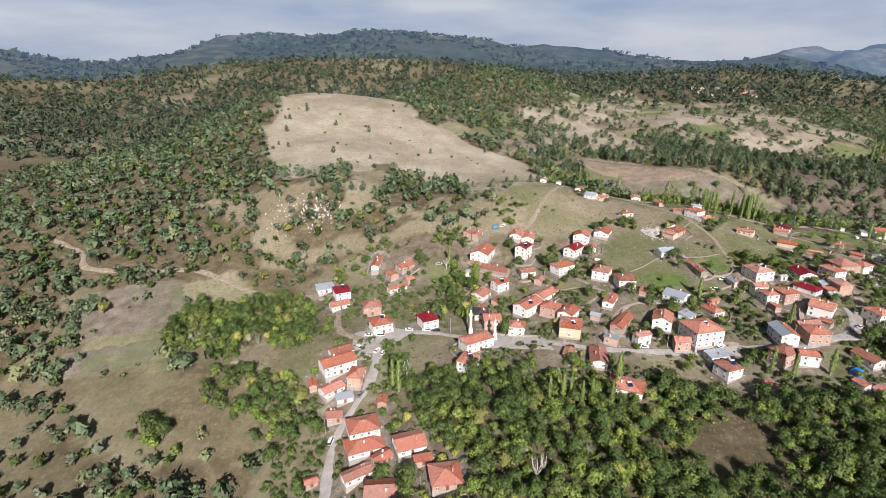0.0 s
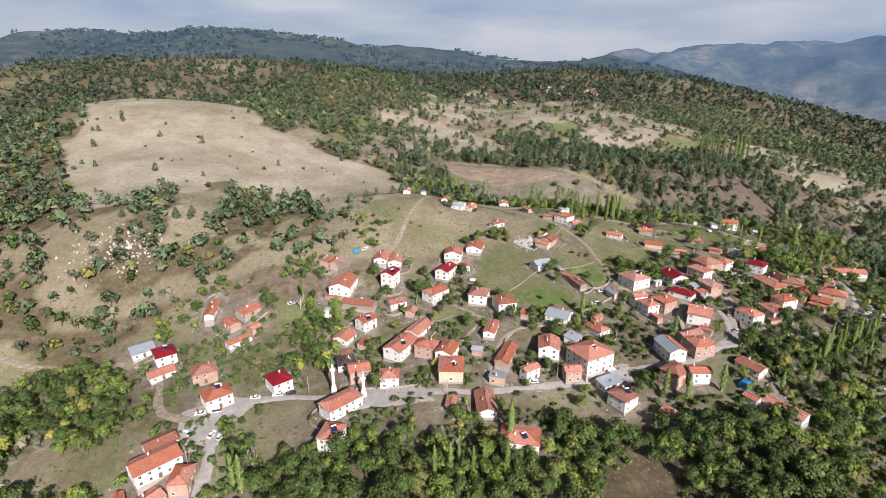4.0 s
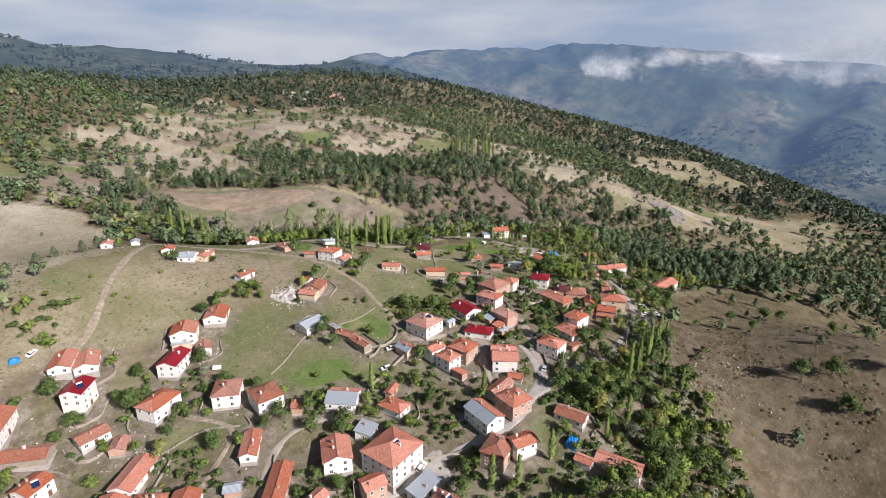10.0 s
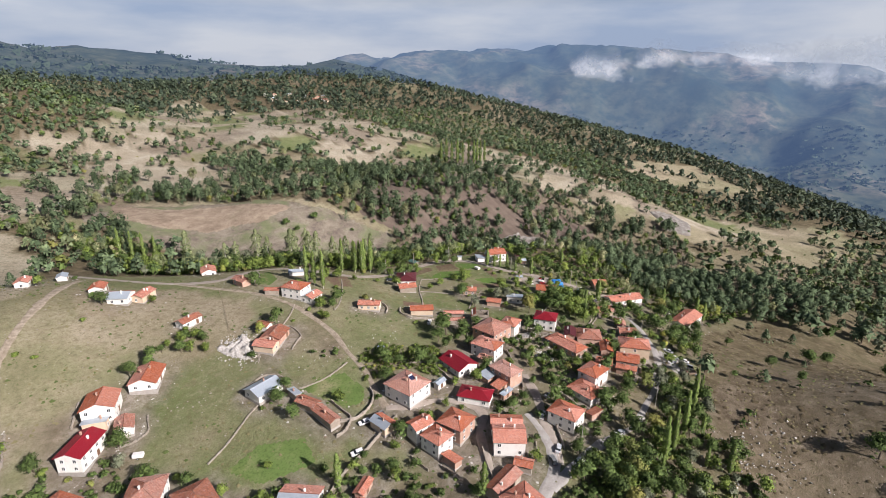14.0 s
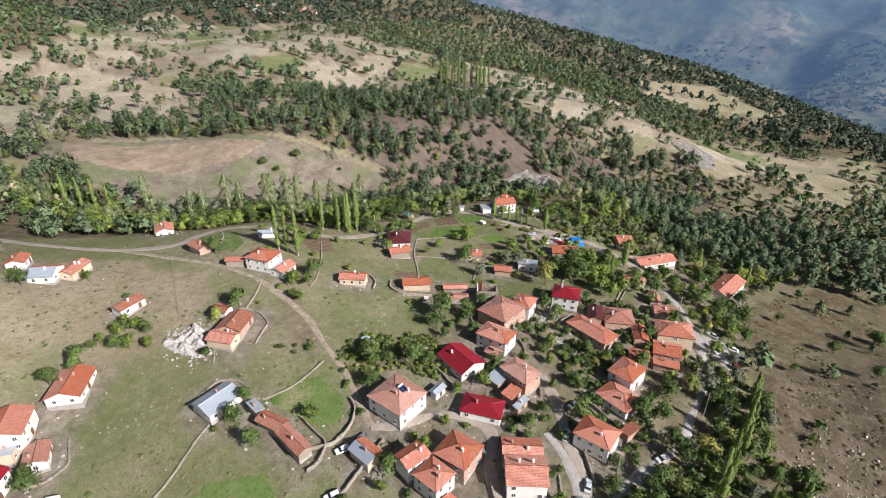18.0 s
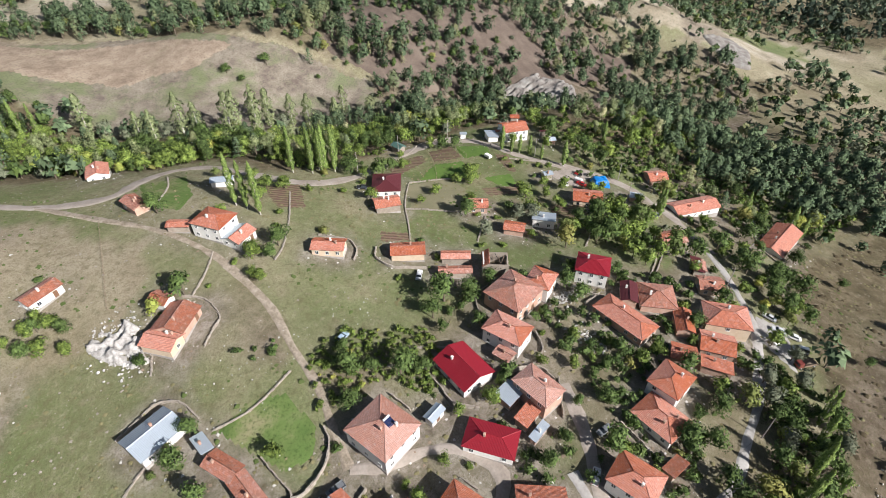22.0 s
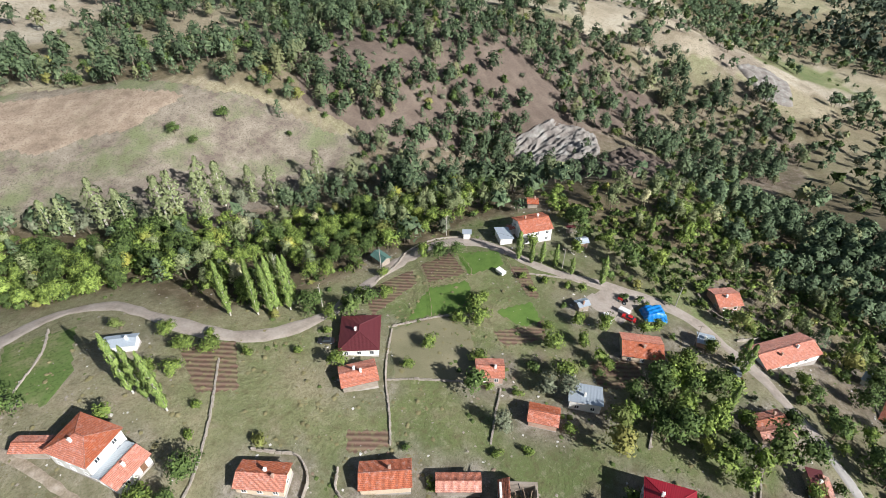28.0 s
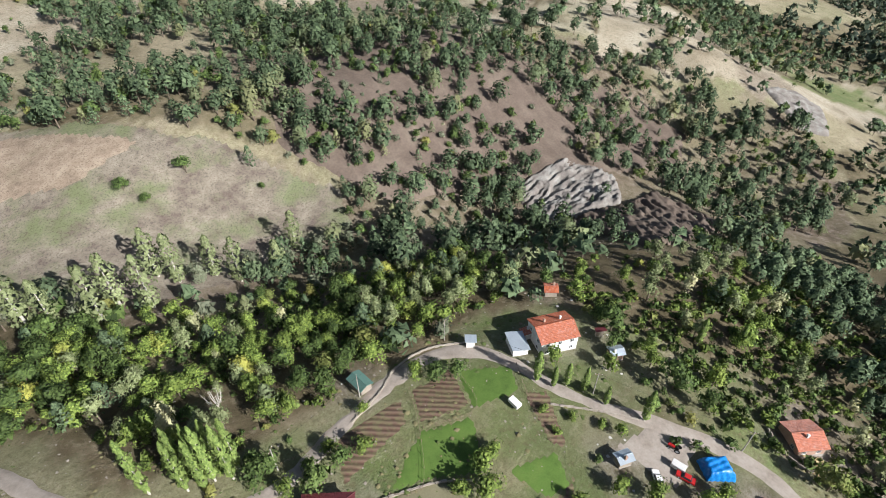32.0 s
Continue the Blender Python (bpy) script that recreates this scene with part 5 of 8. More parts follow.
house(242.0, 360.8, 51, 12.4, 10.8, 1, "h", "d", "w")
house(233.7, 349.7, 154, 9.3, 6.9, 1, "g", "o", "s")
house(223.2, 325.0, 142, 11.2, 6.5, 1, "g", "o", "c")
house(234.1, 314.2, 138, 9.7, 4.3, 1, "g", "o", "s")
house(229.1, 309.1, 140, 10.7, 3.7, 1, "g", "a", "s")
house(261.0, 331.0, 136, 7.4, 6.3, 1, "g", "o", "b")
house(261.1, 313.2, 124, 7.5, 5.6, 1, "g", "o", "b")
house(273.2, 310.0, 126, 8.4, 6.5, 1, "s", "m", "w")
house(234.6, 289.8, 6, 13.6, 12.6, 2, "h", "a", "b")
house(244.8, 288.0, 19, 8.9, 8.0, 2, "h", "o", "w")
house(222.5, 281.2, 104, 11.8, 8.6, 2, "h", "o", "w")
house(217.3, 277.3, 99, 5.3, 4.3, 1, "g", "a", "s")
house(205.9, 281.1, 86, 12.9, 10.3, 1, "g", "r", "w")
house(179.0, 279.5, 100, 13.0, 12.2, 2, "h", "p", "w")
house(191.4, 275.9, 10, 5.1, 3.1, 1, "g", "m", "w")
house(197.1, 262.6, 121, 12.4, 8.0, 1, "h", "r", "w")
house(215.1, 264.0, 90, 11.2, 7.8, 2, "h", "p", "b")
house(209.6, 268.2, 5, 6.5, 5.1, 1, "s", "m", "b")
house(209.0, 261.4, 8, 7.7, 4.0, 1, "s", "o", "b")
house(207.3, 256.7, 7, 6.1, 2.2, 1, "s", "m", "b")
house(162.4, 271.7, 96, 8.1, 5.9, 1, "g", "x", "c")
house(169.8, 261.2, 179, 7.9, 6.2, 2, "g", "o", "w")
house(180.1, 254.8, 104, 10.0, 9.9, 2, "h", "o", "b")
house(170.7, 253.7, 97, 8.4, 7.8, 2, "h", "o", "w")
house(170.4, 246.2, 95, 6.1, 4.0, 1, "s", "o", "b")
house(194.6, 245.3, 135, 11.0, 8.6, 1, "g", "o", "w")
house(262.5, 281.8, 120, 10.4, 9.4, 2, "h", "r", "w")
house(302.0, 274.5, 147, 9.0, 4.2, 1, "g", "a", "c")
house(269.1, 262.6, 129, 10.9, 10.6, 1, "h", "a", "b")
house(263.4, 268.8, 35, 8.7, 5.2, 1, "g", "d", "b")
house(254.1, 264.0, 87, 17.4, 8.5, 1, "h", "o", "b")
house(266.8, 252.2, 37, 9.1, 5.4, 1, "g", "o", "b")
house(289.4, 255.2, 131, 7.8, 6.8, 1, "g", "a", "c")
house(295.9, 261.5, 35, 5.3, 3.5, 1, "g", "a", "s")
house(276.9, 244.7, 125, 12.9, 9.9, 2, "h", "o", "c")
house(267.3, 242.0, 119, 9.4, 8.2, 1, "g", "o", "b")
house(260.4, 238.5, 115, 8.3, 5.4, 1, "s", "o", "b")
house(256.6, 246.5, 118, 6.9, 6.2, 1, "g", "o", "b")
house(243.6, 243.5, 2, 10.3, 8.6, 2, "h", "o", "w")
house(233.9, 240.0, 87, 11.7, 9.6, 1, "h", "o", "w")
house(214.3, 235.1, 100, 10.8, 9.1, 2, "h", "o", "w")
house(225.6, 231.1, 175, 6.0, 3.4, 1, "s", "a", "b")
house(193.6, 392.3, 147, 8.1, 4.1, 1, "g", "m", "w")
house(268.1, 387.2, 94, 5.9, 4.2, 1, "g", "e", "s")
house(300.1, 379.7, 137, 3.3, 3.3, 1, "s", "m", "w")
house(318.6, 365.8, 154, 11.8, 10.2, 2, "g", "o", "w")
house(309.0, 370.3, 61, 7.0, 5.3, 1, "s", "m", "w")
house(314.8, 371.2, 161, 4.5, 3.2, 1, "s", "o", "w")
house(335.4, 379.4, 134, 4.6, 4.5, 1, "g", "o", "s")
house(327.6, 350.5, 149, 4.3, 3.7, 1, "g", "m", "b")
house(301.5, 331.2, 157, 4.1, 3.3, 1, "g", "m", "s")
house(330.8, 357.9, 147, 3.2, 1.7, 1, "s", "d", "s")
house(299.7, 310.1, 128, 11.2, 8.8, 1, "g", "o", "c")
house(319.3, 300.3, 118, 4.8, 4.3, 1, "g", "m", "b")
house(345.0, 305.5, 143, 8.4, 8.5, 1, "g", "o", "b")
house(336.4, 283.7, 155, 20.1, 8.9, 1, "g", "o", "w")
house(304.1, 276.9, 151, 8.5, 4.8, 1, "g", "a", "c")
house(295.4, 262.5, 38, 7.5, 3.8, 1, "s", "d", "s")
house(347.7, 252.6, 2, 21.4, 10.1, 1, "g", "o", "w")
house(350.5, 263.5, 180, 4.5, 2.6, 1, "s", "m", "w")
house(16.6, 234.0, 30, 16.7, 9.0, 2, "h", "o", "w")
house(21.1, 265.9, 93, 10.1, 8.8, 1, "h", "k", "w")
house(26.1, 254.9, 5, 10.0, 8.6, 2, "g", "o", "b")
house(38.3, 245.1, 168, 8.8, 8.3, 2, "h", "o", "w")
house(11.8, 215.7, 64, 10.4, 8.6, 2, "h", "o", "w")
house(65.5, 242.8, 73, 13.4, 11.3, 2, "h", "o", "c")
house(60.2, 223.4, 67, 7.4, 4.4, 1, "g", "o", "b")
house(73.9, 220.4, 78, 15.4, 8.5, 1, "g", "a", "w")
house(81.5, 201.3, 154, 15.3, 11.3, 1, "h", "o", "w")
house(84, 436, 70, 7.5, 6.0, 1, "g", "o", "w")
house(99, 446, 76, 6.0, 5.0, 1, "g", "m", "w")
house(124, 642, 100, 7.0, 5.0, 1, "g", "m", "w")


build_ground()


# ---------------------------------------------------------------- trees
def lobes_broad(rng, h, r, n=7):
    out = []
    for k in range(n):
        a = rng.uniform(0, 2 * math.pi)
        q = rng.uniform(0.15, 0.62) * r
        out.append((q * math.cos(a), q * math.sin(a), h * rng.uniform(0.3, 0.78), r * rng.uniform(0.42, 0.66), h * rng.uniform(0.16, 0.25)))
    out.append((0, 0, h * 0.78, r * 0.55, h * 0.2))
    return out


def crown(seed, kind, h, r, n, size):
    """Leaf sprays of one tree as an array of n x 3 corners, and the way that each one's bough swells."""
    rng = random.Random(seed)
    g = np.random.RandomState(seed)
    if kind in ("broad", "bush"):
        lb = lobes_broad(rng, h, r, 7 if kind == "broad" else 4)
        if kind == "bush":
            lb = [(a, b, c * 0.75, d, e * 1.2) for a, b, c, d, e in lb]
        w = np.array([q[3] ** 2 for q in lb])
        pick = g.choice(len(lb), n, p=w / w.sum())
        c = np.array(lb)[pick]
        d = g.normal(size=(n, 3))
        d[:, 2] = np.where(g.rand(n) < 0.75, np.abs(d[:, 2]), d[:, 2])
        d /= np.linalg.norm(d, axis=1)[:, None]
        rad = 0.72 + 0.35 * g.rand(n)
        p = c[:, :3] + d * np.stack([c[:, 3], c[:, 3], c[:, 4]], 1) * rad[:, None]
        nor = d
    elif kind == "pine":
        t = g.rand(n) ** 0.8
        z = h * (0.16 + 0.84 * t)
        tier = 0.78 + 0.3 * np.sin(z / h * 34 + seed)
        rr = r * (1 - t) ** 0.75 * tier * (0.65 + 0.45 * g.rand(n)) + 0.08 * r
        a = g.rand(n) * 2 * np.pi
        p = np.stack([rr * np.cos(a), rr * np.sin(a), z], 1)
        nor = np.stack([np.cos(a), np.sin(a), np.full(n, 0.7)], 1)
    elif kind == "round":
        t = g.rand(n)
        z = h * (0.3 + 0.7 * t)
        lump = 1 + 0.22 * np.sin(3 * t * 6.28 + seed)
        a = g.rand(n) * 2 * np.pi
        rr = r * np.sqrt(np.clip(1 - (2 * t - 0.75) ** 2 / 1.6, 0, 1)) * lump * (0.6 + 0.42 * g.rand(n)) * (1 + 0.2 * np.sin(2 * a + seed))
        p = np.stack([rr * np.cos(a), rr * np.sin(a), z], 1)
        nor = np.stack([np.cos(a), np.sin(a), 1.6 * t], 1)
    else:  # poplar
        t = g.rand(n)
        z = h * (0.08 + 0.92 * t)
        rr = r * np.sin(np.pi * np.clip(0.12 + 0.86 * t, 0, 1)) ** 0.7 * (0.7 + 0.4 * g.rand(n)) * (0.85 + 0.25 * np.sin(z * 1.7 + seed))
        a = g.rand(n) * 2 * np.pi
        p = np.stack([rr * np.cos(a), rr * np.sin(a), z], 1)
        nor = np.stack([np.cos(a), np.sin(a), np.full(n, 0.5)], 1)
    swell = nor / np.linalg.norm(nor, axis=1)[:, None]
    nor = swell + 0.4 * g.normal(size=(n, 3))
    nor /= np.linalg.norm(nor, axis=1)[:, None]
    u = np.cross(nor, g.normal(size=(n, 3)))
    u /= np.linalg.norm(u, axis=1)[:, None]
    v = np.cross(nor, u)
    s = size * (0.6 + 0.7 * g.rand(n))[:, None]
    if kind in ("broad", "bush", "round"):
        core = n // 6
        mid = np.array([0, 0, h * (0.62 if kind != "bush" else 0.45)])
        p[:core] = mid + (p[:core] - mid) * 0.68
        s[:core] *= 1.75
        s[core:] *= 0.78
    if kind == "pine":
        v = v * 0.7
    k = 1.2 + 0.6 * g.rand(n)[:, None]
    p = p - v * s * 0.5
    tri = np.stack([p - u * s, p + u * s, p + v * s * k], 1)
    face = np.cross(tri[:, 1] - tri[:, 0], tri[:, 2] - tri[:, 0])
    back = (face * swell).sum(1) < 0
    tri[back] = tri[back][:, ::-1]
    swell = 0.7 * swell + 0.3 * nor
    return tri, swell / np.linalg.norm(swell, axis=1)[:, None]


def clear_of(x, y, margin):
    """Which points keep clear of houses and roads."""
    ok = np.ones(len(x), bool)
    for hx, hy, rad, rot, a, b in HOUSES:
        c, s = math.cos(radians(rot)), math.sin(radians(rot))
        dx, dy = x - hx, y - hy
        u, v = dx * c + dy * s, -dx * s + dy * c
        ok &= ~((np.abs(u) < a + margin) & (np.abs(v) < b + margin))
    for line, width in ROAD_LINES:
        for k in range(0, len(line), 2):
            ok &= (x - line[k, 0]) ** 2 + (y - line[k, 1]) ** 2 > (width / 2 + margin * 0.8) ** 2
    return ok


def stand(name, xy, kind, h, r, n, size, mat, label, seed, variants=6, trunk=True, spread=0.35, level=land):
    """Many trees joined into one object: woods that nobody could count."""
    if not len(xy):
        return
    g = np.random.RandomState(seed)
    tpl = [crown(seed * 31 + k, kind, h, r, n, size) for k in range(variants)]
    V, T, N = [], [], []
    z = level(xy[:, 0], xy[:, 1])
    which = g.randint(variants, size=len(xy))
    sc = 1 + spread * (g.rand(len(xy)) * 2 - 1)
    an = g.rand(len(xy)) * 2 * np.pi
    tint = np.clip(0.5 + 0.22 * g.normal(size=len(xy)) + 0.25 * fbm(xy[:, 0], xy[:, 1], 60, seed), 0, 1)
    for k in range(variants):
        i = np.where(which == k)[0]
        if not len(i):
            continue
        c, s = np.cos(an[i])[:, None, None], np.sin(an[i])[:, None, None]
        q = tpl[k][0][None] * sc[i][:, None, None, None]
        x = q[..., 0] * c - q[..., 1] * s + xy[i, 0][:, None, None]
        y = q[..., 0] * s + q[..., 1] * c + xy[i, 1][:, None, None]
        zz = q[..., 2] + z[i][:, None, None]
        V.append(np.stack([x, y, zz], -1).reshape(-1, 3))
        T.append(np.repeat(tint[i], n * 3))
        w = tpl[k][1][None]
        w = np.stack([w[..., 0] * c[..., 0] - w[..., 1] * s[..., 0], w[..., 0] * s[..., 0] + w[..., 1] * c[..., 0], np.broadcast_to(w[..., 2], (len(i), n))], -1)
        N.append(np.repeat(w.reshape(-1, 3), 3, 0))
    V, T = np.concatenate(V), np.concatenate(T)
    ob = from_arrays(name, V, np.arange(len(V)).reshape(-1, 3), mat, tint=T, tri=True, normals=np.concatenate(N))
    tagged(ob, label, "trees", kind="stuff")
    if trunk:
        w = 0.028 * h * sc[:, None]
        ring = np.array([(1, 0), (0, 1), (-1, 0), (0, -1)])
        lo = np.concatenate([xy[:, None, :] + ring[None] * w[..., None], np.repeat((z - 0.4)[:, None, None], 4, 1)], 2)
        hi = np.concatenate([xy[:, None, :] + ring[None] * w[..., None] * 0.45, np.repeat((z + 0.62 * h * sc)[:, None, None], 4, 1)], 2)
        vv = np.concatenate([lo, hi], 1).reshape(-1, 3)
        b0 = np.arange(len(xy))[:, None] * 8
        q = np.concatenate([np.stack([b0[:, 0] + k, b0[:, 0] + (k + 1) % 4, b0[:, 0] + 4 + (k + 1) % 4, b0[:, 0] + 4 + k], 1) for k in range(4)])
        tr = from_arrays("trunks", vv, q, M_PALEBARK if kind == "poplar" else M_BARK, parent=ob)
        tr["kind"] = "stuff"


def scatter(x0, x1, y0, y1, step, seed):
    g = np.random.RandomState(seed)
    gx, gy = np.meshgrid(np.arange(x0, x1, step), np.arange(y0, y1, step))
    x = gx.ravel() + (g.rand(gx.size) - 0.5) * step * 1.1
    y = gy.ravel() + (g.rand(gx.size) - 0.5) * step * 1.1
    return x, y, g


NEAR_FOREST = [(100, 560), (150, 545), (240, 470), (300, 440), (345, 420), (430, 345), (560, 325), (650, 400), (560, 560), (470, 680), (300, 740), (120, 720)]
CLIFF_FACE = [(413, 463), (409, 445), (412, 422), (396, 393), (387, 372), (424, 370), (472, 374), (467, 413), (463, 441), (448, 459)]
SOUTH_CLEARING = [(89, 152), (102, 175), (117, 181), (129, 174), (120, 149)]
WOOD_LANE = [(199, 218), (212, 222), (227, 221), (228, 216), (246, 216), (265, 215), (267, 210), (244, 206), (223, 200), (176, 199)]
NEAR_WOODS = [WOOD_SOUTH, WOOD_LANE, WOOD_WEST, WOOD_WEST_LOW, WOOD_WEST_FOOT, WOOD_GULLY, WOOD_NORTH, WOOD_EAST, GARDEN_EAST, WOOD_PINES]


def build_woods():
    # woods round and in the village
    x, y, g = scatter(-170, 460, 80, 565, 4.7, 5)
    inn = np.zeros(len(x), bool)
    for k, ring in enumerate(NEAR_WOODS):
        keep = 0.38 if ring is WOOD_EAST else 0.6 if ring is WOOD_PINES else 0.9
        inn |= inside(x, y, ring, 7, 201 + k) & (g.rand(len(x)) < keep)
    inn &= clear_of(x, y, 2.3) & ~inside(x, y, SOUTH_CLEARING, 5, 215)
    gap = fbm(x, y, 34, 213)
    inn &= ~((gap > 0.24) & (g.rand(len(x)) < 0.55))
    x, y = x[inn], y[inn]
    s = g.rand(len(x)) * 0.8 + 0.1 + 0.75 * fbm(x, y, 26, 211)
    dark = inside(x, y, WOOD_PINES, 7, 210)
    stand("pine_wood", np.stack([x[dark], y[dark]], 1), "round", 8.5, 2.9, 220, 0.58, M_PINE, "dense dark pine plantation on the valley side", 18)
    x, y, s = x[~dark], y[~dark], s[~dark]
    north = inside(x, y, WOOD_NORTH) | inside(x, y, WOOD_EAST)
    pick = lambda m: np.stack([x[m], y[m]], 1)
    stand("broadleaf_wood", pick((s < 0.5) & ~north), "broad", 8.0, 3.9, 540, 0.4, M_LEAF, "dense dark green walnut and fruit trees below the village", 11)
    stand("orchard_wood", pick((s >= 0.5) & (s < 0.82) & ~north), "broad", 6.5, 3.1, 420, 0.36, M_ORCHARD, "lighter green garden trees with some yellowing leaves", 12)
    stand("shrub_growth", pick((s >= 0.82) & ~north), "bush", 3.2, 2.3, 140, 0.4, M_GREYLEAF, "grey-green shrubs among the trees", 13, trunk=False)
    stand("gully_wood", pick((s < 0.22) & north), "broad", 8.0, 3.4, 680, 0.32, M_LEAF, "thick mixed green wood filling the gully", 14)
    stand("gully_orchard", pick((s >= 0.22) & (s < 0.66) & north), "broad", 6.5, 2.9, 680, 0.28, M_ORCHARD, "yellow-green young trees in the gully", 15)
    stand("gully_pines", pick((s >= 0.66) & (s < 0.73) & north), "pine", 9.5, 3.4, 440, 0.42, M_PINE, "dark pines in the gully", 16)
    stand("gully_scrub", pick((s >= 0.73) & north), "broad", 8.5, 2.5, 520, 0.27, M_PALELEAF, "pale grey-green half-bare trees in the gully", 17)
    # undergrowth that closes the ground below the trees
    ux, uy, ug = scatter(-160, 460, 140, 565, 3.3, 27)
    low = np.zeros(len(ux), bool)
    for ring in (WOOD_NORTH, WOOD_EAST, WOOD_SOUTH, WOOD_WEST, WOOD_LANE):
        low |= inside(ux, uy, ring, 7, 205)
    low &= clear_of(ux, uy, 1.6) & ~inside(ux, uy, SOUTH_CLEARING, 5, 215) & (fbm(ux, uy, 20, 217) > -0.28)
    ux, uy = ux[low], uy[low]
    kind = ug.rand(len(ux)) + 0.4 * fbm(ux, uy, 24, 219)
    stand("undergrowth", np.stack([ux, uy], 1)[kind < 0.5], "bush", 2.2, 1.9, 64, 0.42, M_LEAF, "thick dark green undergrowth below the trees", 19, trunk=False, spread=0.5)
    stand("young_growth", np.stack([ux, uy], 1)[kind >= 0.5], "bush", 2.6, 1.7, 64, 0.4, M_ORCHARD, "bright green young growth below the trees", 20, trunk=False, spread=0.5)
    # forest on the slopes
    x, y, g = scatter(-420, 950, 40, 1100, 8.0, 6)
    d = density(x, y)
    keep = g.rand(len(x)) < d * 0.95
    rock = np.zeros(len(x), bool)
    for ring in CLIFFS:
        rock |= inside(x, y, ring, 18, 91)
    gorge = inside(x, y, NEAR_FOREST, 20, 99)
    keep &= ~gorge
    keep &= ~(rock & (g.rand(len(x)) < 0.3))
    keep &= ~inside(x, y, VILLAGE, 6, 71)
    for ring in NEAR_WOODS:
        keep &= ~inside(x, y, ring, 7, 201)
    keep &= ~inside(x, y, FALLOW, 4, 7) | (g.rand(len(x)) < 0.02)
    keep &= clear_of(x, y, 2.5)
    keep &= np.degrees(np.arctan2(x, y + 150)) > -55
    x, y = x[keep], y[keep]
    d = d[keep]
    s = g.rand(len(x)) + 0.3 * fbm(x, y, 90, 221)
    openish = d < 0.3
    pick = lambda m: np.stack([x[m], y[m]], 1)
    stand("pine_forest", pick((s < 0.62) & ~openish), "round", 8.5, 3.7, 50, 1.17, M_PINE, "dark green pine forest on the slopes", 21, spread=0.4)
    stand("oak_forest", pick((s >= 0.62) & (s < 0.88) & ~openish), "broad", 6.5, 3.6, 50, 1.08, M_LEAF, "mixed oak wood on the slopes", 22, spread=0.4)
    stand("light_forest", pick((s >= 0.88) & ~openish), "broad", 6.0, 2.9, 60, 0.85, M_GREYLEAF, "pale grey-green trees among the forest", 23)
    stand("open_pines", pick(openish & (s < 0.4)), "pine", 5.0, 2.4, 80, 0.68, M_PINE, "young pines dotted over the open hill", 24, spread=0.5)
    stand("juniper_bushes", pick(openish & (s >= 0.4)), "bush", 2.6, 1.9, 39, 0.5, M_LEAF, "low dark bushes dotted over dry grass", 25, trunk=False, spread=0.5)
    # the slope across the gully, close enough to tell crowns apart
    x, y, g = scatter(100, 660, 345, 760, 4.9, 7)
    d = density(x, y) + 0.25 * fbm(x, y, 30, 226)
    face = inside(x, y, CLIFF_FACE, 5, 227)
    keep = inside(x, y, NEAR_FOREST, 20, 99) & (g.rand(len(x)) < d * 0.97) & (~face | (g.rand(len(x)) < 0.12))
    bare = inside(x, y, GORGE, 30, 97) & (fbm(x, y, 34, 98) > 0.12)
    keep &= ~(bare & (g.rand(len(x)) < 0.12))
    keep &= ~inside(x, y, VILLAGE, 6, 71) & ~inside(x, y, FALLOW, 4, 7)
    for ring in NEAR_WOODS:
        keep &= ~inside(x, y, ring, 7, 201)
    keep &= clear_of(x, y, 2.5)
    x, y = x[keep], y[keep]
    s = g.rand(len(x)) + 0.35 * fbm(x, y, 50, 228)
    pick = lambda m: np.stack([x[m], y[m]], 1)
    stand("slope_pines", pick(s < 0.4), "round", 11.0, 3.7, 180, 0.7, M_PINE, "round-crowned dark pines on reddish slope", 26, spread=0.4)
    stand("slope_young_pines", pick((s >= 0.4) & (s < 0.58)), "pine", 7.5, 2.4, 150, 0.49, M_PINE, "young pointed pines on reddish slope", 27, spread=0.4)
    stand("slope_oaks", pick((s >= 0.58) & (s < 0.8)), "broad", 6.0, 2.9, 170, 0.5, M_LEAF, "green oak trees on the gully slope", 28, spread=0.4)
    stand("slope_scrub", pick(s >= 0.8), "bush", 4.0, 2.3, 110, 0.41, M_GREYLEAF, "pale grey-green scrub on the gully slope", 29, trunk=False, spread=0.4)
    # far forest
    g2 = np.random.RandomState(8)
    n = 16500
    dist = np.sqrt(g2.rand(n) * (1850 ** 2 - 850 ** 2) + 850 ** 2)
    az = np.radians(-52 + 152 * g2.rand(n))
    x, y = dist * np.sin(az), dist * np.cos(az)
    far = ~((x > -420) & (x < 950) & (y > 40) & (y < 1100))
    keep = far & (g2.rand(n) < density(x, y) * 1.05)
    x, y = x[keep], y[keep]
    s = g2.rand(len(x)) + 0.3 * fbm(x, y, 200, 231)
    pick = lambda m: np.stack([x[m], y[m]], 1)
    stand("far_pine_forest", pick(s < 0.7), "pine", 10, 6.8, 20, 3.04, M_HAZYPINE, "dark pine forest covering the distant slopes", 31, trunk=False)
    stand("far_oak_forest", pick(s >= 0.7), "broad", 7, 6.8, 18, 2.94, M_HAZYLEAF, "mixed forest on the distant slopes", 32, trunk=False)
    n = 10000
    dist = 1800 + 1500 * g2.rand(n)
    az = np.radians(-52 + 152 * g2.rand(n))
    x, y = dist * np.sin(az), dist * np.cos(az)
    keep = fbm(x, y, 260, 241) > -0.12 + 0.3 * (g2.rand(n) - 0.5)
    xy = np.stack([x, y], 1)[keep]
    stand("mountain_forest", xy, "broad", 7, 13, 10, 5.22, backdrop_material("far_forest_haze_glow", True), "hazy forest on the far mountain sides", 33, trunk=False, level=far_land)


build_woods()


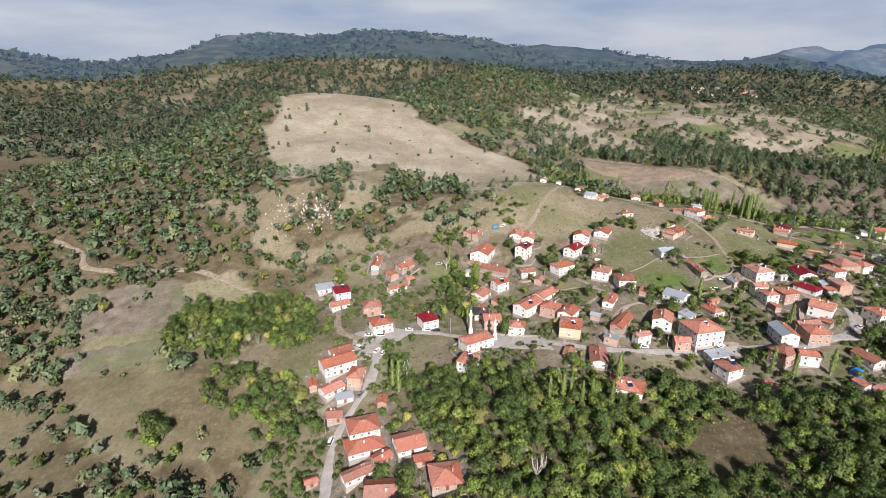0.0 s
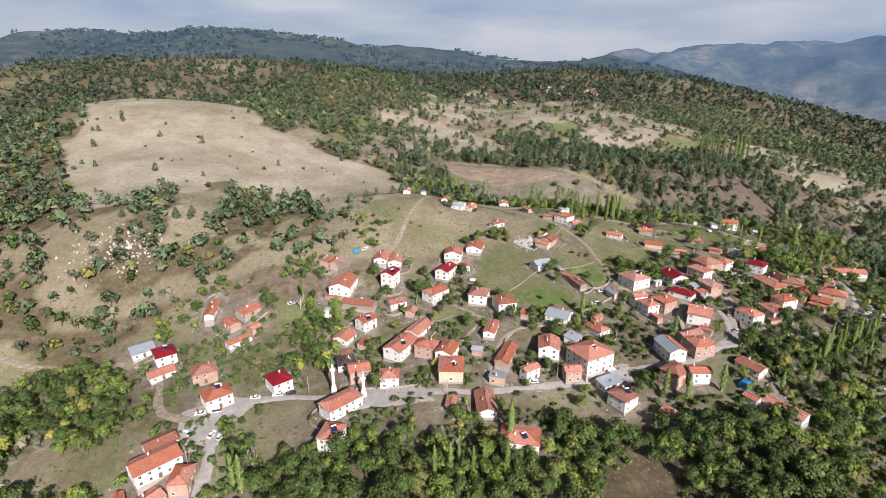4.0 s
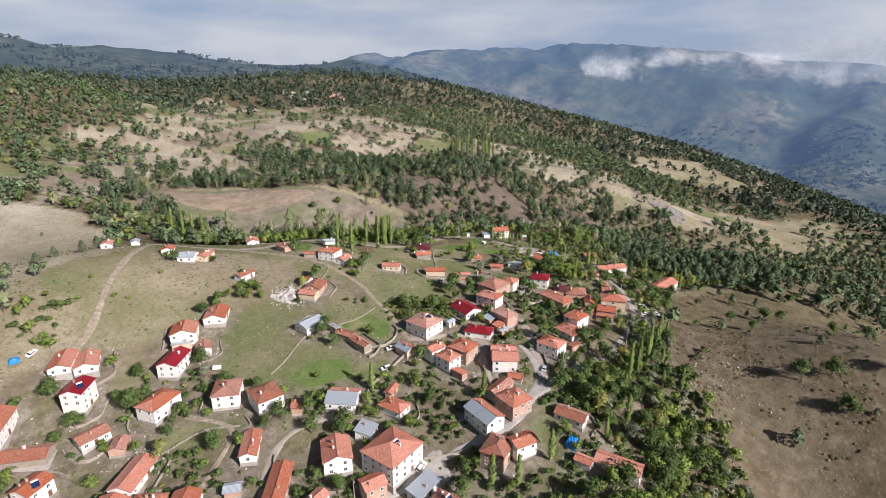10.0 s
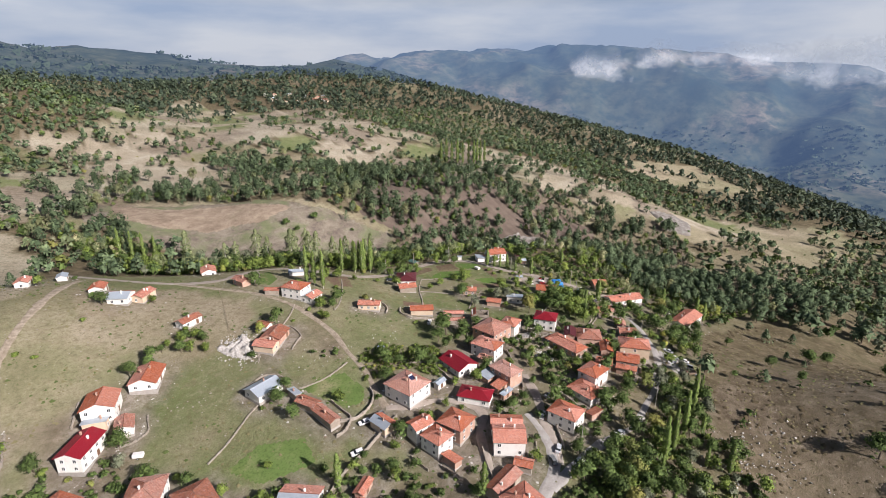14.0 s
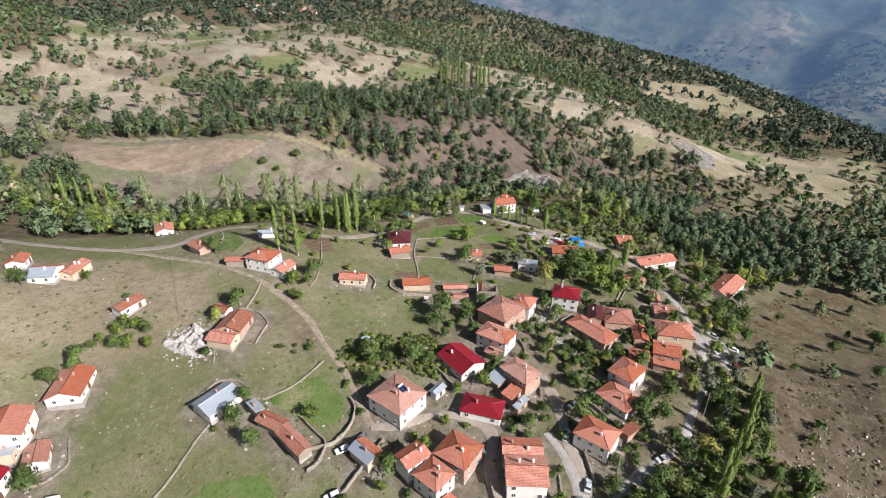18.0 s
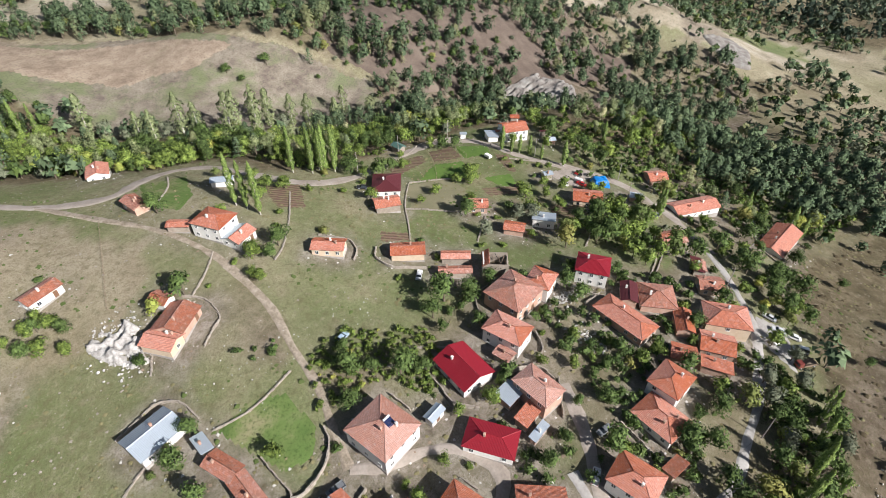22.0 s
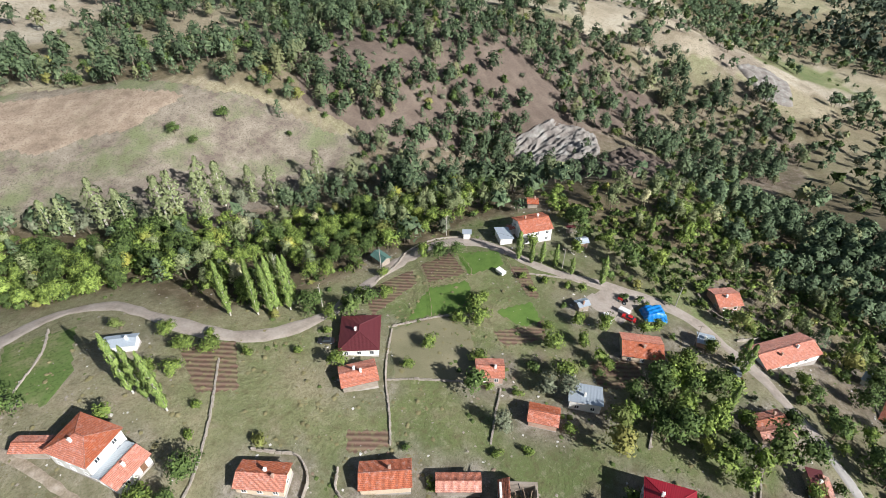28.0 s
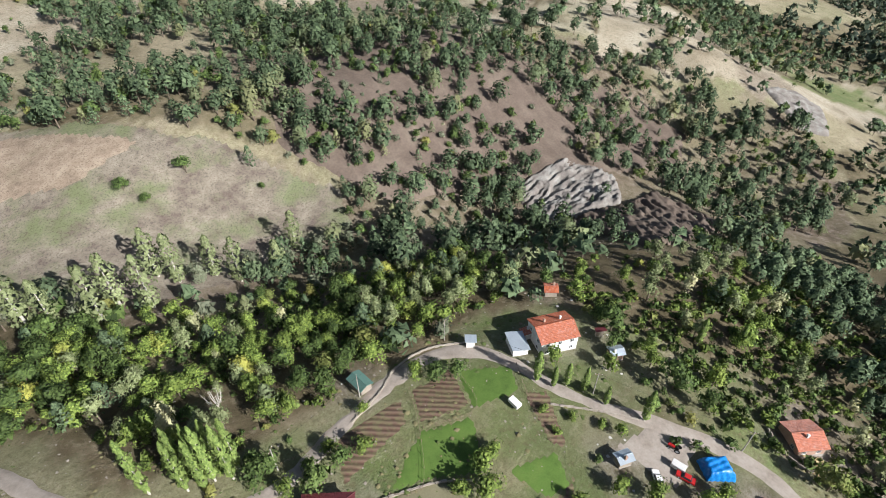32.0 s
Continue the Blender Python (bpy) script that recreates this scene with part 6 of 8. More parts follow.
def tree_proto(name, kind, h, r, n, size, mat, label, category, seed, bark=M_BARK):
    """One tree with trunk, limbs and crown as parts, standing at the origin."""
    rng = random.Random(seed)
    thing = new(name)
    tagged(thing, label, category)
    bm = bmesh.new()
    lean = rng.uniform(-0.02, 0.02) * h
    tube(bm, [(0, 0, -0.5), (lean * 0.4, 0, h * 0.3), (lean, lean * 0.5, h * (0.6 if kind != "poplar" else 0.9))], [0.035 * h ** 0.8 + 0.06, 0.028 * h ** 0.8 + 0.03, 0.03], 7)
    part("trunk", bm, bark, thing)
    if kind == "broad":
        for k in range(5):
            a = k * 1.26 + rng.uniform(-0.3, 0.3)
            bm = bmesh.new()
            b = Vector((lean * 0.5, 0, h * rng.uniform(0.25, 0.4)))
            e = Vector((math.cos(a) * r * 0.6, math.sin(a) * r * 0.6, h * rng.uniform(0.6, 0.75)))
            tube(bm, [b, b.lerp(e, 0.5) + Vector((0, 0, 0.2)), e], [0.09, 0.06, 0.02], 5)
            part("limb", bm, bark, thing)
    c, swell = crown(seed, kind, h, r, n, size)
    g = np.random.RandomState(seed)
    from_arrays("crown", c.reshape(-1, 3), np.arange(n * 3).reshape(-1, 3), mat, parent=thing, tint=np.full(n * 3, 0.3 + 0.4 * g.rand()), tri=True, normals=np.repeat(swell, 3, 0))
    return thing


PROTOS = {
    "walnut": [tree_proto("walnut_tree", "broad", 8.5, 4.4, 1040, 0.37, M_LEAF, "spreading dark green walnut tree beside the houses", "tree", 301 + k) for k in range(3)],
    "fruit": [tree_proto("fruit_tree", "broad", 5.2, 2.8, 600, 0.3, M_ORCHARD, "small light green fruit tree in a garden", "tree", 311 + k) for k in range(3)],
    "poplar": [tree_proto("poplar_tree", "poplar", 16.5, 2.1, 1240, 0.36, M_POPLAR, "tall slender light green poplar", "poplar", 321 + k, M_PALEBARK) for k in range(3)],
    "shrub": [tree_proto("garden_shrub", "bush", 2.8, 2.1, 340, 0.29, M_ORCHARD, "rounded green garden shrub", "shrub", 331 + k) for k in range(2)],
    "pine": [tree_proto("pine_tree", "pine", 8.0, 3.4, 840, 0.37, M_PINE, "dark green pine standing alone on the dry slope", "pine", 341 + k) for k in range(2)],
    "pale": [tree_proto("pale_poplar_tree", "poplar", 13.5, 2.6, 660, 0.35, M_PALELEAF, "half-bare pale poplar with whitish trunk", "poplar", 361 + k, M_PALEBARK) for k in range(3)],
    "willow": [tree_proto("silver_tree", "broad", 7.5, 3.5, 720, 0.35, M_GREYLEAF, "silvery grey-green tree beside a wall", "tree", 351 + k) for k in range(2)],
}
USED = set()


def plant(kind, x, y, scale=1.0, tall=1.0):
    rng = random.Random(int(x * 31 + y * 17))
    proto = rng.choice(PROTOS[kind])
    m = pose(x, y, at(x, y) - 0.05, 0, 0, rng.uniform(0, 360)) @ Matrix.Diagonal((scale, scale, scale * tall, 1))
    if proto.name not in USED:
        USED.add(proto.name)
        proto.matrix_basis = m
        return proto
    return copy_thing(proto, m)


# poplars along lanes and ditches
for px, py in ((-23, 208), (-20, 205), (78, 203), (80, 207), (45, 190), (50, 188), (54, 191), (58, 187), (63, 190), (70, 186), (4, 312), (228, 205), (232, 207), (236, 206), (241, 208), (246, 207), (251, 209), (256, 209), (262, 211), (267, 213)):
    plant("poplar", px, py, 0.62 + 0.02 * (px % 9), 1.3)
for px, py in ((170, 232), (152, 198), (167, 197), (146, 204), (206, 192), (244, 190), (356, 270), (362, 249), (364, 254), (317, 288), (319, 290), (139, 262)):
    plant("poplar", px, py, 0.85, 0.95)
for px, py in ((219, 389), (225, 385), (228, 383), (230, 384), (233, 382), (226, 388), (229, 387), (232, 386), (235, 384), (191, 376), (193, 372), (195, 367), (137, 524), (143, 520), (149, 518), (155, 515)):
    plant("poplar", px, py, 0.85, 1.45)
for px, py, ps in ((304, 359, 0.8), (306, 355, 0.55), (309, 353, 0.6), (311, 349, 0.65), (312, 343, 0.55), (316, 334, 0.8), (352, 338, 0.7), (362, 330, 0.6), (300, 285, 0.7), (372, 300, 0.6)):
    plant("poplar", px, py, ps, 0.95)
for px, py in ((551, 681), (556, 676), (559, 669), (564, 663), (568, 657), (572, 650), (574, 642), (583, 645), (590, 646), (597, 645)):
    plant("poplar", px, py, 1.3, 1.6)
# single trees on the right slope and in the fields
for px, py, ps in ((282, 158, 1.5), (290, 150, 1.2), (276, 140, 1.3), (305, 130, 1.2), (330, 205, 0.9), (352, 196, 1.1), (362, 190, 1.0), (340, 228, 0.6), (318, 190, 0.7), (380, 170, 1.0), (300, 210, 0.5), (345, 150, 1.0)):
    plant("walnut", px, py, ps * 0.8)
for px, py, ps in ((183, 349, 0.75), (181, 340, 0.50), (131, 359, 0.60), (132, 349, 0.60), (129, 363, 0.60), (184, 350, 0.70), (180, 342, 0.45), (126, 360, 0.60), (127, 352, 0.60), (121, 360, 0.50)):
    plant("fruit", px, py, ps * 1.5)
for px, py, ps in ((253, 528, 0.8), (277, 526, 0.8), (300, 508, 0.6), (258, 520, 0.6)):
    plant("walnut", px, py, ps)
for px, py, ps in ((-70, 398, 1.1), (-62, 405, 1.0), (-30, 402, 0.9), (-12, 396, 1.0), (2, 404, 1.0), (15, 415, 0.8), (40, 418, 1.1), (52, 425, 1.0), (60, 432, 0.9), (72, 430, 1.0), (80, 440, 1.1), (86, 448, 1.0), (20, 398, 0.7), (-90, 405, 1.0), (-100, 398, 1.0), (-45, 408, 0.9)):
    plant("pine", px, py, ps * 0.85)
# trees between the houses
for px, py, ps in ((183, 300, 0.9), (188, 296, 0.8), (193, 291, 0.9), (178, 292, 0.7), (198, 288, 0.7), (186, 306, 0.7), (219, 303, 1.1), (226, 300, 0.9), (212, 300, 0.7), (62, 316, 1.0), (66, 309, 1.0), (44, 330, 1.0), (48, 312, 0.9), (42, 309, 0.8), (72, 326, 0.8), (97, 302, 0.8), (94, 321, 0.9), (79, 296, 0.8), (72, 290, 0.8), (100, 272, 0.7), (141, 305, 0.75), (146, 309, 0.6), (112, 352, 0.8), (105, 350, 0.7), (128, 360, 0.6), (133, 356, 0.6), (124, 354, 0.6), (118, 358, 0.6), (192, 350, 0.8), (188, 346, 0.6), (235, 232, 0.8), (240, 228, 0.7), (250, 232, 0.8), (228, 252, 0.7), (236, 258, 0.6), (222, 256, 0.6), (212, 252, 0.6), (204, 250, 0.6), (213, 228, 0.8), (206, 224, 0.7), (84, 245, 0.6), (100, 238, 0.7), (107, 234, 0.7), (120, 252, 0.7), (152, 243, 0.6), (55, 246, 0.6), (6, 276, 0.8), (-50, 322, 0.9), (-56, 316, 0.8), (-30, 330, 0.7), (-15, 318, 0.8), (8, 300, 0.9), (12, 292, 0.9), (350, 262, 1.0), (338, 262, 0.9), (332, 255, 0.9), (326, 246, 0.8), (340, 244, 0.8), (354, 282, 0.8), (316, 244, 0.8)):
    plant("walnut", px, py, ps)
for px, py, ps in ((276, 351, 1.0), (272, 346, 1.1), (268, 350, 0.9), (280, 352, 0.8), (255, 348, 0.9), (262, 336, 0.8), (246, 346, 0.6), (282, 326, 1.0), (276, 318, 1.0), (289, 322, 0.9), (295, 328, 0.9), (300, 322, 0.9), (286, 332, 0.7), (312, 312, 0.8), (306, 300, 1.0), (318, 298, 0.8), (240, 372, 0.7), (246, 374, 0.7), (252, 376, 0.8), (258, 371, 0.8), (264, 380, 0.7), (205, 382, 0.9), (210, 378, 0.9), (200, 376, 0.8), (196, 380, 0.8), (216, 372, 0.6), (203, 390, 0.8), (160, 262, 0.7), (206, 270, 0.7), (211, 273, 0.6), (224, 270, 0.7), (230, 264, 0.8), (238, 270, 0.7), (244, 262, 0.6), (176, 268, 0.5), (186, 266, 0.5), (246, 252, 0.7), (252, 252, 0.8), (140, 240, 0.8), (133, 243, 0.7), (95, 228, 0.8), (112, 212, 0.9), (146, 212, 0.8), (150, 228, 0.6), (48, 284, 0.8), (40, 276, 0.7), (54, 296, 0.6), (20, 296, 0.9), (28, 300, 0.8), (-18, 296, 0.6), (-62, 262, 0.8), (-55, 240, 0.8), (-20, 184, 0.8), (-16, 160, 0.7), (-3, 182, 0.8), (86, 290, 0.7), (104, 296, 0.6), (126, 282, 0.5), (300, 248, 0.7), (294, 262, 0.7), (310, 246, 0.8), (320, 262, 0.7), (330, 276, 0.8)):
    plant("fruit", px, py, ps * 1.15)
for px, py, ps in ((106, 286, 0.9), (230, 318, 0.8), (214, 318, 0.8), (246, 314, 0.9), (252, 310, 0.9), (236, 262, 1.0), (178, 350, 0.9), (182, 343, 0.8), (168, 346, 0.6), (75, 375, 0.9), (80, 372, 0.9), (62, 378, 1.0), (70, 392, 0.8), (98, 388, 0.8), (226, 366, 0.9), (236, 368, 0.9), (298, 352, 1.0), (302, 346, 1.0), (306, 340, 1.0), (296, 346, 0.9), (258, 328, 0.8), (262, 322, 0.9), (312, 350, 0.8), (212, 384, 0.9), (196, 358, 0.9), (200, 364, 0.9), (250, 266, 0.8), (232, 276, 0.7), (160, 244, 0.8), (190, 262, 0.7), (16, 308, 1.0), (30, 262, 0.9), (44, 256, 0.9), (56, 262, 0.9), (78, 270, 0.9), (88, 262, 0.9)):
    plant("shrub", px, py, ps)
for px, py, ps in ((252, 318, 1.0), (268, 318, 1.1), (92, 312, 1.0), (262, 224, 1.2), (268, 228, 1.0), (255, 216, 1.1), (275, 221, 1.0), (283, 226, 0.8), (272, 314, 1.0)):
    plant("willow", px, py, ps * 0.9)


# pale poplars along the lower edge of the fallow field
for k, (px, py) in enumerate(((187, 500), (192, 494), (197, 488), (202, 484), (208, 479), (214, 476), (220, 471), (247, 486), (252, 480), (258, 476), (264, 478), (270, 470), (276, 474), (240, 468), (282, 462), (290, 470), (232, 474), (226, 466), (180, 508), (174, 514), (296, 476), (302, 468))):
    plant("willow" if k % 3 == 0 else "pale", px, py, 1.1 + 0.06 * (k % 5), 1.05)
# the strip of trees and poplars along the east lane
for k, (px, py) in enumerate(((216, 208), (222, 203), (228, 199), (236, 200), (244, 202), (252, 203), (258, 205), (264, 207), (270, 210), (276, 214), (210, 203), (204, 199), (198, 196), (192, 192), (216, 196), (224, 192), (232, 194), (240, 196), (248, 198), (200, 186), (210, 188), (218, 184))):
    plant(("walnut", "poplar", "walnut", "willow")[k % 4], px, py, (0.8, 0.55, 0.92, 0.98)[k % 4])
# yards and gardens between the houses
grng = random.Random(77)
yard_trees = []
for k in range(4200):
    px, py = grng.uniform(-70, 330), grng.uniform(200, 385)
    if not inside(np.array([px]), np.array([py]), VILLAGE)[0] or any(inside(np.array([px]), np.array([py]), r)[0] for r in MEADOWS):
        continue
    if py > 322 and px < 205 and px > 58:
        continue
    if fbm(px, py, 24, 411) < 0.1 or not clear_of(np.array([px]), np.array([py]), 1.6)[0]:
        continue
    if all((px - a) ** 2 + (py - b) ** 2 > 6.5 for a, b in yard_trees):
        yard_trees.append((px, py))
for hx, hy, rad, rot, a, b in HOUSES:
    for k in range(1):
        q = grng.uniform(0, 6.28)
        px, py = hx + (rad + grng.uniform(1.0, 3.5)) * math.cos(q), hy + (rad + grng.uniform(1.0, 3.5)) * math.sin(q)
        if hy < 450 and clear_of(np.array([px]), np.array([py]), 0.9)[0] and all((px - c) ** 2 + (py - d) ** 2 > 8 for c, d in yard_trees):
            yard_trees.append((px, py))
yard = np.array(yard_trees)
third = np.arange(len(yard)) % 3
stand("garden_trees", yard[third == 0], "broad", 6.6, 3.1, 480, 0.35, M_LEAF, "dark green trees in the yards between houses", 61)
stand("garden_fruit_trees", yard[third == 1], "broad", 4.6, 2.3, 340, 0.32, M_ORCHARD, "small fruit trees in the yards between houses", 62)
bx, by, bg = scatter(-70, 330, 150, 345, 2.9, 23)
hit = inside(bx, by, VILLAGE) & (fbm(bx, by, 17, 415) > 0.06) & (bg.rand(len(bx)) < 0.75) & clear_of(bx, by, 1.0)
for ring in MEADOWS:
    hit &= ~inside(bx, by, ring)
hit &= ~((by > 322) & (bx > 58) & (bx < 205))
stand("yard_bushes", np.stack([bx[hit], by[hit]], 1), "bush", 2.4, 1.7, 110, 0.3, M_LEAF, "thick dark green bushes and vines between the yards", 64, trunk=False, spread=0.5)
GARDEN_ROWS = [(171, 293), (176, 307), (188, 312), (207, 298), (205, 284), (195, 279), (188, 292)]
bx, by, bg = scatter(165, 210, 276, 314, 1.7, 24)
hit = inside(bx, by, GARDEN_ROWS, 2, 5) & clear_of(bx, by, 0.6)
stand("vegetable_rows", np.stack([bx[hit], by[hit]], 1), "bush", 1.5, 1.1, 70, 0.24, M_ORCHARD, "bright green vegetable rows and vines in a walled garden", 65, trunk=False, spread=0.4)
stand("garden_bushes", yard[third == 2], "bush", 2.6, 1.9, 220, 0.29, M_LEAF, "low green bushes along yards and walls", 63, trunk=False)


def bare_tree(x, y, h, seed):
    """A dead or leafless pale tree: trunk and many bare branches."""
    rng = random.Random(seed)
    thing = tagged(new("bare_tree"), "leafless tree with pale bleached branches", "tree")
    thing.matrix_basis = pose(x, y, at(x, y))
    bm = bmesh.new()
    tube(bm, [(0, 0, -0.4), (0.1, 0.1, h * 0.35)], [0.28, 0.2], 7)
    part("trunk", bm, M_PALEBARK, thing)
    for k in range(9):
        a = k * 0.7 + rng.uniform(-0.2, 0.2)
        out = rng.uniform(0.08, 0.3) * h
        e = Vector((math.cos(a) * out, math.sin(a) * out, h * rng.uniform(0.75, 1.0)))
        b = Vector((0.1, 0.1, h * rng.uniform(0.15, 0.34)))
        bm = bmesh.new()
        mid = b.lerp(e, 0.5) + Vector((math.cos(a), math.sin(a), 0)) * 0.06 * h
        tube(bm, [b, mid, e], [0.14, 0.09, 0.02], 5)
        for t in range(4):
            s = mid.lerp(e, t / 4)
            w = s + Vector((rng.uniform(-1, 1), rng.uniform(-1, 1), rng.uniform(0.4, 1.2))) * h * 0.09
            tube(bm, [s, w], [0.05, 0.012], 4)
        part("branch", bm, M_PALEBARK, thing)


bare_tree(33, 150, 11.0, 1)
bare_tree(36, 153, 8.0, 4)
bare_tree(-17, 214, 8.5, 2)
bare_tree(-3, 203, 6.5, 3)
bare_tree(2, 310, 9.0, 5)
bare_tree(238, 402, 8.0, 6)


# ---------------------------------------------------------------- field walls, fences
def stone_wall(pts, height=0.6, width=0.5, label="low dry stone field wall of pale rough stones"):
    """A dry wall laid of single rough stones in two or three courses."""
    line = spline(pts, 1.1)
    rng = random.Random(len(line) * 7 + int(pts[0][0]))
    bm = bmesh.new()
    for k in range(len(line) - 1):
        a, b = line[k], line[k + 1]
        d = (b - a).normalized()
        s = Vector((-d.y, d.x, 0))
        c0 = (a + b) / 2
        for course in range(2):
            hh = height / 2 * rng.uniform(0.75, 1.15)
            c = c0 + d * rng.uniform(-0.2, 0.2) + s * rng.uniform(-0.08, 0.08)
            z = at(c.x, c.y) - 0.12 + course * height / 2
            w, l = width * rng.uniform(0.75, 1.1) * (1 - 0.18 * course), 0.62 * rng.uniform(0.8, 1.15)
            vs = box(bm, -l, l, -w / 2, w / 2, 0, hh)
            for v in vs:
                v.co = Vector((c.x, c.y, z)) + d * (v.co.x + rng.uniform(-0.07, 0.07)) + s * (v.co.y + rng.uniform(-0.07, 0.07)) + Vector((0, 0, v.co.z + rng.uniform(-0.06, 0.06)))
    ob = part("stone_wall", bm, M_STONE)
    return tagged(ob, label, "wall", kind="structure")


for wall_line in (
        [(210, 375), (205, 366), (200, 358), (193, 349), (188, 345)], [(251, 359), (244, 352), (239, 346), (234, 338), (229, 331)],
        [(239, 346), (246, 341), (257, 331)], [(260, 326), (254, 322), (247, 317)], [(252, 360), (265, 355), (272, 350)],
        [(260, 379), (271, 382.5), (279, 386.5), (290, 386.5), (302, 380)], [(280, 269), (289, 272), (300, 276)], [(269, 267), (282, 271), (290, 274)],
        [(181, 413), (178, 403), (171, 393)], [(175, 358), (169, 351), (163, 346)], [(274, 292), (281, 295), (290, 298)],
        [(68, 283), (82, 284), (93, 278)], [(150, 307), (160, 306), (172, 309)], [(113, 296), (121, 300), (131, 307), (135, 309)],
        [(160, 664), (180, 663), (203, 662)], [(207, 283), (196, 292), (188, 297)],
        [(210, 288), (200, 296)], [(163, 344), (150, 338), (145, 330)], [(301, 352), (309, 343), (315, 335)], [(330, 240), (338, 256), (350, 262)]):
    stone_wall(wall_line)
for wall_line in ([(134, 261), (143, 265), (154, 268), (169, 273)], [(152, 284), (158, 281), (165, 283), (169, 287), (170, 291)], [(210, 236), (204, 228)], [(216, 256), (224, 264)], [(160, 214), (146, 220), (136, 226)], [(82, 236), (92, 250), (97, 258)], [(24, 246), (40, 241), (54, 239)], [(183, 246), (178, 238), (174, 230)]):
    stone_wall(wall_line, 1.3, 0.45, "pale plastered retaining wall along a lane")


def yard_walls():
    """Low walls on two sides of the yards in the dense part of the village."""
    rng = random.Random(19)
    for hx, hy, rad, rot, la, lb in HOUSES:
        if hy > 345 or hy < 150 or la * lb < 12 or rng.random() < 0.3:
            continue
        c, s = math.cos(radians(rot)), math.sin(radians(rot))
        sx, sy = rng.choice((-1, 1)), rng.choice((-1, 1))
        da, db = la + rng.uniform(2.6, 4.6), lb + rng.uniform(2.6, 4.6)
        line = [(hx + u * c - v * s, hy + u * s + v * c) for u, v in ((-sx * la, sy * db), (0, sy * db), (sx * la * 0.9, sy * db), (sx * da, sy * lb * 0.7), (sx * da, -sy * lb * 0.8))]
        ok = clear_of(np.array([q[0] for q in line]), np.array([q[1] for q in line]), 0.7)
        run = []
        for q, fine in zip(line, ok):
            if fine:
                run.append(q)
            elif len(run) > 1:
                break
            else:
                run = []
        if len(run) > 1:
            stone_wall(run, rng.uniform(0.8, 1.4), 0.4, "low rough stone wall round a house yard")


yard_walls()


def fence(pts, label="thin wooden post and wire fence", gap=2.6):
    line = spline(pts, gap)
    thing = tagged(new("fence"), label, "fence")
    thing.matrix_basis = pose(line[0].x, line[0].y, at(line[0].x, line[0].y))
    o = Vector((line[0].x, line[0].y, at(line[0].x, line[0].y)))
    tops = []
    for q in line:
        p = Vector((q.x, q.y, at(q.x, q.y))) - o
        bm = bmesh.new()
        tube(bm, [p + Vector((0, 0, -0.3)), p + Vector((0.02, 0, 1.25))], [0.07, 0.06], 5)
        part("post", bm, M_WOOD, thing)
        tops.append(p)
    for h in (0.5, 1.05):
        bm = bmesh.new()
        tube(bm, [a + Vector((0, 0, h)) for a in tops], [0.025] * len(tops), 4)
        part("wire", bm, M_WOOD, thing)


fence([(154, 395), (149, 374), (144, 356)])
fence([(277, 378.5), (271, 367), (262, 355.5), (256, 359)])
fence([(291, 377), (286, 363), (272, 367)])
fence([(304, 366), (299, 358), (293, 345)])
fence([(242, 379), (250, 378.5), (256, 381)], "pale concrete garden posts along the road")
fence([(340, 300), (352, 296), (362, 288)])


# ---------------------------------------------------------------- vehicles
PAINT = {}


def paint(name, col):
    if name not in PAINT:
        PAINT[name] = mottled("paint_" + name, tuple(0.9 * c for c in col), col, tuple(min(0.85, 1.08 * c) for c in col), 0.8, 6, 0.28, relief=0.02, vary=0.02, spec=0.5)
    return PAINT[name]


def loft(bm, rows):
    """Skin between outlines that have the same number of corners."""
    rings = [[bm.verts.new(c) for c in row] for row in rows]
    for a, b in zip(rings, rings[1:]):
        for i in range(len(a)):
            j = (i + 1) % len(a)
            bm.faces.new((a[i], a[j], b[j], b[i]))
    bm.faces.new(rings[0][::-1])
    bm.faces.new(rings[-1])


def wheel(thing, x, y, r=0.31):
    bm = bmesh.new()
    tube(bm, [(x, y - 0.1, r), (x, y - 0.08, r), (x, y + 0.08, r), (x, y + 0.1, r)], [r * 0.86, r, r, r * 0.86], 14)
    t = part("wheel", bm, M_RUBBER, thing)
    bm = bmesh.new()
    s = 1 if y > 0 else -1
    tube(bm, [(x, y + s * 0.1, r), (x, y + s * 0.118, r)], [r * 0.6, r * 0.5], 10)
    part("rim", bm, ROOF["m"], t)


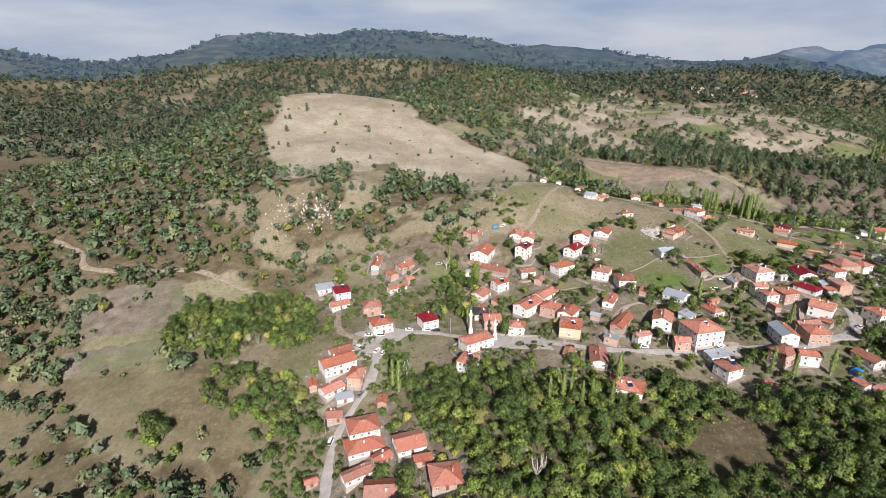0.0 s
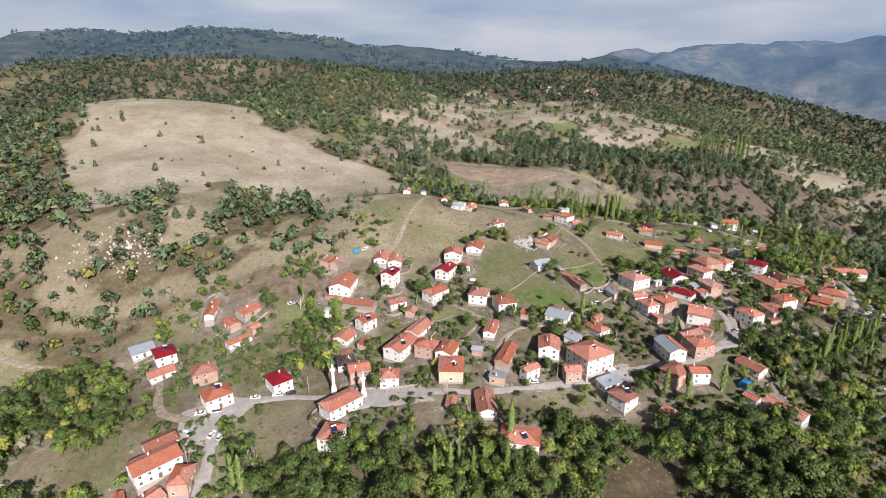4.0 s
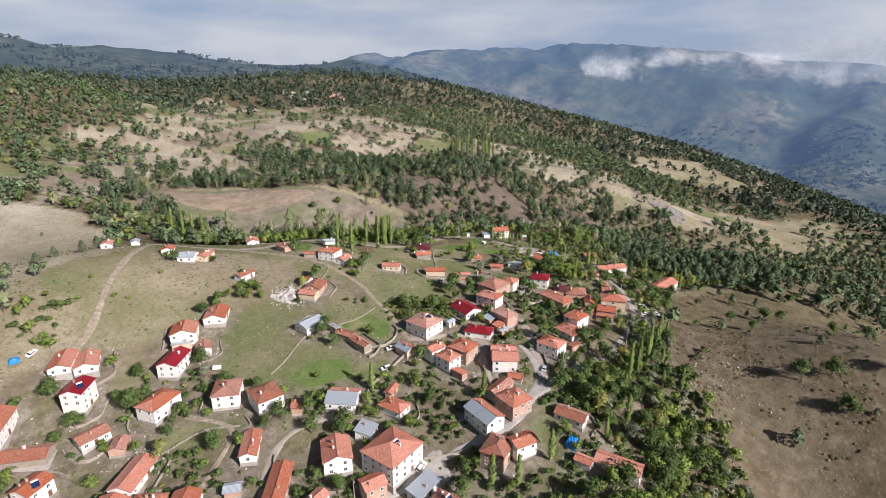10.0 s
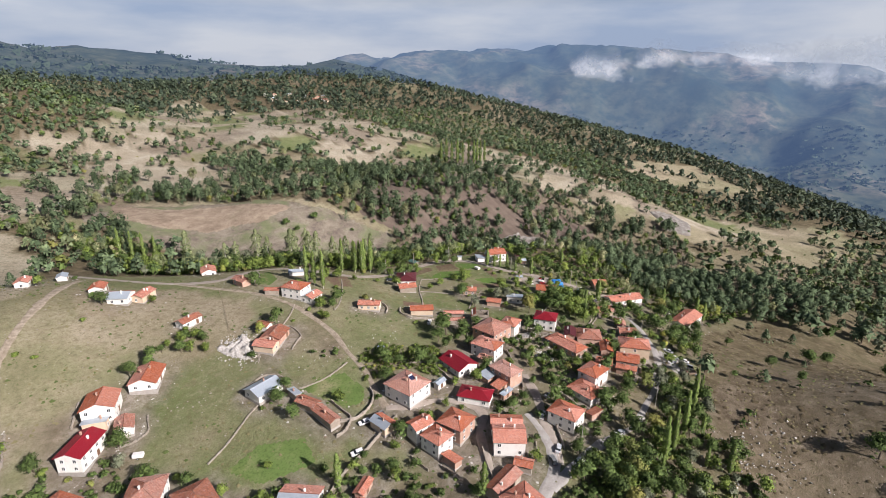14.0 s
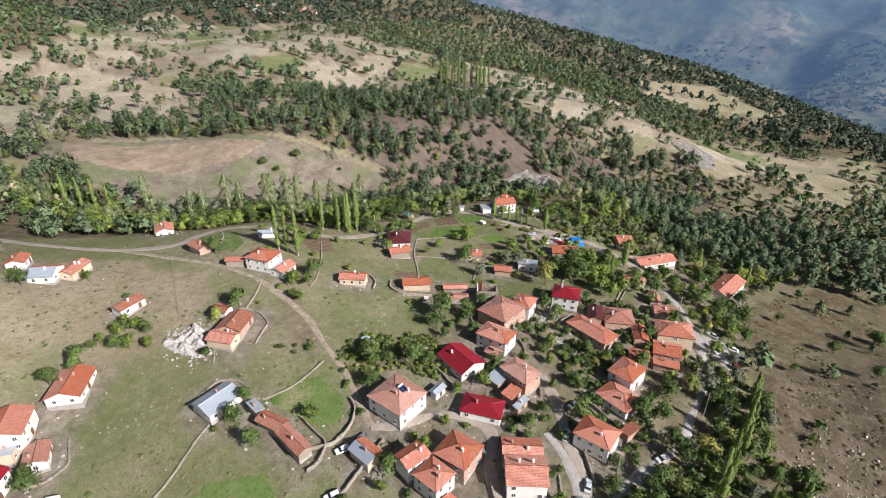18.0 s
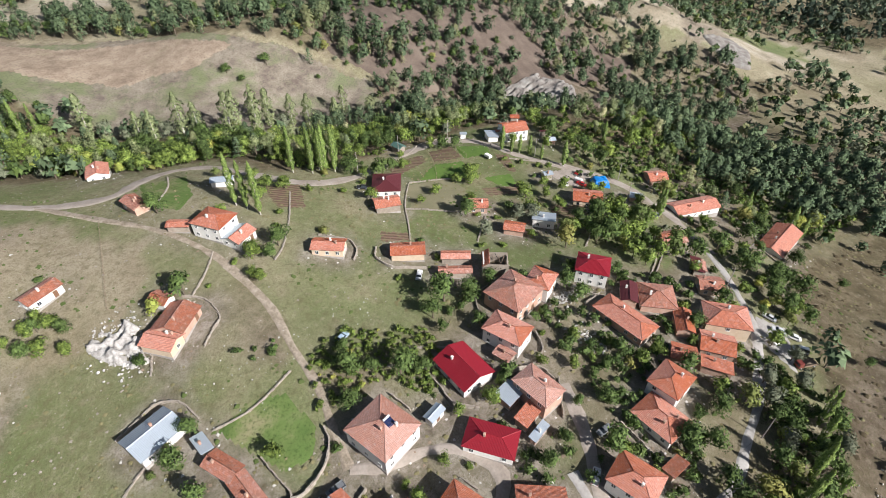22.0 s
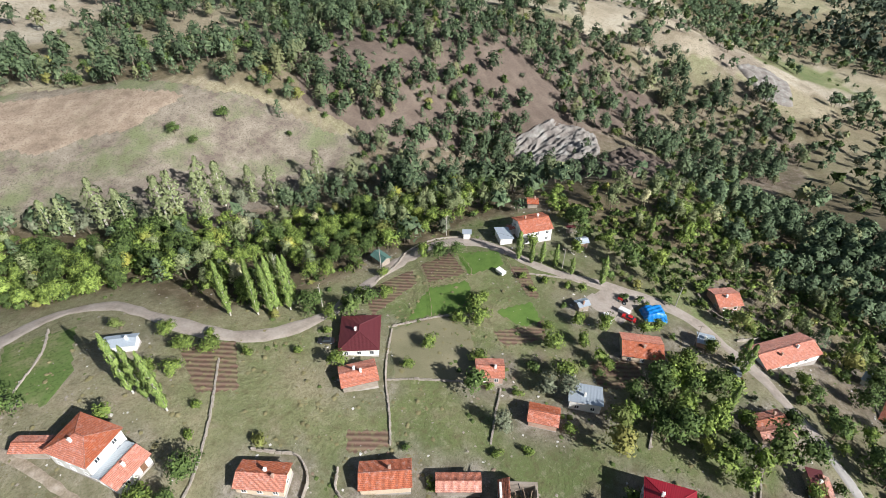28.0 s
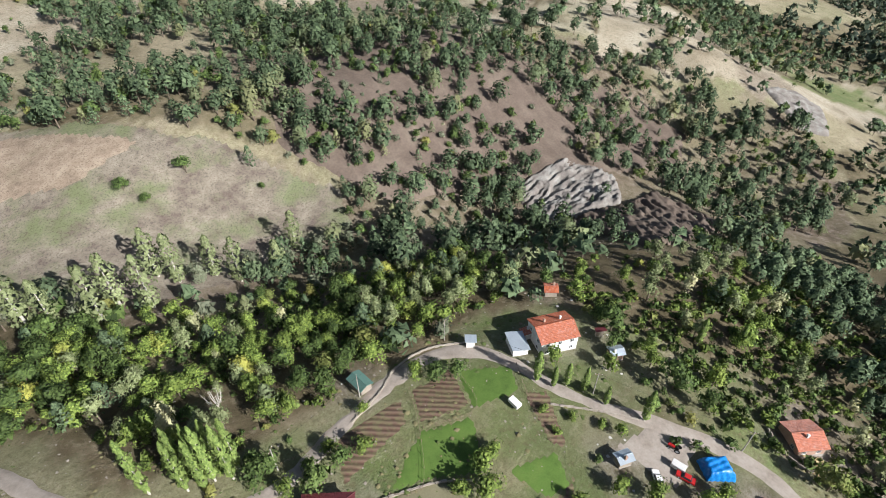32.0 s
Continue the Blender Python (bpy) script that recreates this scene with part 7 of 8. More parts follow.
def car(x, y, rot, colour, rgb, body="saloon", label=""):
    """A parked car: lower body, cabin, glass, wheels, lights."""
    p = paint(colour, rgb)
    thing = tagged(new("car" if body != "pickup" else "pickup_truck"), label or f"parked {colour} {body} car on the village ground", "car", group="parked cars")
    dx = 1.5 * math.cos(radians(rot))
    dy = 1.5 * math.sin(radians(rot))
    ex, ey = -0.8 * math.sin(radians(rot)), 0.8 * math.cos(radians(rot))
    pitch = math.degrees(math.atan2(at(x - dx, y - dy) - at(x + dx, y + dy), 3.0))
    rollv = math.degrees(math.atan2(at(x + ex, y + ey) - at(x - ex, y - ey), 1.6))
    thing.matrix_basis = pose(x, y, at(x, y) + 0.14, 0, 0, rot) @ pose(0, 0, 0, rollv, pitch, 0)
    w, l = 0.86, 2.15
    bm = bmesh.new()

    def sec(z, sx, sy, n=0.12):
        return [(-l * sx, -w * sy + n, z), (-l * sx + n, -w * sy, z), (l * sx - n, -w * sy, z), (l * sx, -w * sy + n, z), (l * sx, w * sy - n, z), (l * sx - n, w * sy, z), (-l * sx + n, w * sy, z), (-l * sx, w * sy - n, z)]
    loft(bm, [sec(0.2, 0.96, 0.9), sec(0.34, 1.0, 1.0), sec(0.62, 1.0, 1.0), sec(0.86, 0.97, 0.94)])
    part("body", bm, p, thing)
    c0, c1 = {"saloon": (-1.25, 0.75), "hatchback": (-1.95, 0.75), "pickup": (-0.2, 1.05), "van": (-2.05, 1.3)}[body]
    hh = 1.42 if body != "van" else 1.85
    bm = bmesh.new()
    loft(bm, [[(c0 - 0.1, -0.78, 0.84), (c1 + 0.35, -0.78, 0.84), (c1 + 0.35, 0.78, 0.84), (c0 - 0.1, 0.78, 0.84)], [(c0 + 0.28, -0.64, hh - 0.05), (c1 - 0.3, -0.64, hh - 0.05), (c1 - 0.3, 0.64, hh - 0.05), (c0 + 0.28, 0.64, hh - 0.05)]])
    part("glass", bm, M_GLASS, thing)
    bm = bmesh.new()
    loft(bm, [[(c0 + 0.26, -0.67, hh - 0.07), (c1 - 0.27, -0.67, hh - 0.07), (c1 - 0.27, 0.67, hh - 0.07), (c0 + 0.26, 0.67, hh - 0.07)], [(c0 + 0.4, -0.58, hh), (c1 - 0.42, -0.58, hh), (c1 - 0.42, 0.58, hh), (c0 + 0.4, 0.58, hh)]])
    part("roof", bm, p, thing)
    if body == "pickup":
        bm = bmesh.new()
        for sy in (-1, 1):
            box(bm, -2.1, -0.35, sy * 0.82 - 0.04, sy * 0.82 + 0.04, 0.84, 1.1)
        box(bm, -2.12, -2.04, -0.82, 0.82, 0.84, 1.1)
        part("bed_side", bm, p, thing)
    for sx in (-1.3, 1.3):
        for sy in (-0.78, 0.78):
            wheel(thing, sx, sy)
    for sy in (-0.6, 0.6):
        bm = bmesh.new()
        box(bm, 2.1, 2.17, sy - 0.17, sy + 0.17, 0.58, 0.72)
        part("headlight", bm, M_FRAME, thing)
        bm = bmesh.new()
        box(bm, -2.17, -2.1, sy - 0.15, sy + 0.15, 0.6, 0.76)
        part("tail_light", bm, ROOF["r"], thing)
    return thing


WHITE, SILVER, BLACK, RED, BLUE, GREY = (0.76, 0.76, 0.75), (0.5, 0.52, 0.54), (0.02, 0.02, 0.022), (0.45, 0.02, 0.02), (0.35, 0.45, 0.55), (0.16, 0.17, 0.18)
for cx, cy, cr, name, rgb, shape in (
        (158.9, 277.6, 168, "white", WHITE, "hatchback"), (164.2, 277.2, 177, "grey", GREY, "pickup"), (150, 268.5, 167, "white", WHITE, "hatchback"), (187.6, 309.3, 15, "pale blue", BLUE, "saloon"),
        (219.8, 315.5, 41, "white", WHITE, "saloon"), (234, 365.2, 145, "black", BLACK, "saloon"), (304, 323.6, 48, "white", WHITE, "saloon"), (309.5, 319.6, 104, "red", RED, "saloon"),
        (294.8, 237.2, 99, "silver", SILVER, "saloon"), (291.5, 233, 113, "silver", SILVER, "saloon"), (293, 229, 113, "white", WHITE, "saloon"), (286.5, 231.5, 169, "white", WHITE, "pickup"), (289.3, 225.6, 120, "white", WHITE, "van"),
        (226.2, 221, 169, "white", WHITE, "saloon"), (201.5, 228.6, 27, "silver", SILVER, "saloon"), (202, 221.5, 179, "white", WHITE, "saloon"), (210, 242, 27, "white", WHITE, "van"), (221, 247.5, 173, "grey", GREY, "hatchback"),
        (-42.5, 237.6, 127, "white", WHITE, "saloon"), (-33.1, 234.1, 58, "white", WHITE, "saloon"), (-29.6, 232.5, 57, "white", WHITE, "hatchback"), (-39.1, 247.4, 178, "white", WHITE, "saloon"), (-33, 247, 178, "white", WHITE, "van"),
        (-18.1, 252, 177, "white", WHITE, "saloon")):
    car(cx, cy, cr, name, rgb, shape)
for cx, cy, cr, name, rgb, shape in (
        (-3.5, 251.5, 177, "black", BLACK, "saloon"), (-9, 251.8, 177, "white", WHITE, "hatchback"), (-37.8, 207, 62, "grey", GREY, "saloon"), (-47.6, 186, 75, "white", WHITE, "van"),
        (-2.5, 314.2, 10, "silver", SILVER, "saloon"), (41.5, 352.3, 37, "white", WHITE, "saloon"), (133.5, 224.5, 15, "white", WHITE, "hatchback"), (316, 289, 34, "grey", GREY, "saloon"), (99, 229.5, 170, "white", WHITE, "saloon"), (196, 226.5, 60, "grey", GREY, "saloon")):
    car(cx, cy, cr, name, rgb, shape)


def cargo_truck(x, y, rot):
    thing = tagged(new("flatbed_truck"), "old brown flatbed truck parked beside the lane", "truck")
    thing.matrix_basis = pose(x, y, at(x, y) + 0.12, 0, 0, rot)
    bm = bmesh.new()
    box(bm, 1.6, 3.2, -1.0, 1.0, 0.5, 2.2)
    bmesh.ops.bevel(bm, geom=bm.edges[:], offset=0.12, segments=2, affect="EDGES")
    part("cab", bm, paint("maroon", (0.2, 0.05, 0.04)), thing)
    bm = bmesh.new()
    box(bm, 2.6, 3.23, -0.85, 0.85, 1.4, 2.0)
    part("windscreen", bm, M_GLASS, thing)
    bm = bmesh.new()
    box(bm, -3.0, 1.5, -1.05, 1.05, 0.8, 0.98)
    part("bed", bm, M_WOOD, thing)
    for sy in (-1, 1):
        bm = bmesh.new()
        box(bm, -3.0, 1.5, sy * 1.05 - 0.05, sy * 1.05 + 0.05, 0.98, 1.5)
        part("bed_side", bm, M_WOOD, thing)
    for sx in (-2.0, 2.3):
        for sy in (-0.95, 0.95):
            wheel(thing, sx, sy, 0.45)


cargo_truck(284.8, 222.5, 149)


def tractor(x, y, rot):
    thing = tagged(new("tractor"), "small red farm tractor parked in a yard", "tractor")
    thing.matrix_basis = pose(x, y, at(x, y) + 0.1, 0, 0, rot)
    bm = bmesh.new()
    box(bm, 0.1, 1.7, -0.33, 0.33, 0.7, 1.25)
    bmesh.ops.bevel(bm, geom=bm.edges[:], offset=0.07, segments=2, affect="EDGES")
    part("bonnet", bm, paint("red", RED), thing)
    bm = bmesh.new()
    box(bm, -0.9, 0.1, -0.3, 0.3, 0.5, 0.95)
    box(bm, -0.75, -0.35, -0.28, 0.28, 0.95, 1.3)
    part("seat", bm, M_RUBBER, thing)
    for sx, sy, r in ((-0.7, -0.75, 0.68), (-0.7, 0.75, 0.68), (1.35, -0.6, 0.38), (1.35, 0.6, 0.38)):
        wheel(thing, sx, sy, r)
    bm = bmesh.new()
    tube(bm, [(1.0, 0.2, 1.2), (1.0, 0.2, 1.9)], [0.04, 0.04], 6)
    part("exhaust", bm, M_RUBBER, thing)


tractor(314.7, 325, 102)
tractor(293.5, 262.5, 40)


# ---------------------------------------------------------------- mosque towers, poles, sheds' clutter
def minaret(x, y, h, roof_mat, label):
    thing = tagged(new("minaret"), label, "minaret")
    thing.matrix_basis = pose(x, y, at(x, y))
    bm = bmesh.new()
    box(bm, -1.1, 1.1, -1.1, 1.1, -0.5, 3.2)
    bmesh.ops.bevel(bm, geom=bm.edges[:], offset=0.12, segments=1, affect="EDGES")
    part("base", bm, WALL["w"], thing)
    bm = bmesh.new()
    tube(bm, [(0, 0, 3.2), (0, 0, 4.2), (0, 0, h * 0.62)], [1.0, 0.72, 0.66], 14)
    part("shaft", bm, WALL["w"], thing)
    bm = bmesh.new()
    tube(bm, [(0, 0, h * 0.6), (0, 0, h * 0.64), (0, 0, h * 0.645), (0, 0, h * 0.69)], [0.68, 1.15, 1.2, 1.2], 14)
    part("balcony", bm, WALL["w"], thing)
    bm = bmesh.new()
    tube(bm, [(0, 0, h * 0.64), (0, 0, h * 0.84)], [0.52, 0.5], 14)
    part("upper_shaft", bm, WALL["w"], thing)
    bm = bmesh.new()
    tube(bm, [(0, 0, h * 0.84), (0, 0, h * 0.85), (0, 0, h)], [0.62, 0.6, 0.03], 14)
    part("spire", bm, roof_mat, thing)


minaret(14.5, 247.5, 17, ROOF["e"], "slender white minaret with a green pointed cap")
minaret(26.5, 240.5, 13, ROOF["m"], "short grey-white minaret with a pointed cap")


def power_pole(x, y, h=8.5, rot=0):
    thing = tagged(new("power_pole"), "grey concrete power pole with a cross arm", "pole")
    thing.matrix_basis = pose(x, y, at(x, y), 0, 0, rot)
    bm = bmesh.new()
    tube(bm, [(0, 0, -0.5), (0, 0, h)], [0.17, 0.1], 8)
    part("pole", bm, M_PLINTH, thing)
    bm = bmesh.new()
    box(bm, -0.9, 0.9, -0.06, 0.06, h - 0.6, h - 0.48)
    part("cross_arm", bm, M_WOOD, thing)
    for k in (-0.8, 0, 0.8):
        bm = bmesh.new()
        tube(bm, [(k, 0, h - 0.48), (k, 0, h - 0.25)], [0.05, 0.04], 6)
        part("insulator", bm, M_FRAME, thing)
    return Vector((x, y, at(x, y) + h - 0.25))


def cable(a, b, sag=0.9):
    bm = bmesh.new()
    pts = [a.lerp(b, t / 8) - Vector((0, 0, sag * 4 * (t / 8) * (1 - t / 8))) for t in range(9)]
    tube(bm, pts, [0.02] * 9, 4)
    tagged(part("power_cable", bm, M_RUBBER), "thin black power cable sagging between poles", "cable")


poles = [power_pole(px, py, 8.5, pr) for px, py, pr in ((241, 378.5, 40), (266, 384.5, 60), (296, 386, 20), (312.5, 347, 130), (328.5, 314, 130), (316.5, 302, 130), (297, 252, 130), (252, 221, 80), (210, 225.5, 80), (165, 221, 80), (110, 229, 90), (60, 229, 90), (4, 250, 90), (-51, 190, 0), (-40, 222, 20))]
for k in (0, 1, 2, 3, 7, 8, 9, 10, 11):
    cable(poles[k], poles[k + 1])


def tarp_heap(x, y, rot, L, W, H, label):
    """A stack covered with a creased tarpaulin."""
    thing = tagged(new("covered_stack"), label, "tarpaulin")
    thing.matrix_basis = pose(x, y, at(x, y), 0, 0, rot)
    n = 22
    V, Q = [], []
    for j in range(n + 1):
        for i in range(n + 1):
            u, v = i / n * 2 - 1, j / n * 2 - 1
            e = max(abs(u), abs(v))
            z = H * (1 - max(0, (e - 0.55) / 0.45) ** 2.2) + 0.18 * math.sin(u * 9 + v * 3) * (1 - e) + 0.1 * math.sin(v * 13 - u * 5)
            k = 1 + 0.05 * math.sin(u * 17 + v * 11)
            V.append((u * L / 2 * k, v * W / 2 * k, z - (0.35 if e > 0.99 else 0)))
            if i and j:
                q = j * (n + 1) + i
                Q.append((q - n - 2, q - n - 1, q, q - 1))
    ob = from_arrays("sheet", np.array(V), np.array(Q), M_TARP, parent=thing)
    ob.data.polygons.foreach_set("use_smooth", np.ones(len(Q), bool))
    for k in range(3):
        bm = bmesh.new()
        tube(bm, [(-L / 2 + 0.3 + k * L / 3, -W / 2 + 0.2, 0.1), (-L / 2 + 0.3 + k * L / 3, -W / 2 + 0.5, 0.2)], [0.18, 0.14], 6)
        part("weight_stone", bm, M_STONE, thing)


tarp_heap(317.5, 316, 142, 7.2, 5.6, 2.9, "tall stack covered with a creased bright blue tarpaulin")
tarp_heap(36, 350.5, 175, 3.6, 2.4, 1.6, "small stack under a blue tarpaulin on the slope")
tarp_heap(178, 196.5, 15, 4.5, 4.0, 2.6, "hut-sized stack under a blue tarpaulin")


def rock_heap(x, y, w, d, n, seed, label, top=0.5):
    """A heap of single broken stones."""
    rng = random.Random(seed)
    bm = bmesh.new()
    for k in range(n):
        px, py = x + rng.gauss(0, w / 3), y + rng.gauss(0, d / 3)
        r = rng.uniform(0.15, 0.75) * top
        m = Matrix.Translation((px, py, at(px, py) + r * rng.uniform(0.1, 0.8))) @ Euler([rng.uniform(0, 6) for _ in range(3)]).to_matrix().to_4x4() @ Matrix.Diagonal((r, r * rng.uniform(0.6, 1), r * rng.uniform(0.4, 0.8), 1))
        for v in bmesh.ops.create_icosphere(bm, subdivisions=1, radius=1.0)["verts"]:
            v.co = m @ (v.co * rng.uniform(0.6, 1.25))
    ob = part("rock_heap", bm, M_PALESTONE)
    return tagged(ob, label, "stones", kind="stuff")


rock_heap(143, 343, 11, 14, 420, 1, "pale grey broken stones round an outcrop", 0.7)
rock_heap(241.5, 266.5, 5, 9, 90, 2, "heap of rubble and planks in a yard", 0.8)
rock_heap(249, 281, 10, 5, 110, 3, "pale rubble beside a house", 0.9)
rock_heap(160, 217, 6, 3, 60, 4, "stones along a lane", 0.6)
rock_heap(166, 315, 22, 20, 60, 5, "scattered pale stones on the meadow", 0.45)
rock_heap(195, 316, 16, 10, 30, 6, "scattered stones on the grass", 0.4)
rock_heap(-96, 372, 40, 22, 240, 7, "scattered pale rock outcrops on the hill", 1.6)
rock_heap(255, 185, 40, 30, 260, 8, "grey scree on the bare slope", 0.7)
rock_heap(62, 282, 10, 12, 110, 9, "pale stony bank between houses", 1.0)


def stone_tower(x, y, rot):
    """A roofless stone house with charred rafters."""
    thing = tagged(new("ruined_house"), "burnt-out stone house with open roof and charred rafters", "ruin")
    thing.matrix_basis = pose(x, y, at(x, y), 0, 0, rot)
    for k, (x0, x1, y0, y1, h) in enumerate(((-4, 4, -3.4, -2.9, 5.0), (-4, 4, 2.9, 3.4, 5.4), (-4, -3.5, -2.9, 2.9, 4.6), (3.5, 4, -2.9, 2.9, 5.6))):
        bm = bmesh.new()
        box(bm, x0, x1, y0, y1, -1.0, h)
        part("wall", bm, WALL["s" if k != 3 else "w"], thing)
    rng = random.Random(5)
    for k in range(9):
        bm = bmesh.new()
        a = Vector((-3.6 + k * 0.9, rng.uniform(-3, -1), 5.0))
        tube(bm, [a, a + Vector((rng.uniform(-1, 1), rng.uniform(3, 5), rng.uniform(-1.0, 1.0)))], [0.1, 0.08], 5)
        part("rafter", bm, M_WOOD if k % 2 else M_RUBBER, thing)
    part("roof_slope", slope_mesh((4.3, -3.6, 5.0), (4.3, 3.6, 5.0), (2.0, 3.6, 6.4), (2.0, -3.6, 6.4)), ROOF["o"], thing)


stone_tower(240.5, 303, 136)


def solar_heater(x, y, z, rot):
    """A roof-top water heater: dark panel, white tank, stand."""
    thing = tagged(new("solar_heater"), "solar water heater with dark panel and white tank", "solar heater", group="roof heaters")
    thing.matrix_basis = pose(x, y, z, 0, 0, rot)
    bm = bmesh.new()
    v = box(bm, -1.0, 1.0, -0.9, 0.9, 0, 0.1)
    for q in v:
        q.co.z += 0.45 * (q.co.y + 0.9) + 0.25
    part("panel", bm, M_PANEL, thing)
    bm = bmesh.new()
    tube(bm, [(-0.95, 1.15, 1.35), (-0.9, 1.15, 1.35), (0.9, 1.15, 1.35), (0.95, 1.15, 1.35)], [0.2, 0.3, 0.3, 0.2], 10)
    part("tank", bm, M_FRAME, thing)
    for sx in (-0.8, 0.8):
        bm = bmesh.new()
        tube(bm, [(sx, 1.1, -1.2), (sx, 1.1, 1.1)], [0.05, 0.05], 5)
        part("leg", bm, M_WOOD, thing)


for hx, hy, hh in ((25.7, 318.3, 0.0), (51.7, 320.1, 0), (33.9, 289.2, 0), (46.9, 264.3, 0), (65, 241.2, 0), (126.6, 231.2, 0), (11.8, 215.8, 0), (-33.4, 255, 0), (-61.4, 294.1, 0), (80.9, 199.8, 0), (179.2, 279.8, 0), (128.7, 207.2, 0)):
    tall = 5.6 if (hx, hy) not in ((51.7, 320.1), (126.6, 231.2), (80.9, 199.8)) else {51.7: 8.2, 126.6: 8.2, 80.9: 3.0}[hx]
    solar_heater(hx + 1.0, hy - 1.6, at(hx, hy) + tall + 1.0, 8)


def trailer(x, y, rot, label, L=3.2, W=1.8):
    thing = tagged(new("box_trailer"), label, "trailer")
    thing.matrix_basis = pose(x, y, at(x, y) + 0.1, 0, 0, rot)
    bm = bmesh.new()
    box(bm, -L / 2, L / 2, -W / 2, W / 2, 0.55, 1.7)
    bmesh.ops.bevel(bm, geom=bm.edges[:], offset=0.08, segments=1, affect="EDGES")
    part("box", bm, M_FRAME, thing)
    for sy in (-W / 2 - 0.1, W / 2 + 0.1):
        wheel(thing, 0, sy, 0.3)
    bm = bmesh.new()
    tube(bm, [(L / 2, 0, 0.6), (L / 2 + 1.0, 0, 0.5)], [0.05, 0.05], 5)
    part("drawbar", bm, M_WOOD, thing)


trailer(97.5, 313, 151, "small white box trailer on the grass")
trailer(293.9, 357.6, 87, "small white box trailer on green grass")
trailer(310.6, 322, 99, "small pale farm trailer in a yard")


def silo(x, y):
    thing = tagged(new("round_hut"), "round whitewashed hut with a pale domed roof", "hut")
    thing.matrix_basis = pose(x, y, at(x, y))
    bm = bmesh.new()
    tube(bm, [(0, 0, -0.8), (0, 0, 3.2)], [2.4, 2.3], 18)
    part("wall", bm, WALL["w"], thing)
    bm = bmesh.new()
    tube(bm, [(0, 0, 3.2), (0, 0, 3.5), (0, 0, 4.2), (0, 0, 4.6)], [2.5, 2.3, 1.3, 0.1], 18)
    part("roof", bm, ROOF["m"], thing, smooth=True)


silo(15.5, 304)


def hay_patch(x, y, n, seed):
    bm = bmesh.new()
    rng = random.Random(seed)
    for k in range(n):
        px, py = x + rng.gauss(0, 1.6), y + rng.gauss(0, 1.2)
        r = rng.uniform(0.4, 0.9)
        bmesh.ops.create_icosphere(bm, subdivisions=2, radius=1.0, matrix=Matrix.Translation((px, py, at(px, py) + 0.1)) @ Matrix.Diagonal((r, r, r * 0.5, 1)))
    tagged(part("hay_heap", bm, M_HAY, smooth=True), "loose heap of yellow hay beside a barn", "hay", kind="stuff")


hay_patch(341, 299.5, 14, 3)

# the neighbouring village far up the valley
far_rng = random.Random(77)
for k in range(20):
    fx, fy = 657 + far_rng.uniform(-70, 70), 1294 + far_rng.uniform(-60, 60)
    house(fx, fy, far_rng.uniform(0, 180), far_rng.uniform(11, 15), far_rng.uniform(9, 11), far_rng.choice((1, 2)), far_rng.choice("gh"), far_rng.choice("ooam"), far_rng.choice("wwc"))


# ---------------------------------------------------------------- stones and tufts over the rough ground
def litter(name, n, size, mat, label, where, seed, flat=0.6):
    g = np.random.RandomState(seed)
    x, y = -130 + 520 * g.rand(n * 3), 130 + 330 * g.rand(n * 3)
    ok = where(x, y)
    ok[ok] = clear_of(x[ok], y[ok], 0.3)
    x, y = x[ok][:n], y[ok][:n]
    z = land(x, y)
    base = np.array([(1, 0, 0), (0, 1, 0), (-1, 0, 0), (0, -1, 0), (0, 0, 1)])
    r = size * (0.4 + g.rand(len(x)) ** 2 * 1.4)
    a = g.rand(len(x)) * 6.28
    c, s = np.cos(a)[:, None], np.sin(a)[:, None]
    jit = 0.6 + 0.7 * g.rand(len(x), 5)
    bx = (base[:, 0] * c - base[:, 1] * s) * r[:, None] * jit + x[:, None]
    by = (base[:, 0] * s + base[:, 1] * c) * r[:, None] * jit + y[:, None]
    bz = base[:, 2] * r[:, None] * flat * jit + z[:, None] - 0.03
    V = np.stack([bx, by, bz], -1).reshape(-1, 3)
    i = np.arange(len(x))[:, None] * 5
    Q = np.concatenate([np.concatenate([i + k, i + (k + 1) % 4, i + 4], 1) for k in range(4)])
    ob = from_arrays(name, V, Q, mat, tri=True)
    tagged(ob, label, "ground litter", kind="stuff")


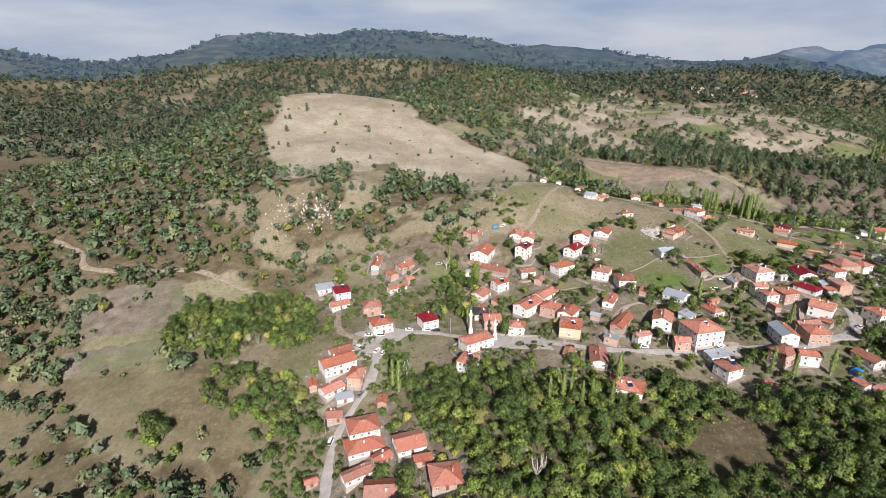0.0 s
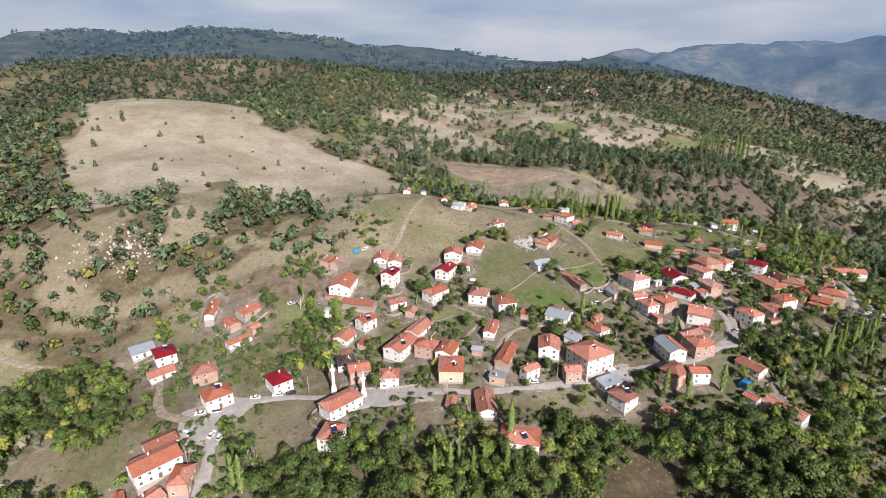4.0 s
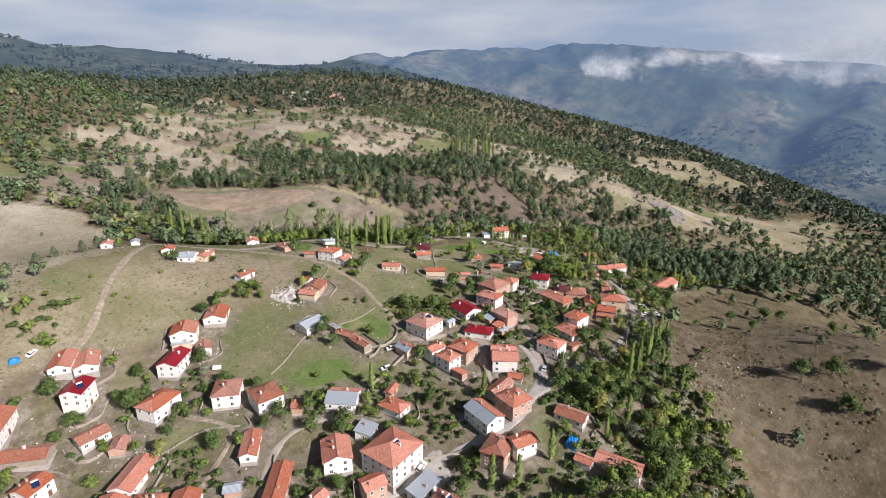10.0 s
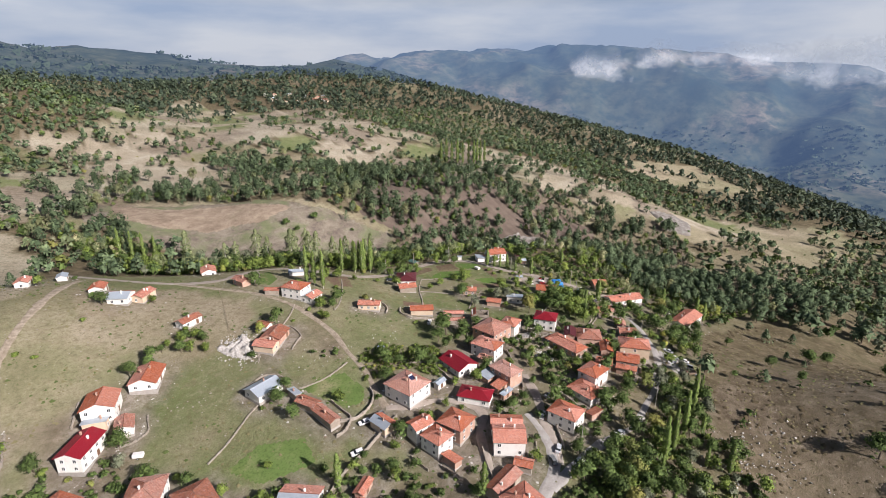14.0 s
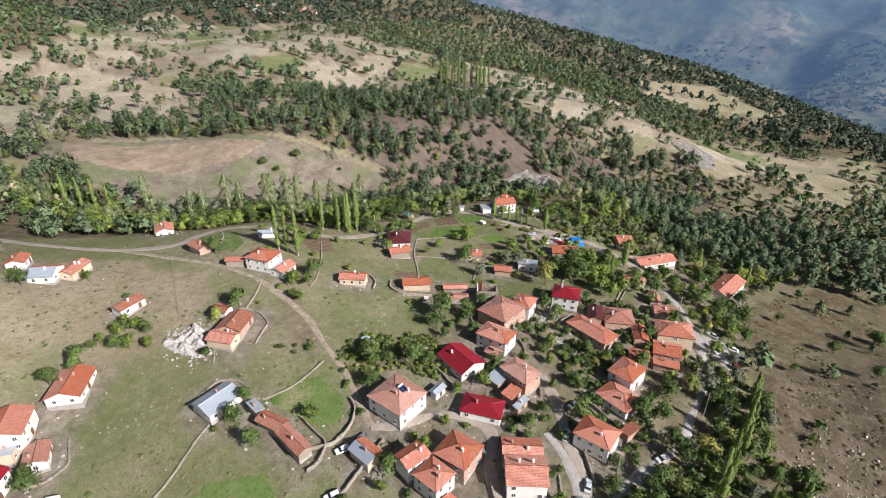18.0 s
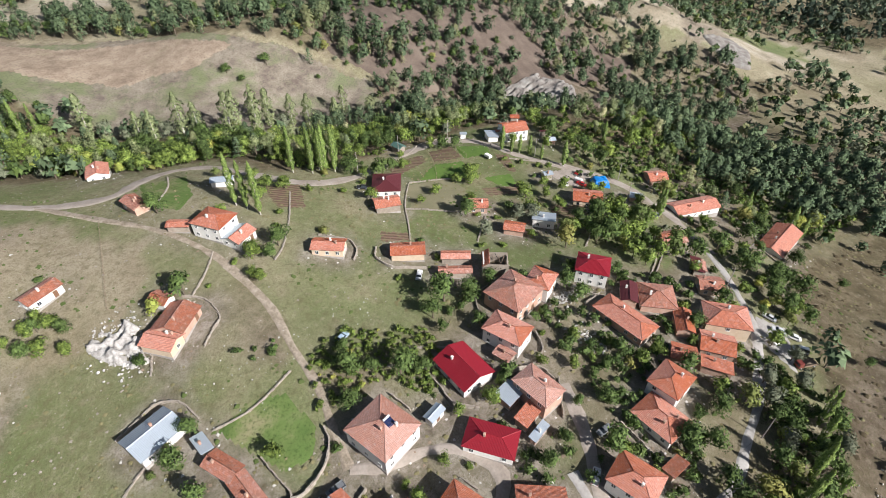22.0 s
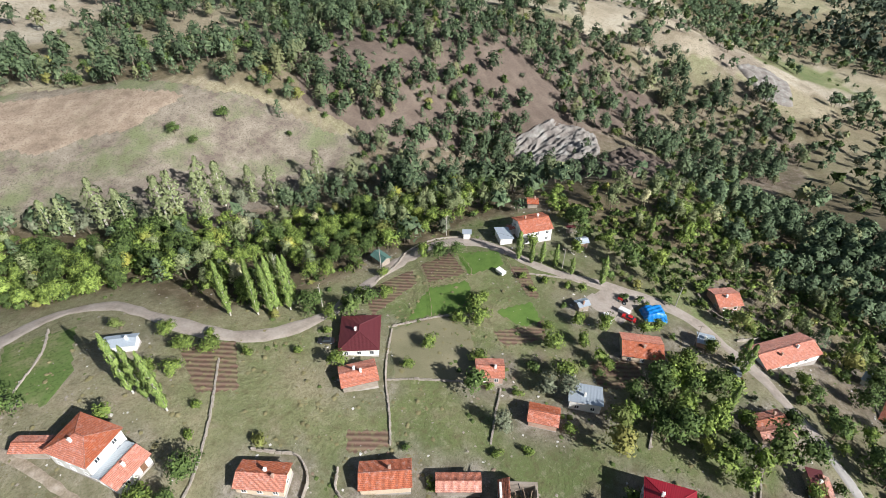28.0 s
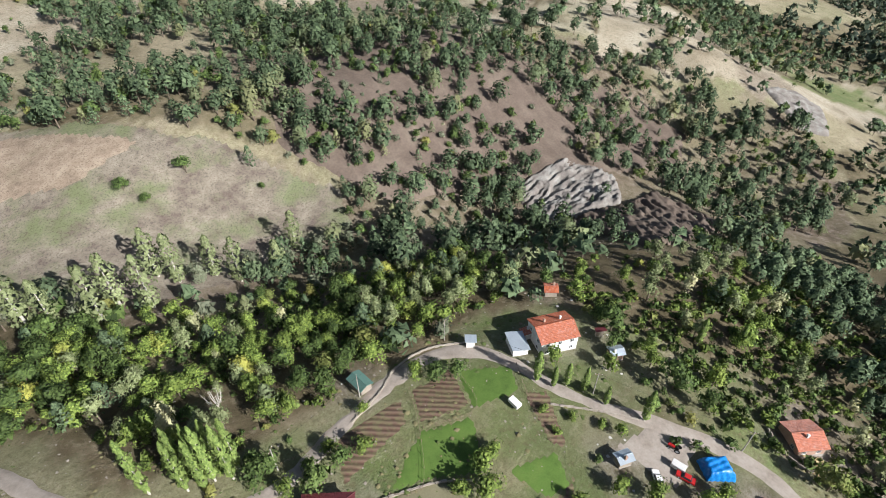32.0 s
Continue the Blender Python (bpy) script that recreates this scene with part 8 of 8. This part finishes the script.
M_TUFT = mottled("dry_tufts", (0.12, 0.11, 0.055), (0.2, 0.18, 0.09), (0.28, 0.25, 0.14), 0.2, 2, 0.95)
M_WEED = mottled("green_tufts", (0.05, 0.075, 0.02), (0.085, 0.115, 0.035), (0.13, 0.15, 0.06), 0.2, 2, 0.95)
litter("loose_stones", 6500, 0.28, M_STONE, "loose pale stones strewn over the ground", lambda x, y: fbm(x, y, 30, 301) > 0.02, 41)
litter("dry_tufts", 9000, 0.5, M_TUFT, "dry grass tufts on the slopes", lambda x, y: fbm(x, y, 25, 303) > -0.1, 42, 0.8)
litter("green_tufts", 3500, 0.55, M_WEED, "green weeds and low plants on the ground", lambda x, y: fbm(x, y, 22, 305) > 0.05, 43, 0.8)


def near_house(x, y):
    hit = np.zeros(len(x), bool)
    for hx, hy, rad, rot, a, b in HOUSES:
        hit |= (x - hx) ** 2 + (y - hy) ** 2 < (rad + 4.5) ** 2
    return hit


litter("yard_rubble", 3200, 0.34, M_PALESTONE, "pale rubble, slabs and blocks lying in the yards", near_house, 44, 0.7)
litter("yard_timber", 1600, 0.4, M_WOOD, "split firewood and old planks lying in the yards", near_house, 45, 0.6)

# dark tufts, strewn thickly to stand in for the shade on this slope
M_DARKTUFT = mottled("brown_scrub", (0.05, 0.04, 0.022), (0.09, 0.07, 0.04), (0.15, 0.12, 0.07), 0.2, 2, 0.95)
litter("brown_scrub", 5000, 0.75, M_DARKTUFT, "low brown thorny scrub that also deepens the shade on the bare slope", lambda x, y: inside(x, y, RIGHT_SLOPE, 12, 35) & (fbm(x, y, 22, 307) > -0.05), 46, 0.7)
litter("hill_scrub", 3000, 0.6, M_WEED, "low dark thorn bushes on the stony hill", lambda x, y: (inside(x, y, SCRUB, 12, 35) | inside(x, y, BALD, 12, 35)) & (fbm(x, y, 30, 309) > 0.0), 47, 0.8)
litter("track_stones", 1500, 0.22, M_PALESTONE, "pale stones along the meadow track", lambda x, y: np.min([(x - q) ** 2 + (y - r) ** 2 for q, r in ((160, 387), (166, 378), (171, 368), (174, 359), (176, 350), (177, 343), (178, 329), (176, 315), (175, 302))], axis=0) < 49, 48, 0.6)
